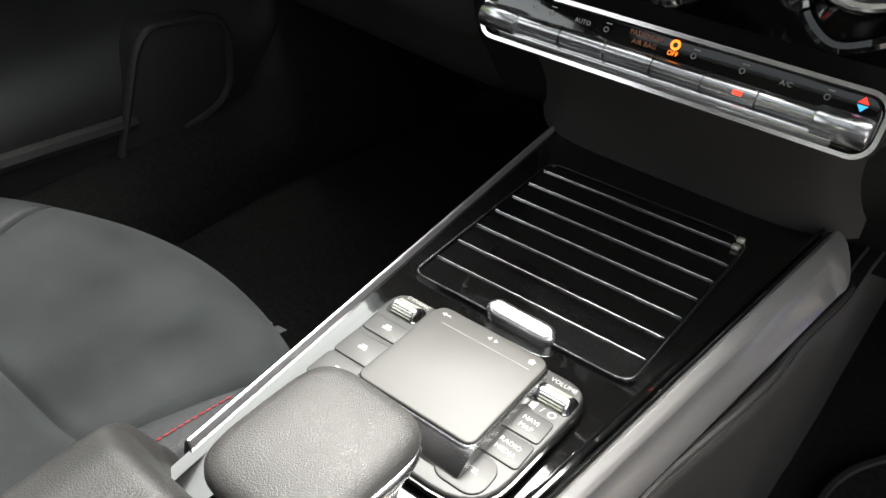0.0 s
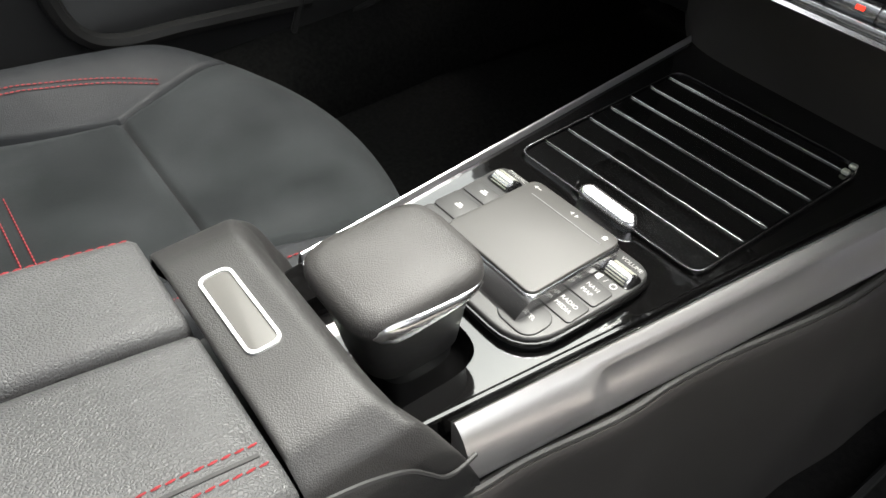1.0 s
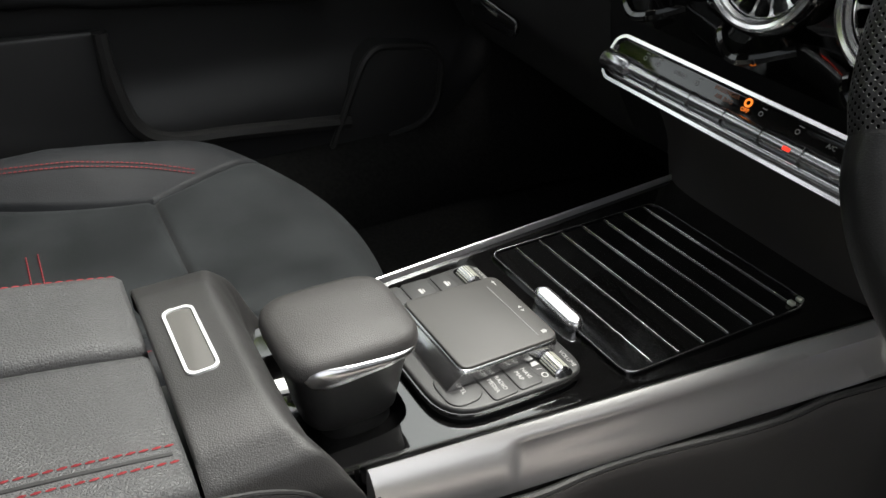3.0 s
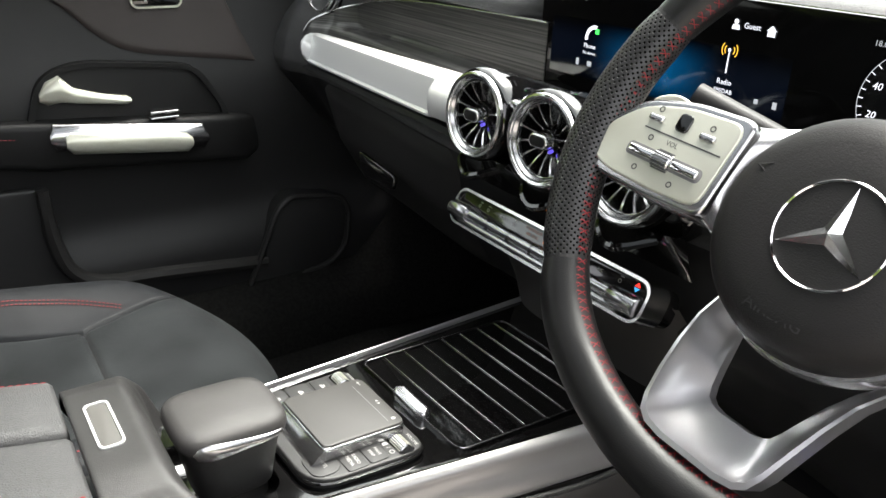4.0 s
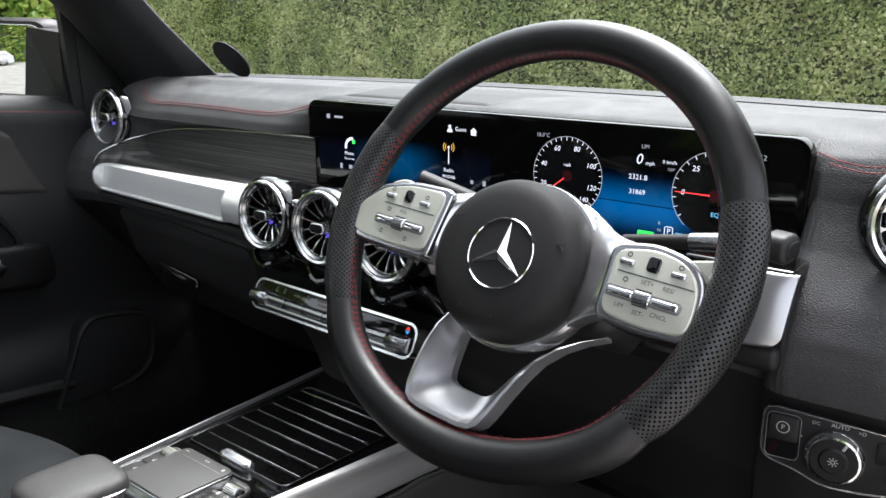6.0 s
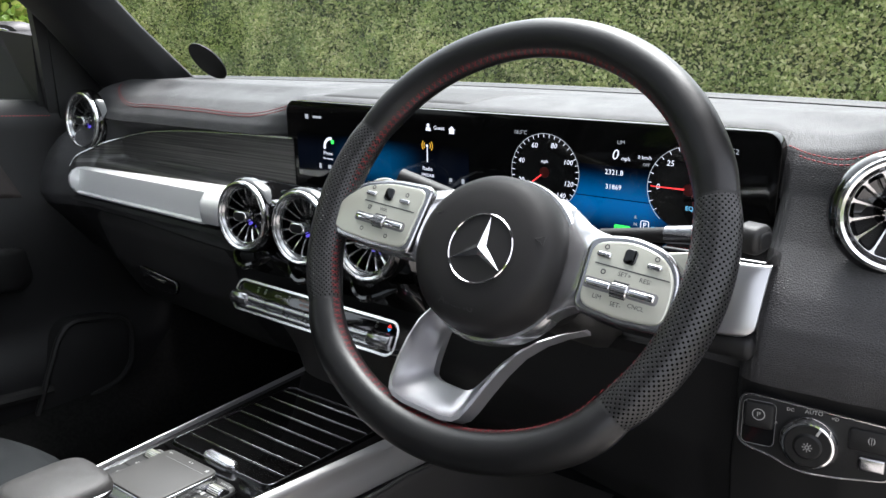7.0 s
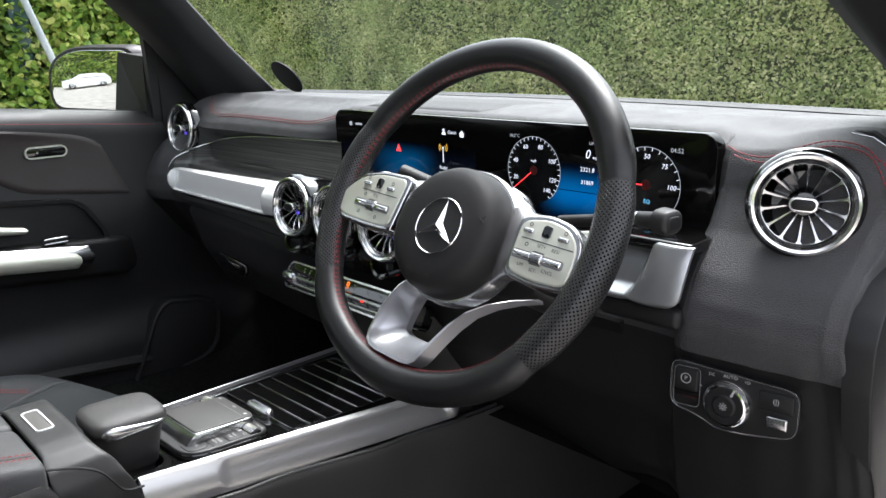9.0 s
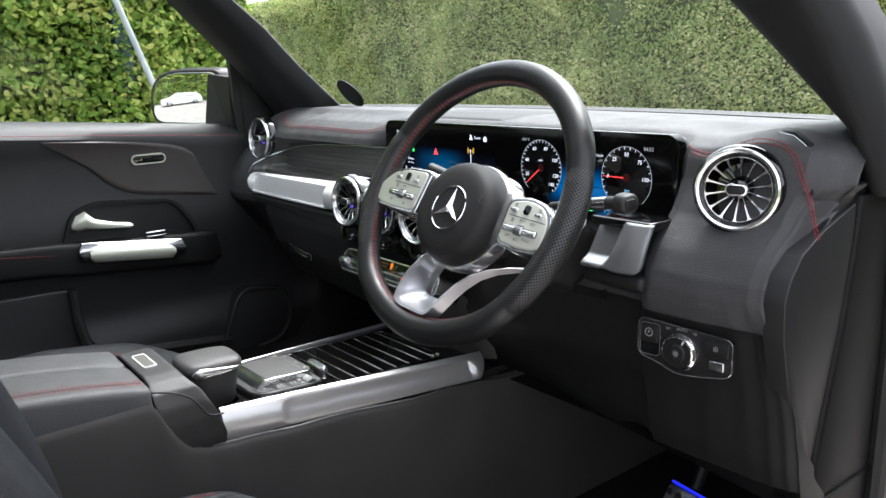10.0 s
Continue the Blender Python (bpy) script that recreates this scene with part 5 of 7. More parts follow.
for x in (-.045, .05):
    part("horn_sign", moved(tube([(0, 0, 0), (.004, .0015, 0), (.008, .0035, 0), (.008, -.0035, 0), (.004, -.0015, 0), (0, 0, 0)], .0004, 5), Matrix.Translation((x - .004, HB + .018, .0180))), RUBBER, wheel, local=True)
# silver spoke frame: a low cradle round the hub and two arms that rise to the keypads
part("spoke_frame", lathe([(.060, -.036), (.0695, -.036), (.0705, -.026), (.0702, -.0185), (.0685, -.0150), (.064, -.0140)], 72, Matrix.Translation((.0005, HB, 0))), CRADLE, wheel, "satin silver cradle round the hub", local=True)
for s in (-1, 1):
    def arm_pt(u, v, s=s):
        x = .032 + (.062 if s > 0 else .046) * u
        k = u * u * (3 - 2 * u)
        yt, yb = .046 - .025 * k ** .8, -.068 + .030 * k ** .8
        e = 2 * v - 1
        return (s * x, yb + (yt - yb) * v, -.020 + .0275 * k - .009 * abs(e) ** 3.5)
    part("spoke_arm", sheet(arm_pt, 24, 24, (0, 0, -.016)), CRADLE, wheel, "satin silver arm between hub and keypad", local=True, angle=70)


def pad_outline(s, grow=0.0):
    if s > 0:
        poly = [(.090, -.036), (.087, .012), (.116, .0185), (.140, .014), (.153, .001), (.156, -.020), (.154, -.036), (.122, -.039)]
    else:
        poly = [(-.073, -.036), (-.110, -.038), (-.148, -.037), (-.162, -.030), (-.160, -.010), (-.140, .0095), (-.110, .0175), (-.070, .0190)]
    cx = sum(p[0] for p in poly) / len(poly)
    cy = sum(p[1] for p in poly) / len(poly)
    poly = [(p[0] + grow * max(-1, min(1, (p[0] - cx) / .03)), p[1] + grow * max(-1, min(1, (p[1] - cy) / .02))) for p in poly]
    return rounded(poly, .010, 5)


for s in (-1, 1):
    part("bezel", prism(pad_outline(s, .0042), -.020, .0078, .0035, None, 4), SATIN, wheel, "satin silver bezel", local=True)
    kp = part("keypad", prism(pad_outline(s, -.0006), .0, .0092, .0016, None, 2), SATIN_LIGHT, wheel, "pale silver keypad", local=True)
    X, KY = (.118, .010) if s > 0 else (-.108, .010)
    part("groove", rbox((X + .004, -.0035, .0092), (.056, .0009, .0006), 0), DARKINK, kp, local=True)
    part("touch_square", prism([(p[0] + X, p[1] + .0065) for p in rrect(.0095, .0115, .003)], .008, .0105, .001), GLOSS, kp, "black touch square", local=True)
    for dx in (-.019, .019):
        part("key", prism([(p[0] + X + dx, p[1] + .0035) for p in rrect(.011, .0042, .0015)], .008, .0115, .0015), SATIN, kp, "raised silver key", local=True)
    part("roller", lathe([(0, .0065), (.0052, .0065), (.006, .0055), (.006, -.0055), (.0052, -.0065), (0, -.0065)], 22, Matrix.Translation((X, -.0185, .0075)) @ Matrix.Rotation(radians(90), 4, 'Y') @ Matrix.Rotation(0, 4, 'Z')), SATIN, kp, "ridged silver roller", local=True)
    bm = bmesh.new()
    for k in range(18):
        a = 2 * math.pi * k / 18
        bm = merge(bm, rbox((X, -.0185 + (.0061) * math.cos(a), .0075 + (.0061) * math.sin(a)), (.0115, .0007, .0007), 0))
    part("roller_ridge", bm, DARKINK, kp, local=True)
    for dx in (-.0165, .0165):
        part("rocker", rbox((X + dx, -.0185, .0098), (.020, .0055, .004), .0016), CHROME, kp, "bright rocker beside the roller", local=True)
        part("rocker_well", prism([(p[0] + X + dx, p[1] - .0185) for p in rrect(.0235, .0085, .003)], .0082, .0095), GREYINK, kp, local=True)
    PT = lambda x, y: Matrix.Translation((X + x, y, .0095))
    if s > 0:
        tx = [("SET+", 0, -.0072), ("RES/", .0155, -.0078), ("LIM", -.0145, -.0272), ("SET-", .0005, -.0292), ("CNCL", .015, -.0272)]
    else:
        tx = [("VOL", 0, -.0078)]
    parts("key_print", list([words(t, .0046, PT(x, y)) for t, x, y in tx]), DARKINK, kp, "dark printed letters", local=True)
    parts("key_signs", list([lathe([(.0012, 0), (.002, 0)], 10, PT(x, y)) for x, y in ((-.019, .0095), (.019, .0095), (-.016, -.0085), *(((.012, -.0295), (-.016, -.0285)) if s < 0 else ()))]), DARKINK, kp, local=True)

# lower twin spoke: a broad foot on the rim and two arms that fall away behind the hub
SPK = [  # outer x, y and height, inner x, y and height; from the tip of an arm to the middle of the foot
    (.0640, -.0470, -.0900, .0630, -.0440, -.0980), (.0585, -.0570, -.0640, .0530, -.0555, -.0800), (.0535, -.0700, -.0380, .0440, -.0670, -.0620), (.0490, -.0855, -.0180, .0365, -.0800, -.0460), (.0455, -.1030, -.0060, .0305, -.0940, -.0360),
    (.0420, -.1210, .0020, .0260, -.1075, -.0290), (.0385, -.1370, .0070, .0228, -.1170, -.0250), (.0350, -.1455, .0085, .0200, -.1228, -.0230), (.0290, -.1500, .0085, .0160, -.1255, -.0222), (.0180, -.1520, .0085, .0100, -.1268, -.0218)]
SPK = SPK + [(-p[0], p[1], p[2], -p[3], p[4], p[5]) for p in SPK[::-1]]


def sp_ring(ox, oy, oz, ix, iy, iz):
    """A section: outer wall, a narrow bright rim, then a dished face down to the opening."""
    out = [(ox, oy, oz - .020), (ox, oy, oz - .0015), (ox, oy, oz)]
    for f in (.13, .17, .35, .55, .78, 1.0):
        out.append((ox + (ix - ox) * f, oy + (iy - oy) * f, oz + (iz - oz) * (max(0.0, f - .13) / .87) ** .72 - (.0012 if f > .13 else 0)))
    return [(p[0] - .003, p[1], p[2]) for p in out + [(ix, iy, iz - .010)]]


part("lower_spoke", loft([sp_ring(*r) for r in SPK]), SPOKE, wheel, "satin silver twin lower spoke", local=True)
part("lower_spoke_back", rbox((0, -.030, -.055), (.08, .05, .05), .015), SOFT, wheel, "black rear cover of the spokes", local=True)
for s in (-1, 1):
    part("shift_paddle", prism(rounded([(s * .085, .012), (s * .150, .030), (s * .168, .022), (s * .160, -.010), (s * .10, -.02)] if s > 0 else [(s * .085, .012), (s * .10, -.02), (s * .160, -.010), (s * .168, .022), (s * .150, .030)], .008), -.034, -.028, .002), SATIN_LIGHT, wheel, "silver shift paddle", local=True)
# steering column and stalks
column = thing("steering_column", (.3645, .15, .85), "black plastic steering column cover with stalks", "steering column")
part("cover", rbox((0, 0, 0), (.105, .10, .17), .03, WM @ Matrix.Translation((0, .0, -.20))), SOFT2, column, "dark grey column cover")
part("collar", moved(lathe([(.040, -.03), (.043, -.06), (.044, -.12)], 32, Matrix.Translation((0, -.012, 0))), WM), SOFT, column)
st = part("stalk", tube([(.40, .150, .962), (.47, .145, .974), (.500, .141, .980), (.527, .135, .983)], [.006, .0068, .0076, .0086], 16), SOFT2, column, "dark grey gear stalk")
KM = basis((.5385, .1295, .9845), (.25, 1, .1), (0, -.1, 1))
part("stalk_knob", prism(rrect(.0255, .0225, .009), -.010, .007, .005, KM, 4), SOFT2, st, "rounded grey end knob")
part("stalk_button", prism(rrect(.0165, .0135, .005), .006, .0085, .002, KM), SOFT, st, "end button")
part("stalk_sleeve", tube([(.462, .1458, .9730), (.503, .1404, .9797)], [.0076, .0086], 16), SATIN, st, "thin silver sleeve")
part("stalk", tube([(.31, .125, .968), (.25, .115, .985), (.205, .10, 1.0)], [.009, .010, .011], 12), SOFT, column, "black wiper stalk")
part("knee_cover", loft([[(x, y, z) for x, y, z in ((.27, .19, .85), (.45, .19, .85), (.45, .28, .85), (.27, .28, .85))], [(.26, .235, .76), (.46, .235, .76), (.46, .32, .76), (.26, .32, .76)], [(.25, .26, .69), (.47, .26, .69), (.47, .36, .69), (.25, .36, .69)]]), SOFT, column, "black knee cover")
ledge = [(.250, .275, .748), (.275, .252, .732), (.32, .240, .720), (.38, .236, .709), (.425, .240, .700), (.437, .250, .698)]
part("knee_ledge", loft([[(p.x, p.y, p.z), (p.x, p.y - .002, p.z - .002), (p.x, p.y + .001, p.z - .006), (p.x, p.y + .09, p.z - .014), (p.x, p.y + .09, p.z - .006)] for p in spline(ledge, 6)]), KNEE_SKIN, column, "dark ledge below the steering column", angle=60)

# ---- centre console ----
con = thing("centre_console", (.01, 0, .33), "black centre console with silver side rails and gloss deck", "console")
DZ, FALL = .669, -.05                       # the deck's height at y = 0 and its fall towards the front
DK = basis((.018, 0, DZ), (1, .033, 0), (0, 1, FALL))   # local x across, y ahead, z off the deck


def deck_z(y):
    return DZ + FALL * y


def deck_l(y):
    return -.082 - .115 * y


def deck_r(y):
    return .119 + .10 * y


def tunnel(y, zt):
    l, r = deck_l(max(min(y, .25), -.25)), deck_r(max(min(y, .25), -.25)) + .002
    return [(l - .012, y, zt), (r, y, zt), (r + .010, y, zt - .05), (r + .014, y, .50), (r + .027, y, .34), (l - .045, y, .34), (l - .03, y, .50), (l - .02, y, zt - .05)]


part("tunnel", loft([tunnel(-1.0, .62), tunnel(-.6, .64), tunnel(-.3, .648), tunnel(-.22, .648), tunnel(-.14, .647), tunnel(.0, .642), tunnel(.235, .630), tunnel(.28, .628), tunnel(.79, .62)]), SOFT2, con, "dark grained sides", angle=50)
# gloss deck, with a sunk well round the palm rest
WELL = rounded([(-.026, -.262), (-.024, -.184), (-.006, -.166), (.064, -.163), (.076, -.180), (.076, -.262)], [.008, .014, .014, .018, .016, .008], 5)
flat = bmesh.new()
YS = [-.245 + .48 * k / 24 for k in range(25)]
outer = [(deck_l(y) + .008, y) for y in YS] + [(deck_r(y) - .008, y) for y in YS[::-1]]
outer[0], outer[-1] = (deck_l(-.275) + .008, -.275), (deck_r(-.275) - .008, -.275)
for loop in (outer, WELL):
    vv = [flat.verts.new((p[0], p[1], deck_z(p[1]))) for p in loop]
    for a_, b_ in zip(vv, vv[1:] + vv[:1]):
        flat.edges.new((a_, b_))
bmesh.ops.triangle_fill(flat, use_beauty=True, edges=flat.edges[:])
part("deck", flat, LACQUER, con, "gloss black deck", angle=50)
for side in (0, 1):
    strip = []
    for y in YS:
        l, r, d = deck_l(y), deck_r(y), deck_z(y)
        strip.append([(l, y, d - .012), (l, y, d + .0003), (l + .003, y, d + .0001), (l + .008, y, d), (l + .008, y, d - .012)] if side == 0 else [(r - .008, y, d - .012), (r - .008, y, d), (r - .004, y, d + .001), (r, y, d + .005), (r, y, d - .012)])
    part("deck_edge", loft(strip), LACQUER, con, "rolled gloss edge of the deck", angle=50)
wc = (.024, -.214)
part("deck_well", loft([[(wc[0] + (p[0] - wc[0]) * k, wc[1] + (p[1] - wc[1]) * k, deck_z(p[1]) + z) for p in WELL] for k, z in ((1.0, 0), (.988, -.002), (.97, -.007), (.95, -.014), (.88, -.0185), (.5, -.0195), (.02, -.0195))], caps=False), LACQUER, con, "sunk gloss black well round the palm rest", angle=60)
# silver rails on both sides; the driver's has a scooped grab recess
tr, tl, ti, tf = [], [], [], []
for k in range(89):
    t = k / 88
    y = -.214 + .440 * t
    r, d = deck_r(y) + .0015, deck_z(y)
    zt = d + .0155
    h = .046 - .006 * t
    w = .62 + .50 * t
    g = min(max((y + .126) / .010, 0), 1) * min(max((.200 - y) / .010, 0), 1)
    g = math.sqrt(max(0, 1 - (1 - g) ** 2))
    full = [(.004, -.014), (.006, -.003), (.009, -.001), (.015, -.004), (.0215, -.0095), (.028, -.019), (.0315, -.030), (.032, -h + .006), (.030, -h), (.004, -h)]
    cut = [(.004, -.014), (.006, -.003), (.009, -.001), (.0150, -.0038), (.0185, -.0075), (.0182, -.0100), (.0232, -.0240), (.0312, -h + .006), (.0300, -h), (.004, -h)]
    e = max(0.0, (t - .955) / .045)
    e = 1 - .55 * e * e
    ti.append([(r - .001, y, zt - .022), (r, y, zt - .010), (r + .0025, y, zt - .005), (r + .0058, y, zt - .0034), (r + .0058, y, zt - .022)])
    tr.append([(r + .009 + (a[0] - .009 + (b[0] - a[0]) * g) * w * e, y, zt + (a[1] + (b[1] - a[1]) * g) * e) for a, b in zip(full, cut)])
    yl = -.214 + .535 * t
    l, dl = deck_l(yl) - .0005, deck_z(yl)
    tl.append([(l, yl, dl - .010), (l - .0003, yl, dl + .0050), (l - .0008, yl, dl + .0058), (l - .0020, yl, dl + .0060), (l - .0030, yl, dl + .0048), (l - .0034, yl, dl - .010)])
    tf.append([(l - .0024, yl, dl - .012), (l - .0030, yl, dl + .0030), (l - .0065, yl, dl + .0005), (l - .012, yl, dl - .014), (l - .016, yl, dl - .042), (l - .010, yl, dl - .044)])
part("rail_inlay", loft(ti), GLOSS, con, "gloss black strip inside the rail", angle=50)
part("side_rail", loft(tr), RAIL, con, "satin silver side rail with a scooped grab recess", angle=50)
part("side_rail", loft(tl), SPOKE, con, "thin satin silver side rail", angle=50)
part("rail_flank", loft(tf), SOFT2, con, "dark flank below the thin rail", angle=50)
part("rail_groove", tube([(deck_r(y) - .001, y, deck_z(y) + .0062) for y in YS], .0020, 6), GLOSS, con)
SIDE = [(-1.0, .133, .742), (-.312, .133, .742), (-.302, .133, .730), (-.290, .1325, .698), (-.278, .131, .674), (-.262, .1285, .661), (-.236, .1245, .6505), (-.20, .1268, .6470), (-.09, .1402, .6425), (.12, .1668, .6345), (.225, .1775, .6300), (.262, .178, .627), (.30, .180, .626), (.40, .182, .63), (.79, .186, .64)]


def side_pt(u, v):
    y = -1.0 + 1.79 * u
    x, zt = lerp_table([(a, b, c) for a, b, c in SIDE], y)
    z = zt + (.335 - zt) * v ** 1.6
    ledge = max(0.0, 1 - v / .03)
    return (x - .020 * ledge + .006 * (1 - math.exp(-v * 18)) + .02 * max(0, .55 - z), y, z - .012 * ledge)


part("side_panel", sheet(side_pt, 180, 26, (-.012, 0, 0)), SIDE_SKIN, con, "dark grained side panel below the rail", angle=50)
part("side_bead", tube([(x - .0008, y, z - .0012) for x, z, y in [(*lerp_table(SIDE, -.235 + .0115 * k), -.235 + .0115 * k) for k in range(41)]], .0030, 8), BRIDGE_SKIN, con, "rolled grained edge along the rail")
part("flank_seam", tube(spline([(.1342, -.308, .754), (.1342, -.281, .745), (.1342, -.260, .732), (.1340, -.248, .716), (.1330, -.240, .703), (.1320, -.230, .697), (.1290, -.216, .694)], 6), .0013, 6), RUBBER, con, "dark seam")

# roller cover of slats with bright edges
RIM_O = [(-.0875, -.0165), (.0865, -.0165), (.0930, .183), (-.0915, .183)]
RIM_I = [(-.0845, -.0135), (.0835, -.0135), (.0900, .180), (-.0885, .180)]
shut = part("shutter_frame", frame_ring(rounded(RIM_O, [.010, .012, .02, .012], 5), rounded(RIM_I, [.009, .011, .018, .011], 5), -.002, .0028, DK), GLOSS, con, "raised gloss rim of the roller cover")
# the rim's glint, modelled as a thin silver tube
part("rim_highlight", moved(tube([(p[0], p[1], .0026) for p in rounded([((a[0] + b[0]) / 2, (a[1] + b[1]) / 2) for a, b in zip(RIM_O, RIM_I)], [.010, .012, .02, .012], 5)], .0006, 5, closed=True), DK), SATIN, shut, "highlight of the gloss rim, laid on as a silver thread")
NS = 8
for k in range(NS):
    y0 = -.0150 + .0260 * k
    y1 = y0 + (.0248 if k < NS - 1 else .0125)
    l0, r0 = -.0838 - .0045 * k / NS, .0830 + .0065 * k / NS
    sec = [(y0, -.002), (y0, .0014), (y0 + .0004, .0018), (y1 - .0004, .0018), (y1, .0014), (y1, -.002)]
    part("slat", moved(loft([[(l0, y, z) for y, z in sec], [(r0, y, z) for y, z in sec]]), DK), GLOSS, shut, "gloss black slat" if k == 0 else "", angle=8)
    if k < NS - 1:
        part("bright_edge", rbox((0, 0, 0), (r0 - l0, .0008, .0015), .0002, DK @ Matrix.Translation(((l0 + r0) / 2, y0 + .0254, .0023))), BRIGHT, shut, "bright slat edge" if k == 0 else "")
for dx in (-.0045, .0045):
    part("end_clip", rbox((0, 0, 0), (.006, .005, .004), .0015, DK @ Matrix.Translation((.0845, .170 + dx * 1.2, .004))), SATIN_LIGHT, shut, "small bright clip" if dx < 0 else "")
tabm = DK @ basis((.0045, -.0125, .001), (1, .0, -.03), (0, 1, .25))
part("shutter_tab", prism(rounded([(-.0275, -.002), (-.022, .007), (.022, .007), (.0275, -.002), (.021, -.008), (-.021, -.008)], .004, 4), 0, .010, .004, tabm, 4), SATIN, con, "bright metal pull tab")

# touchpad with its keys
ctl = thing("touch_controller", (.02, -.09, DZ), "grey touchpad with silver rim and printed keys", "touchpad")
PL = DK @ Matrix.Translation((-.002, -.0955, .0040))
outl = rounded([(-.066, -.058), (-.073, .053), (.070, .054), (.075, .036), (.069, -.058)], [.030, .014, .014, .012, .030], 6)
plate = part("key_plate", prism(outl, -.006, .005, .002, PL, 3), KEYSOFT, ctl, "grey key plate")
part("plate_rim", moved(tube([(p[0] * 1.015, p[1] * 1.015, .001) for p in outl], .0016, 6, closed=True), PL), GLOSS, plate, "gloss black rim")
for y0, y1, tx in ((-.0015, .0185, ("NAVI", "MAP")), (-.0230, -.0020, ("RADIO", "MEDIA")), (-.0515, -.0235, ("TEL",))):
    yc = (y0 + y1) / 2
    w, xc = (.032, .0540) if len(tx) > 1 else (.032, .048)
    kk = part("key", prism([(p[0] + xc, p[1] + yc) for p in rrect(w, y1 - y0 - .0010, .003 if len(tx) > 1 else .010)], .004, .0060, .0007, PL), KEYSOFT, ctl, "grey key")
    for i, t in enumerate(tx):
        part("key_print", words(t, .0046, PL @ Matrix.Translation((xc + .0040, yc + (.0030 - .006 * i if len(tx) > 1 else .001), .0062)) @ Matrix.Rotation(radians(-3), 4, 'Z')), WHITEINK, kk, "white printed word")
for yc in (-.030, -.006, .017):
    kk = part("key", prism([(p[0] - .0540, p[1] + yc) for p in rrect(.030, .0225 if yc < .01 else .016, .003)], .004, .0060, .0007, PL), KEYSOFT, ctl, "grey key")
    part("key_sign", merge(rbox((0, 0, 0), (.0060, .0022, .0002), 0, PL @ Matrix.Translation((-.0545, yc, .0061))), rbox((0, 0, 0), (.0040, .0010, .0002), 0, PL @ Matrix.Translation((-.0545, yc + .0024, .0062)))), WHITEINK, kk, "white printed sign")
for x, y, L in ((.0600, .0345, .020), (-.0560, .0385, .019)):
    m = PL @ Matrix.Translation((x, y, .0040)) @ Matrix.Rotation(radians(90), 4, 'Z')
    rl = part("roller", lathe([(0, L / 2), (.0055, L / 2), (.0065, L / 2 - .001), (.0065, -L / 2 + .001), (.0055, -L / 2), (0, -L / 2)], 20, m @ Matrix.Rotation(radians(90), 4, 'X')), SATIN, ctl, "ridged silver thumb roller")
    part("grip_texture", merge(*[rbox((0, 0, 0), (.0007, L * .8, .0007), 0, m @ Matrix.Rotation(2 * math.pi * k / 20, 4, 'Y') @ Matrix.Translation((0, 0, .0066))) for k in range(20)]), SATIN_LIGHT, rl)["kind"] = "stuff"
    part("roller_well", prism([(p[0] + x, p[1] + y) for p in rrect(L + .006, .016, .004)], .0048, .0054, 0, PL), GLOSS, ctl)
parts("volume_print", (words("VOLUME", .0046, PL @ Matrix.Translation((.0590, .0470, .0056)) @ Matrix.Rotation(radians(-2), 4, 'Z')), words("/", .006, PL @ Matrix.Translation((.0585, .0225, .0056)))), WHITEINK, ctl, "white printed word")
part("mute_sign", merge(lathe([(.0018, 0), (.0026, 0)], 12, PL @ Matrix.Translation((.0650, .0225, .0056))), prism([(-.002, -.002), (.002, -.003), (.002, .003), (-.002, .002)], 0, .0002, 0, PL @ Matrix.Translation((.0525, .0225, .0056)))), WHITEINK, ctl)
part("drive_print", words("DYNAMIC", .0042, PL @ Matrix.Translation((-.054, .0495, .0056)) @ Matrix.Rotation(radians(-2), 4, 'Z')), WHITEINK, ctl)
# the pad itself stands proud of the keys
TPM = DK @ Matrix.Translation((.0055, -.0895, .0225)) @ Matrix.Rotation(radians(-1.5), 4, 'X')
PH = .0408
pol = rounded([(-PH, -PH), (-PH, PH), (PH, PH), (PH, -PH)], [.007, .009, .009, .007], 5)
tp_ = part("pad_body", prism([(p[0] * 1.035, p[1] * 1.035 - .0005) for p in pol], -.012, -.0008, .003, TPM, 3), SATIN, ctl, "satin silver pad rim")
part("pad_front", moved(loft([[(-.0415, -.0400, -.0012), (.0425, -.0400, -.0012), (.0425, -.0400, -.013), (-.0415, -.0400, -.013)], [(-.0405, -.0450, -.005), (.0425, -.0465, -.005), (.0425, -.0465, -.015), (-.0405, -.0450, -.015)], [(-.0370, -.0515, -.0150), (.0410, -.0535, -.0150), (.0410, -.0535, -.019), (-.0370, -.0515, -.019)]]), TPM), SATIN, tp_, "sloping silver front edge", angle=60)
part("pad_surface", prism(pol, -.004, .0012, .0012, TPM, 2), PADTOP, tp_, "smooth grey touch surface")
part("pad_line", rbox((0, 0, 0), (.064, .0005, .0003), 0, TPM @ Matrix.Translation((.002, .0265, .0013))), GREYINK, tp_)
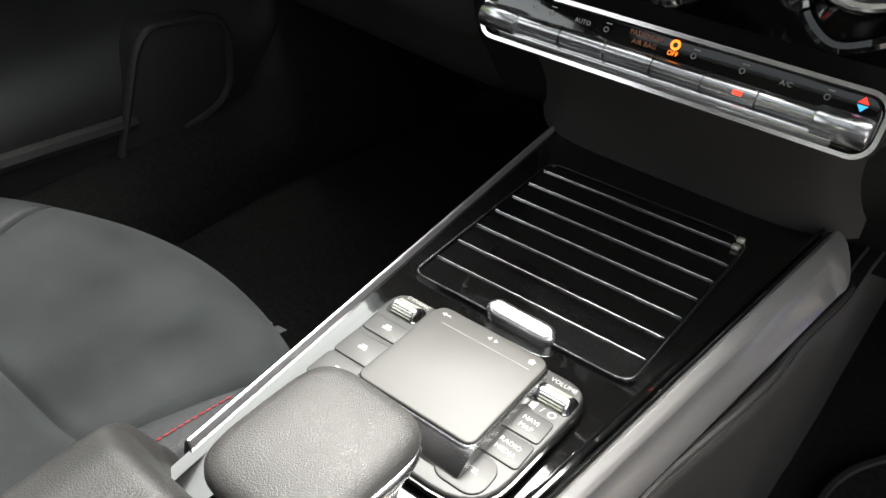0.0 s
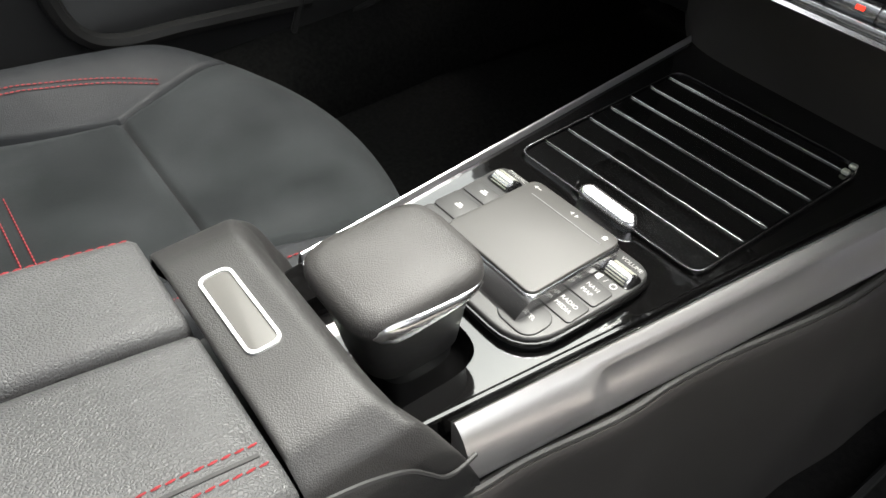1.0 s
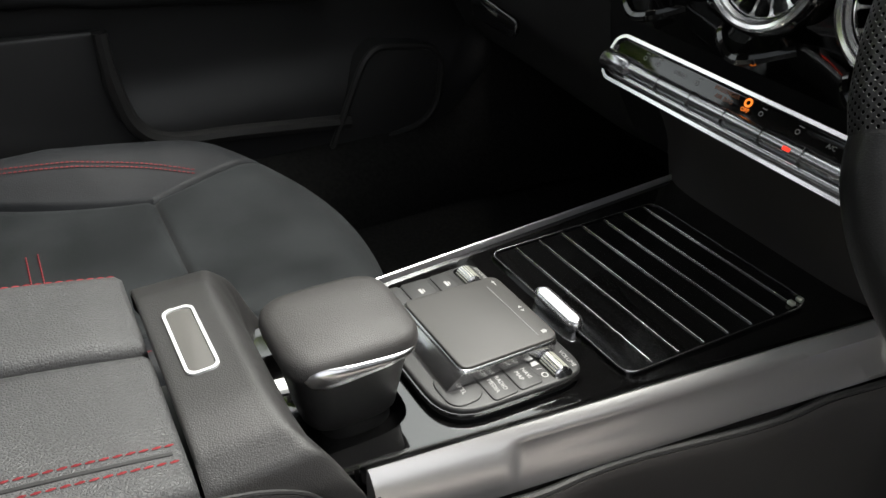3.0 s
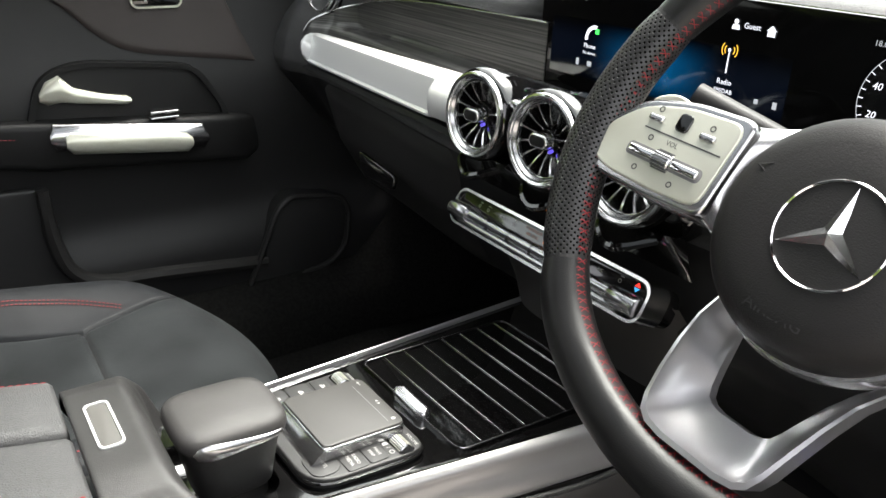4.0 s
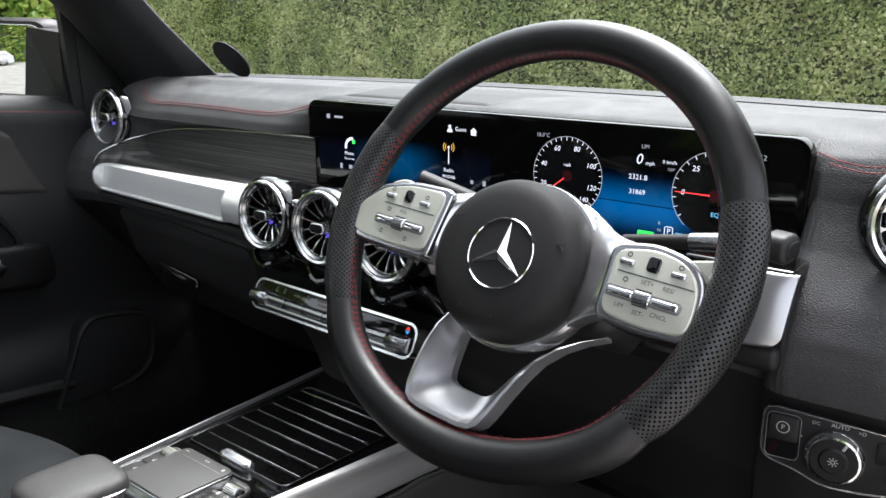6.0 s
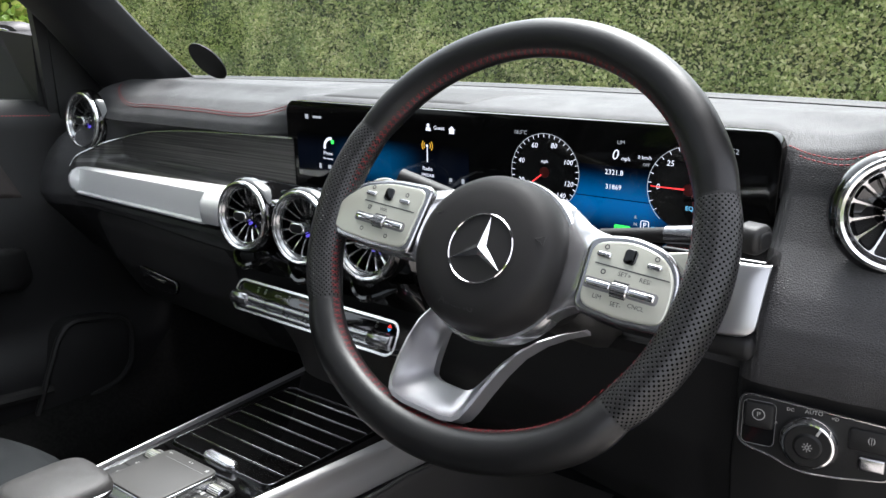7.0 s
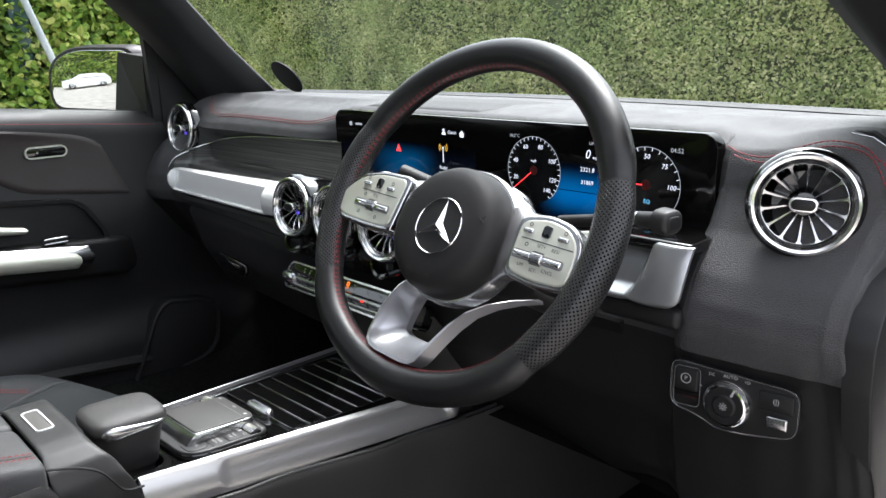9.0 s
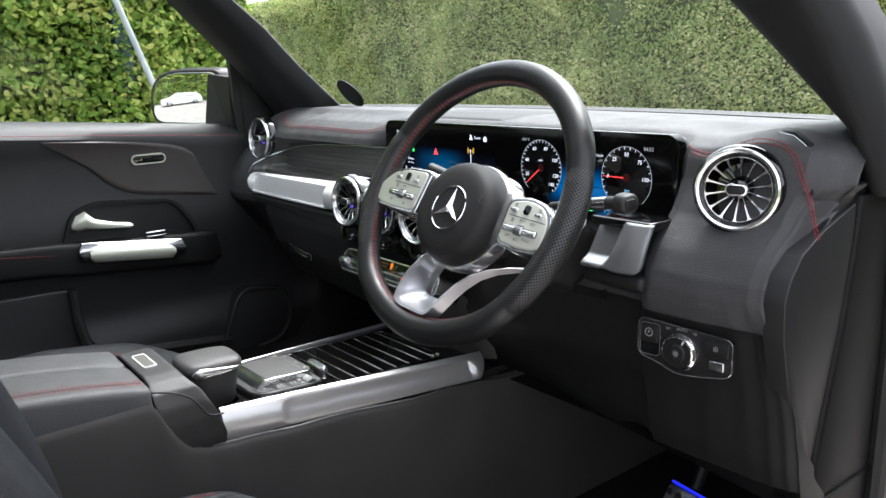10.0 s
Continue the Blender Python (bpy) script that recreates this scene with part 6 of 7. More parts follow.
parts("pad_signs", (prism([(-.002, 0), (.0006, .0016), (.0006, -.0016)], 0, .0002, 0, TPM @ Matrix.Translation((-.033, .034, .0013))), rbox((0, 0, 0), (.004, .0007, .0002), 0, TPM @ Matrix.Translation((-.0305, .034, .0014))), prism([(-.0024, 0), (.0024, 0), (0, .0022)], 0, .0002, 0, TPM @ Matrix.Translation((.032, .0335, .0013))), rbox((0, 0, 0), (.0032, .002, .0002), 0, TPM @ Matrix.Translation((.032, .0322, .0014))), prism([(-.0012, 0), (.0012, .0016), (.0012, -.0016)], 0, .0002, 0, TPM @ Matrix.Translation((.001, .034, .0013))), prism([(.0012, 0), (-.0012, -.0016), (-.0012, .0016)], 0, .0002, 0, TPM @ Matrix.Translation((.006, .034, .0013)))), WHITEINK, tp_, "white printed signs")

# palm rest
rest = thing("palm_rest", (.030, -.195, DZ), "leather-topped palm rest with silver trim", "palm rest")
RX, RY = .0295, -.196


def sup(w, d, n=4.0, K=48):
    out = []
    for k in range(K):
        a = 2 * math.pi * k / K
        c, s = math.cos(a), math.sin(a)
        out.append((w * abs(c) ** (2 / n) * (1 if c > 0 else -1), d * abs(s) ** (2 / n) * (1 if s > 0 else -1)))
    return out


RMM = basis((RX, RY, .003), (1, .02, 0), (-.02, 1, 0))
neck = [[(p[0], p[1] + .003, z) for p in sup(w, d, 3.2)] for w, d, z in ((.023, .027, .645), (.0215, .0255, .665), (.021, .025, .692))]
part("neck", moved(loft(neck), RMM), SOFT, rest, "black neck below the rest", angle=60)
body = [[(p[0], p[1], z - .05 * p[1]) for p in sup(w, d, 3.4)] for w, d, z in ((.0225, .0280, .6695), (.0250, .0310, .6700), (.0265, .0325, .6725), (.0290, .0352, .690), (.0318, .0382, .708), (.0342, .0408, .720), (.0355, .0422, .7260))]
part("stem", moved(loft(body), RMM), BRIDGE_SKIN, rest, "dark leather-wrapped tapered body", angle=50)
topr = [[(p[0], p[1], z - .05 * p[1] - .03 * p[0]) for p in sup(w, d, 4.2)] for w, d, z in ((.0345, .0412, .7240), (.0370, .0442, .7268), (.0376, .0450, .7312), (.0369, .0442, .7365), (.0345, .0415, .7402), (.029, .035, .7425), (.0165, .0200, .7438), (.004, .004, .7442))]
part("leather_top", moved(loft(topr), RMM), PADLEATHER, rest, "grey-brown leather top", angle=80)
lip = []
for k in range(25):
    t = k / 24
    y = -.0365 + .072 * t
    xs = .0371 * (1 - (abs(y) / .0444) ** 3.6) ** (1 / 3.6)
    h = .0088 * math.sqrt(max(0, 1 - (1 - min(1, t * 5)) ** 2)) * (1 - .82 * t) + .0004
    lip.append([(xs + .0002 + .0030 * math.cos(a), y, .7275 - .05 * y + h * math.sin(a)) for a in [2 * math.pi * i / 12 for i in range(12)]])
part("silver_lip", moved(loft(lip), RMM), SATIN, rest, "leaf-shaped silver lip", angle=60)

# leather-grained bridge ahead of the armrest
BRIDGE = [(-.072, .640, -.240), (-.066, .70, -.243), (-.056, .738, -.252), (-.044, .753, -.260), (-.024, .759, -.263), (.085, .759, -.263), (.106, .754, -.260), (.122, .742, -.250), (.129, .721, -.242), (.1305, .694, -.238), (.1285, .664, -.238), (.124, .640, -.238)]


def bridge_pt(u, v):
    k = u * (len(BRIDGE) - 1)
    i = min(int(k), len(BRIDGE) - 2)
    x, top, yf = (p + (q - p) * (k - i) for p, q in zip(BRIDGE[i], BRIDGE[i + 1]))
    yb = -.3035 + .42 * max(0, .730 - top)
    if v < .08:
        return (x, yb, top - .004 * (1 - v / .08))
    if v < .6:
        return (x, yb + (yf - yb) * (v - .08) / .52, top)
    t = (v - .6) / .4
    return (x, yf + .024 * math.sin(t * math.pi / 2), top + (min(.662, top) - top) * (1 - math.cos(t * math.pi / 2)))


br = part("bridge", sheet(bridge_pt, 60, 30), BRIDGE_SKIN, con, "grained black bridge ahead of the armrest", angle=70)
BM = basis((.0265, -.2835, .7590), (1, .01, 0), (-.01, 1, 0))
part("button_rim", frame_ring(rrect(.0605, .0185, .0055), rrect(.0570, .0150, .0042), -.002, .0014, BM), BAR, br, "silver button rim")
part("release_button", prism(rrect(.0566, .0146, .004), -.003, .0006, .0006, BM), BUTTON_GREY, br, "grey armrest release button")

arm_ = thing("armrest", (.02, -.52, .40), "black leather twin-lid armrest with red stitching", "armrest")


def lid_rise(y):
    """The lids climb from the bridge towards the seats and level out."""
    d = max(0.0, -.306 - y)
    return .24 * d - .42 * d * d if d < .285 else .0343


def lid(x0, x1, name):
    rings = []
    for k in range(23):
        y = -.306 - .49 * max(0, k - 1) / 21 - .0035 * (k > 0)
        e = 0 if k in (0, 22) else .003
        up = lid_rise(y)
        poly = rounded([(x0, .70), (x0, .757), (x1, .757), (x1, .70)], [.004, .012, .012, .004], 4)
        s = .003 - e
        rings.append([(min(max(p[0], x0 + s), x1 - s), y, p[1] + up - (s if p[1] > .73 else 0)) for p in poly])
    return part(name, loft(rings), ARMREST, arm_, "soft grained leather lid", angle=60)


lid(-.062, .0175, "lid")
lid(.0205, .128, "lid")
part("box", loft([[(x0, y, z0), (x1, y, z0), (x1, y, .735 + lid_rise(y)), (x0, y, .735 + lid_rise(y))] for y in (-.318, -.40, -.50, -.60, -.80) for x0, x1, z0 in ((-.065, .1275, .40),)]), SOFT2, arm_, "dark storage box below the lids")


def lid_line(x, z, y0=-.312, y1=-.78):
    return [(x, y0 + (y1 - y0) * k / 24, z + lid_rise(y0 + (y1 - y0) * k / 24)) for k in range(25)]


for x in (.098, .109):
    part("red_seam", stitches(lid_line(x, .7575), .0058, .0044, .0007, slant=.12), THREAD, arm_, "red stitched seam")
part("seam_groove", tube(lid_line(.1035, .7560), .0018, 6), RUBBER, arm_)
part("red_seam", stitches(lid_line(-.0585, .7545), .0058, .0044, .0007, slant=.12), THREAD, arm_, "red stitched seam")

# ---- seats ----
def make_seat(cx, dy, flip, label):
    """A front seat. Its plan is drawn for the passenger's side, about its own middle; flip mirrors it."""
    seat = thing("front_seat", (cx, -.35 + dy, .36), label, "seat", group="front seats")

    def fy(x):
        return -.036 - 1.35 * (x - .02) ** 2

    def hz(x, y):
        b = abs(x) / .24
        d = y - fy(x)
        k = min(1, max(0, (b - .42) / .40))
        z = .596 + .036 * k * k * (3 - 2 * k) * min(1, max(0, -d / .22)) - .03 * max(0, -y - .25)
        if d > -.10:
            t = min(1, (d + .10) / .10)
            z -= .060 * (1 - math.sqrt(max(0, 1 - t ** 3.0)))
        if b > .84:
            z -= .075 * ((b - .84) / .16) ** 2.4
        return z

    def P(x, y, lift=0.0):
        return (cx + (-x if flip else x), y + dy, hz(x, y) + lift)

    def patch(name, x0, x1, y0, y1, mat, lab, nu=52, nv=60, groove=.0055, sides=(1, 1, 1, 1)):
        def f(u, v):
            ya = y0 + ((y1 if y1 is not None else -.10) - y0) * v
            x = x0(ya) + (x1(ya) - x0(ya)) * u
            y = ya if y1 is not None else y0 + (fy(x) - y0) * v
            w, L = abs(x1(ya) - x0(ya)), abs((y1 if y1 is not None else -.1) - y0)
            g = 0
            for d, on in ((u * w, sides[0]), ((1 - u) * w, sides[1]), (v * L, sides[2]), ((1 - v) * L, sides[3])):
                if on and d < groove:
                    g = max(g, (1 - d / groove) ** 2)
            return P(x, y, .003 - .006 * g)
        return part(name, sheet(f, nu, nv), mat, seat, lab, angle=70)

    def left_in(y):
        if y > -.236:
            return -.096 - .059 * min(1, (y + .236) / .13) ** .9
        return -.096 - .059 * min(1, (-.236 - y) / .20)

    def right_in(y):
        if y > -.236:
            return .165 + .035 * min(1, (y + .236) / .13)
        return .165
    patch("front_cushion", left_in, right_in, -.236, None, SUEDE, "grey suede front cushion", sides=(1, 1, 1, 0))
    patch("insert", left_in, right_in, -.62, -.236, SUEDE, "grey suede seat insert")
    patch("bolster", lambda y: -.24, left_in, -.62, -.236, LEATHER, "black leather side bolster", sides=(0, 1, 0, 0))
    patch("bolster_nose", lambda y: -.24, left_in, -.236, None, LEATHER, "black leather bolster nose", sides=(0, 1, 0, 0))
    patch("bolster", right_in, lambda y: .24, -.62, -.236, LEATHER, "black leather side bolster", sides=(1, 0, 0, 0))
    patch("bolster_nose", right_in, lambda y: .24, -.236, None, LEATHER, "black leather bolster nose", sides=(1, 0, 0, 0))
    for off in (0, .006):
        pts = [P(p.x - off, p.y + off * .3, .0042) for p in spline([(-.190, -.60, 0), (-.186, -.45, 0), (-.174, -.36, 0), (-.162, -.29, 0), (-.150, -.235, 0), (-.138, -.203, 0), (-.126, -.180, 0)], 8)]
        part("red_seam", stitches(pts, .0052, .0042, .0008), THREAD, seat, "red stitched seam")
    part("red_seam", stitches([P(.195, -.55 + .04 * k, .004) for k in range(11)], .0055, .0042, .0008), THREAD, seat, "red stitched seam")
    for off in (0, .011):
        part("insert_seam", stitches([P(-.045 + .015 * k, -.372 + off, .0042) for k in range(13)], .0052, .0042, .0008), THREAD, seat, "red stitched seam")
    sgn = -1 if flip else 1
    rings = []
    for z, sc in ((.548, 1.0), (.52, .985), (.45, .95), (.37, .90)):
        rings.append([(cx + sgn * x * sc, y + dy, z) for x, y in [(-.238, -.62), (.238, -.62)] + [(.238 - .476 * k / 16, fy(.238 - .476 * k / 16) - .012) for k in range(17)]])
    part("base", loft(rings), LEATHER, seat, "black leather seat base", angle=60)
    # backrest
    yb = -.470 if flip else -.60
    def back_pt(u, v):
        x = -.25 + .5 * u
        b = abs(x) / .25
        z = .56 + .62 * v
        w = 1 - .18 * max(0, v - .6)
        k = min(1, max(0, (b - .45) / .35))
        y = yb - .20 * v + .085 * k * k * (3 - 2 * k) * math.sin(math.pi * min(1, .15 + .85 * v)) ** .7 - (.03 if flip else .12) * max(0, b - .88) * 4
        if v > .9:
            y -= .06 * ((v - .9) / .1) ** 2
        return (cx + x * w, y, z)
    part("backrest", sheet(back_pt, 36, 24, (0, -.09, 0)), LEATHER, seat, "black leather backrest", angle=70)
    part("backrest_insert", sheet(lambda u, v: (cx - .105 + .21 * u, yb + .004 - .0085 - .18 * v, .60 + .50 * v), 8, 8, (0, -.02, 0)), SUEDE, seat, "grey suede panel")
    hr = [[(cx + p[0], yb - .27 + p[1], z) for p in sup(w, d)] for w, d, z in ((.05, .03, 1.20), (.10, .045, 1.22), (.13, .05, 1.28), (.13, .05, 1.36), (.10, .045, 1.41), (.05, .03, 1.425))]
    part("headrest", loft(hr), LEATHER, seat, "black leather headrest", angle=60)
    return seat


make_seat(-.320, 0.0, False, "passenger seat in grey suede and black leather")
make_seat(.375, -.11, True, "driver's seat in grey suede and black leather")

# ---- footwells ----
mat_l = solid("floor_mat", prism(rounded([(-.66, -.10), (-.24, -.10), (-.20, .25), (-.26, .52), (-.62, .52), (-.66, .2)], .05), .331, .345, .004), CARPET, "black carpet floor mat of the passenger", "floor mat")
part("woven_badge", moved(merge(*[prism([(x, 0), (x + .015, 0), (x + .021, .014), (x + .006, .014)], 0, .0015) for x in (-.05, -.026, -.002, .022)]), basis((-.405, .055, .346), (1, .12, 0), (0, 1, 0))), GREYINK, mat_l, "grey woven badge bars")
mat_r = solid("floor_mat", prism(rounded([(.23, -.14), (.66, -.14), (.66, .26), (.58, .40), (.30, .40), (.23, .30)], .05), .331, .345, .004), CARPET, "black carpet floor mat of the driver", "floor mat")
part("mat_edge", tube([(p[0], p[1], .344) for p in rounded([(.23, -.14), (.66, -.14), (.66, .26), (.58, .40), (.30, .40), (.23, .30)], .05)], .005, 6, closed=True), RUBBER, mat_r, "bound edge")
sill = [[(x, y, z) for x, z in ((-.74, .34), (-.74, .47), (-.69, .465), (-.645, .44), (-.62, .40), (-.61, .34))] for y in (-.95, .30)]
sill += [[(x + .03, .42, z + .02) for x, z in ((-.77, .34), (-.77, .60), (-.72, .56), (-.665, .47), (-.63, .41), (-.61, .34))], [(x + .06, .74, z) for x, z in ((-.80, .34), (-.80, .80), (-.75, .75), (-.69, .60), (-.65, .48), (-.62, .34))]]
solid("footwell_trim", loft(sill), CARPET, "black sill trim of the passenger footwell", "trim", "structure", angle=60)
solid("pillar_foot_trim", prism([(.205, .36), (.267, .60), (.267, .679), (.285, .746), (.310, .839), (.326, .932), (.330, .985), (.409, .985), (.419, .781), (.411, .555), (.40, .36)], .0, .048, .006, basis((.66, 0, 0), (0, 1, 0), (0, 0, 1))), JAMB, "dark trim below the windscreen pillar beside the dashboard", "trim", "structure")
solid("door_seal", tube([(.712, .419, 1.0), (.714, .430, .79), (.714, .422, .55), (.714, .41, .38)], .012, 8), RUBBER, "black rubber seal of the open doorway", "seal", "structure")
solid("kick_panel", rbox((.700, .57, .62), (.03, .28, .62), .01), SOFT, "black side trim of the driver's footwell", "trim", "structure")
ped = thing("brake_pedal", (.42, .46, .38), "studded metal brake pedal in the dark footwell", "pedal")
PM = basis((.420, .44, .405), (1, -.12, 0), (0, .55, .8))
part("pedal_plate", prism(rrect(.095, .062, .010), -.006, .004, .002, PM), SATIN, ped, "brushed metal plate")
for i in range(5):
    for j in range(3):
        part("rubber_stud", lathe([(0, .004), (.0045, .0035), (.006, 0)], 12, PM @ Matrix.Translation((-.036 + .018 * i + .009 * (j % 2) - .004, -.020 + .018 * j, .004))), RUBBER, ped, "round black stud" if i + j == 0 else "")
# blue light put on the pedal's edge by emission
part("pedal_edge", rbox((0, 0, 0), (.090, .004, .008), .001, PM @ Matrix.Translation((0, .034, 0))), glow("blue_edge_glow", (.02, .03, 1.0), .2), ped, "edge strip with an added blue glow")
part("pedal_arm", tube([(.425, .46, .44), (.43, .52, .55), (.43, .56, .68)], .009, 8), SOFT, ped, "black pedal arm")

# ---- outside ----
ground = base("pale_concrete", (.32, .30, .27), .9)
_co = coords(ground)
vary(ground, _co, 3.0, (.26, .24, .215), (.38, .355, .325))
_n = node(ground, "ShaderNodeTexNoise", Scale=120.0, Detail=4.0)
wire(ground, _co, _n.inputs["Vector"])
bump(ground, _n.outputs["Fac"], .6, .01)
solid("ground", sheet(lambda u, v: (-150 + 300 * u, -150 + 300 * v, 0), 20, 20), ground, "pale concrete yard", "ground", "structure")


def leaf_mat(name, c1, c2, c3):
    m = base(name, c1, .5, spec=.28)
    g = m.node_tree.nodes.new("ShaderNodeNewGeometry")
    r = m.node_tree.nodes.new("ShaderNodeValToRGB")
    e = r.color_ramp.elements
    e[0].position, e[0].color = 0.0, (*c1, 1)
    e[1].position, e[1].color = 1.0, (*c3, 1)
    k = r.color_ramp.elements.new(.6)
    k.color = (*c2, 1)
    # patches of older and younger growth shift the leaves' own colours
    nz = node(m, "ShaderNodeTexNoise", Scale=2.6, Detail=5.0)
    wire(m, coords(m), nz.inputs["Vector"])
    mp = m.node_tree.nodes.new("ShaderNodeMapRange")
    mp.inputs["From Min"].default_value, mp.inputs["From Max"].default_value = .34, .66
    mp.inputs["To Min"].default_value, mp.inputs["To Max"].default_value = -.30, .30
    wire(m, nz.outputs["Fac"], mp.inputs["Value"])
    ad = m.node_tree.nodes.new("ShaderNodeMath")
    ad.operation = 'ADD'
    ad.use_clamp = True
    wire(m, g.outputs["Random Per Island"], ad.inputs[0])
    wire(m, mp.outputs["Result"], ad.inputs[1])
    wire(m, ad.outputs[0], r.inputs["Fac"])
    wire(m, r.outputs["Color"], bsdf(m).inputs["Base Color"])
    tl_ = m.node_tree.nodes.new("ShaderNodeBsdfTranslucent")
    wire(m, r.outputs["Color"], tl_.inputs["Color"])
    mx_ = m.node_tree.nodes.new("ShaderNodeMixShader")
    mx_.inputs[0].default_value = 0.4
    wire(m, bsdf(m).outputs[0], mx_.inputs[1])
    wire(m, tl_.outputs[0], mx_.inputs[2])
    wire(m, mx_.outputs[0], m.node_tree.nodes["Material Output"].inputs["Surface"])
    return m


def hedge(name, o, ux, L, H, depth, size, count, mat, label, seed, wave=.12, wide=.23, low=0.0):
    """A clipped hedge: a rough core coloured dark for the shade inside, and many single leaves in front of it."""
    rnd = random.Random(seed)
    ux = Vector(ux).normalized()
    n = Vector((ux.y, -ux.x, 0))
    th = thing(name, o, label, "hedge", kind="stuff")
    O = Vector(o)
    # plain sheet, its dark green standing for shade between the leaves
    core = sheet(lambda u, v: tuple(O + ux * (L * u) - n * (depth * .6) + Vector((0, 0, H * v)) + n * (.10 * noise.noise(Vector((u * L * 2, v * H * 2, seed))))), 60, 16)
    part("shade_core", core, base(name + "_core", (.060, .080, .028), .95), th)
    vs, fs = [], []
    for i in range(count):
        u, v = rnd.random() * L, rnd.random() ** .9 * H
        if v < low and i % 5:
            v = low + rnd.random() * (H - low)
        q = O + ux * u + Vector((0, 0, v))
        bulge = wave * noise.noise(Vector((u * 1.3, v * 1.6, seed + 5))) + .06 * noise.noise(Vector((u * 6, v * 6, seed)))
        q = q + n * (bulge - rnd.random() ** 1.5 * depth)
        d = Vector((rnd.gauss(0, 1), rnd.gauss(0, 1), rnd.gauss(0, .8)))
        d = (d + Vector((0, 0, -.3))).normalized()
        w = d.cross(n + Vector((rnd.gauss(0, .5), rnd.gauss(0, .5), rnd.gauss(.4, .5)))).normalized()
        s = size * rnd.uniform(.6, 1.3)
        f = d.cross(w) * (.10 * s)
        a = len(vs)
        if size < .03:
            vs += [q - d * s * .5, q + w * s * wide - d * s * .1 + f, q + d * s * .5, q - w * s * wide - d * s * .1 + f]
            fs += [(a, a + 1, a + 2), (a + 2, a + 3, a)]
        else:
            vs += [q - d * s * .5, q + w * s * wide - d * s * .22 + f, q + w * s * wide * .9 + d * s * .2 + f, q + d * s * .5, q - w * s * wide * .9 + d * s * .2 + f, q - w * s * wide - d * s * .22 + f]
            fs += [(a, a + 1, a + 2, a + 3), (a + 3, a + 4, a + 5, a)]
    me = bpy.data.meshes.new("leaves")
    me.from_pydata([tuple(v) for v in vs], [], fs)
    me.materials.append(mat)
    part("leaves", me, mat, th, "single green leaves")
    return th


HEDGE1 = leaf_mat("hedge_leaf", (.20, .275, .085), (.36, .425, .155), (.60, .60, .30))
HEDGE2 = leaf_mat("laurel_leaf", (.08, .16, .022), (.21, .32, .05), (.46, .48, .14))
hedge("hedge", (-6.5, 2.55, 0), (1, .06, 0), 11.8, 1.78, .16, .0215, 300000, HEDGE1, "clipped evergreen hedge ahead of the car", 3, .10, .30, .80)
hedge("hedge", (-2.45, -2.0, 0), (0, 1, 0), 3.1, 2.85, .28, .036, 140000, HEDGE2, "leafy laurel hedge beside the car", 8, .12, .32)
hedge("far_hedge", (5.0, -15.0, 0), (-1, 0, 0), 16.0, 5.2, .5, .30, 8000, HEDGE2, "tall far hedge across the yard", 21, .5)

POSTGREEN = fine_grain("green_paint", (.010, .040, .036), (.016, .055, .048), rough=.5, scale=60)
GALV = fine_grain("galvanised_steel", (.30, .33, .35), (.42, .45, .46), rough=.5, scale=80)
post = thing("fence_post", (-2.50, .46, 0), "dark green post standing in the hedge", "post")
part("post_body", rbox((-2.50, .46, .95), (.07, .07, 1.9), .006), POSTGREEN, post)
part("post_cap", rbox((-2.50, .46, 1.905), (.08, .08, .02), .006), POSTGREEN, post)
brace = thing("fence_brace", (-2.25, .86, 0), "thin pale metal brace leaning at the green post", "brace")
part("tube", tube([(-2.25, .86, .0), (-2.25, .26, 1.86)], .013, 10), GALV, brace)
part("foot_plate", rbox((-2.25, .86, .006), (.09, .09, .012), .003), GALV, brace)

# white car parked behind, seen in the wing mirror
pc = thing("parked_car", (-3.5, -12.2, 0), "white parked estate car across the yard", "car")
CARW = base("white_paint", (.6, .6, .59), .25, coat=.8)
rough_vary(CARW, coords(CARW), 8.0, .2, .3)
CARG = gloss("dark_car_glass", (.01, .012, .014), .04)
CM0 = Matrix.Translation((-3.5, -12.2, 0)) @ Matrix.Rotation(radians(68), 4, "Z")


def car_ring(y, w, z0, z1, zr, wr_):
    return [(-w, y, z0), (-w - .02, y, (z0 + z1) / 2), (-w, y, z1), (-wr_, y, zr), (0, y, zr + .03), (wr_, y, zr), (w, y, z1), (w + .02, y, (z0 + z1) / 2), (w, y, z0)]


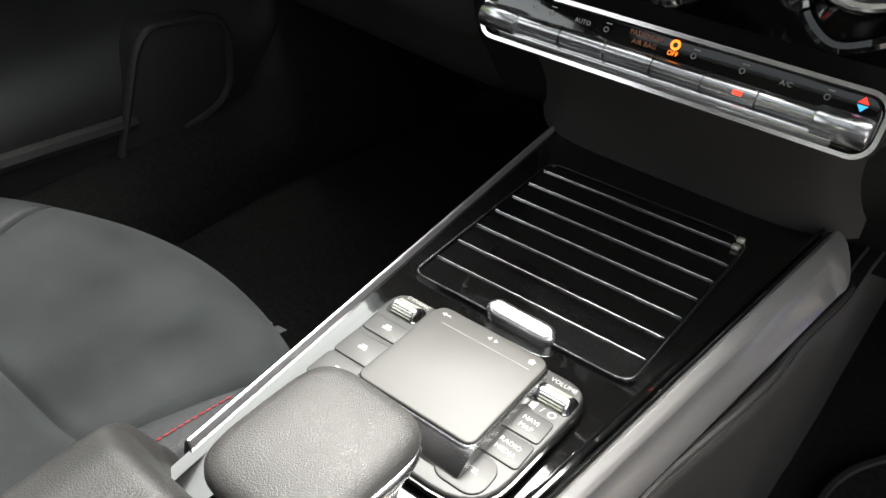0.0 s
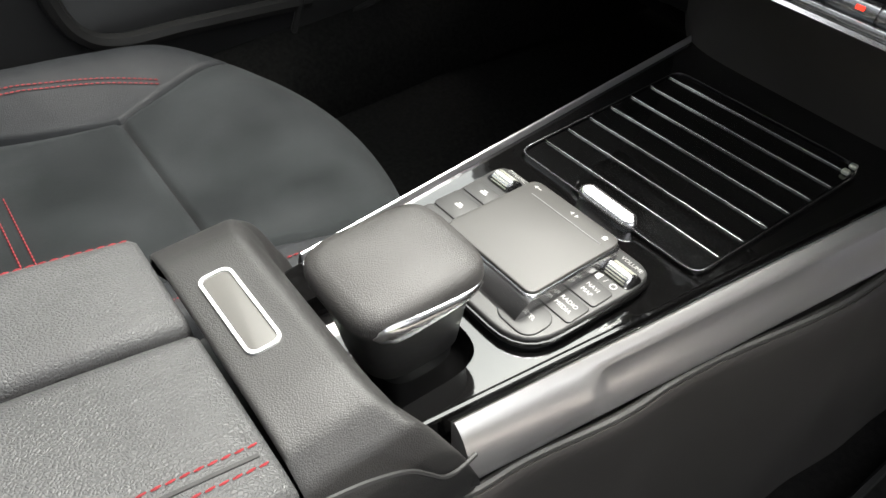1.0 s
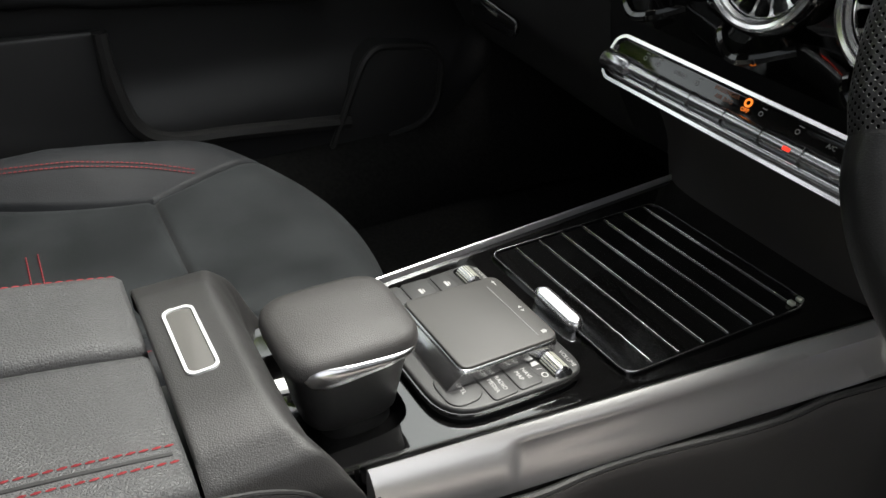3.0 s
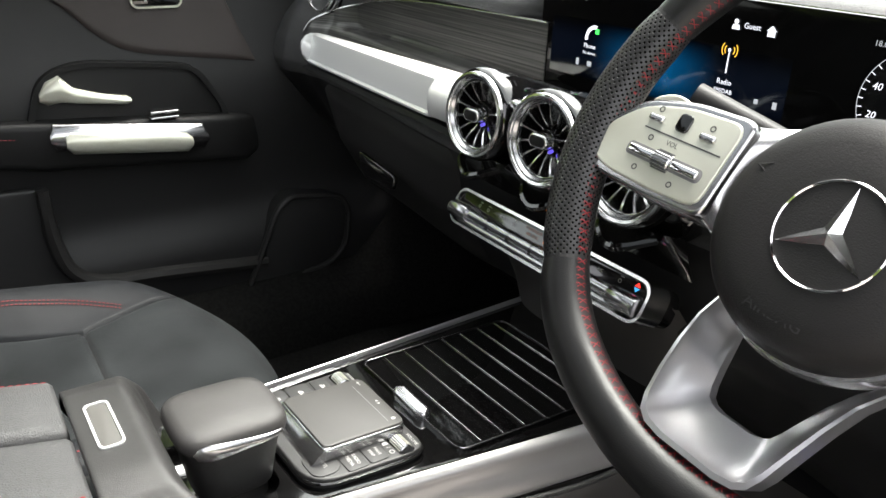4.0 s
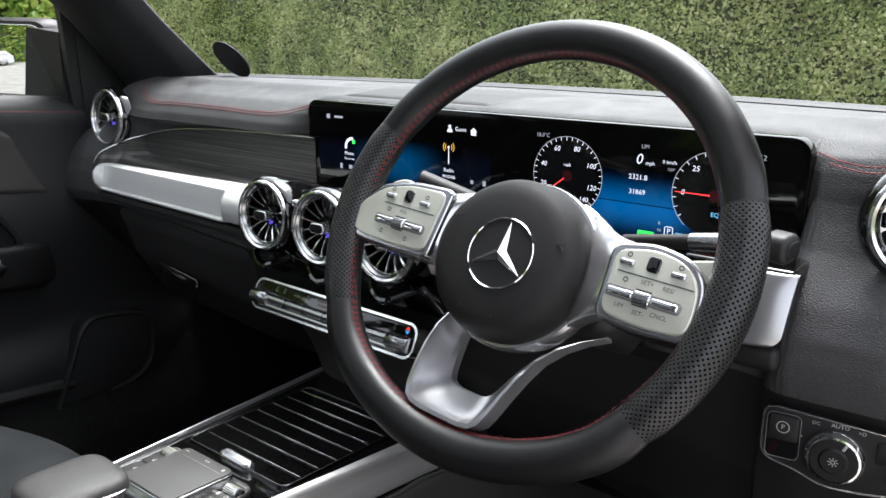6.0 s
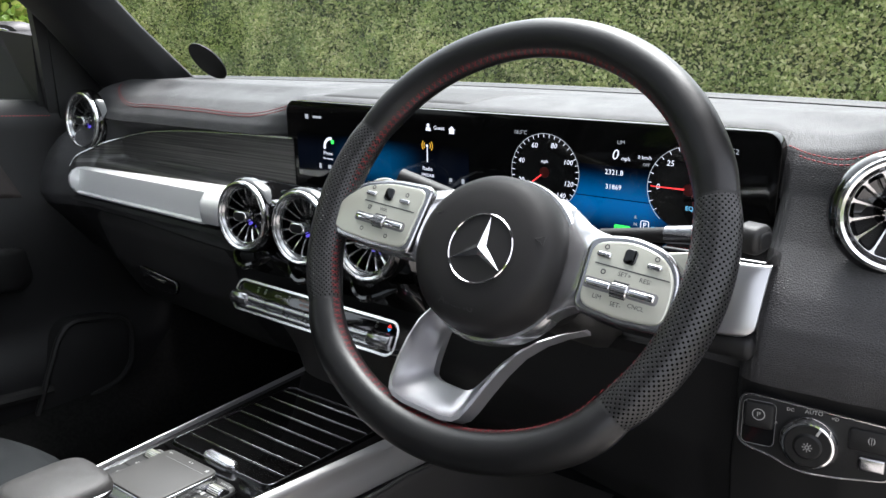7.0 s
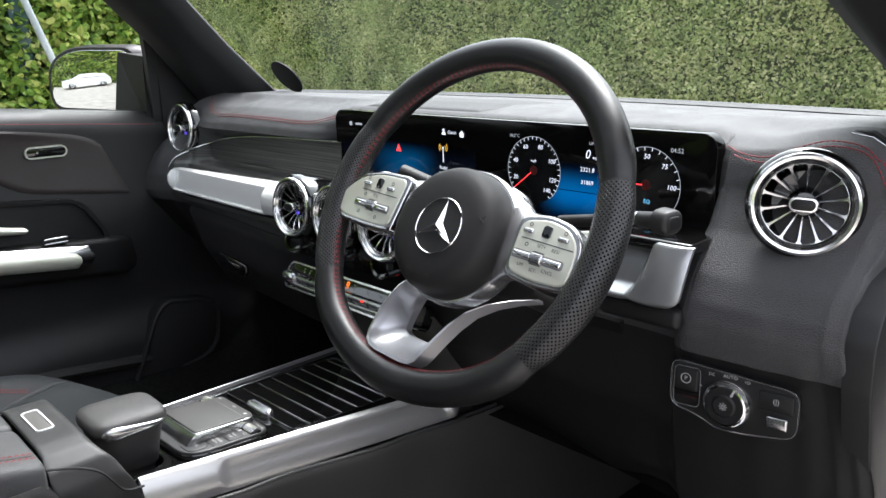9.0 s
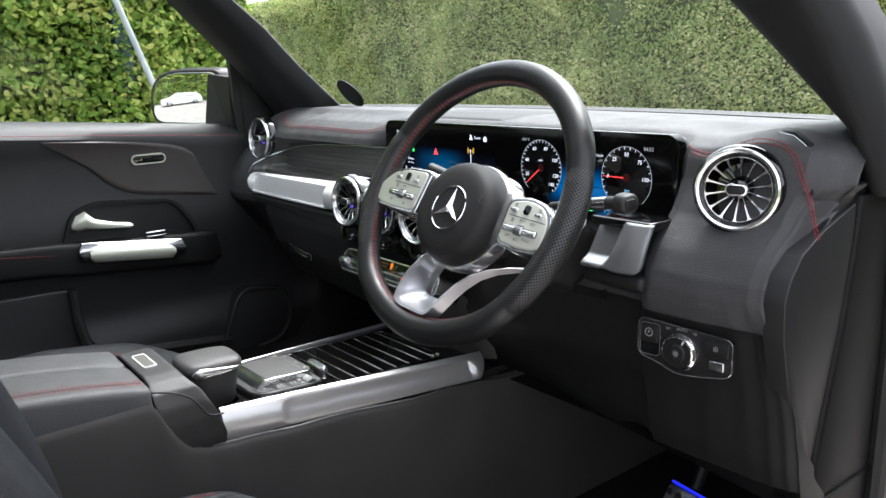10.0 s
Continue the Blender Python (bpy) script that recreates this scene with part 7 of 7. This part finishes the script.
part("body", moved(loft([car_ring(*r) for r in ((2.2, .70, .35, .62, .64, .55), (2.1, .84, .25, .80, .84, .70), (1.3, .88, .22, .95, 1.0, .75), (-1.6, .88, .22, 1.0, 1.02, .75), (-2.1, .84, .25, .95, .98, .7), (-2.2, .75, .35, .7, .72, .6))]), CM0), CARW, pc, "white painted body", angle=30)
part("roof", moved(loft([car_ring(*r) for r in ((1.30, .80, .97, .99, 1.0, .7), (.55, .78, .97, 1.38, 1.42, .6), (-.6, .78, .97, 1.44, 1.48, .6), (-1.7, .78, .97, 1.36, 1.40, .58), (-2.05, .78, .95, .97, .98, .6))]), CM0), CARW, pc, "white roof", angle=30)
part("windscreen", moved(loft([[(-.72, 1.22, 1.04), (.72, 1.22, 1.04), (.72, 1.20, 1.02), (-.72, 1.20, 1.02)], [(-.58, .62, 1.37), (.58, .62, 1.37), (.58, .60, 1.35), (-.58, .60, 1.35)]]), CM0 @ Matrix.Translation((0, .03, .03))), CARG, pc, "dark glass")
for s_ in (-1, 1):
    part("side_window", moved(loft([[(s_ * .80, .95, 1.03), (s_ * .80, -1.7, 1.03), (s_ * .77, -1.7, 1.03), (s_ * .77, .95, 1.03)], [(s_ * .68, .45, 1.34), (s_ * .68, -1.5, 1.34), (s_ * .65, -1.5, 1.34), (s_ * .65, .45, 1.34)]]), CM0), CARG, pc, "dark glass")
    for y in (1.35, -1.35):
        wh = part("wheel", lathe([(0, .10), (.20, .10), (.22, .08), (.31, .10), (.33, .05), (.33, -.10), (0, -.10)], 28, CM0 @ Matrix.Translation((s_ * .80, y, .33)) @ Matrix.Rotation(radians(90 * s_), 4, 'Y')), RUBBER, pc, "black tyre")
        part("rim", lathe([(0, .108), (.18, .104), (.20, .09)], 24, CM0 @ Matrix.Translation((s_ * .80, y, .33)) @ Matrix.Rotation(radians(90 * s_), 4, 'Y')), SATIN, wh, "silver rim")
    part("headlamp", moved(rbox((s_ * .62, 2.11, .68), (.30, .10, .12), .03), CM0), CARG, pc, "headlamp")
part("grille", moved(rbox((0, 2.17, .52), (.7, .08, .22), .03), CM0), RUBBER, pc, "dark grille")
hedge("hedge", (8.0, 6.0, 0), (0, -1, 0), 16.0, 1.9, .4, .2, 6000, HEDGE2, "tall hedge along the other side of the yard", 33, .3)
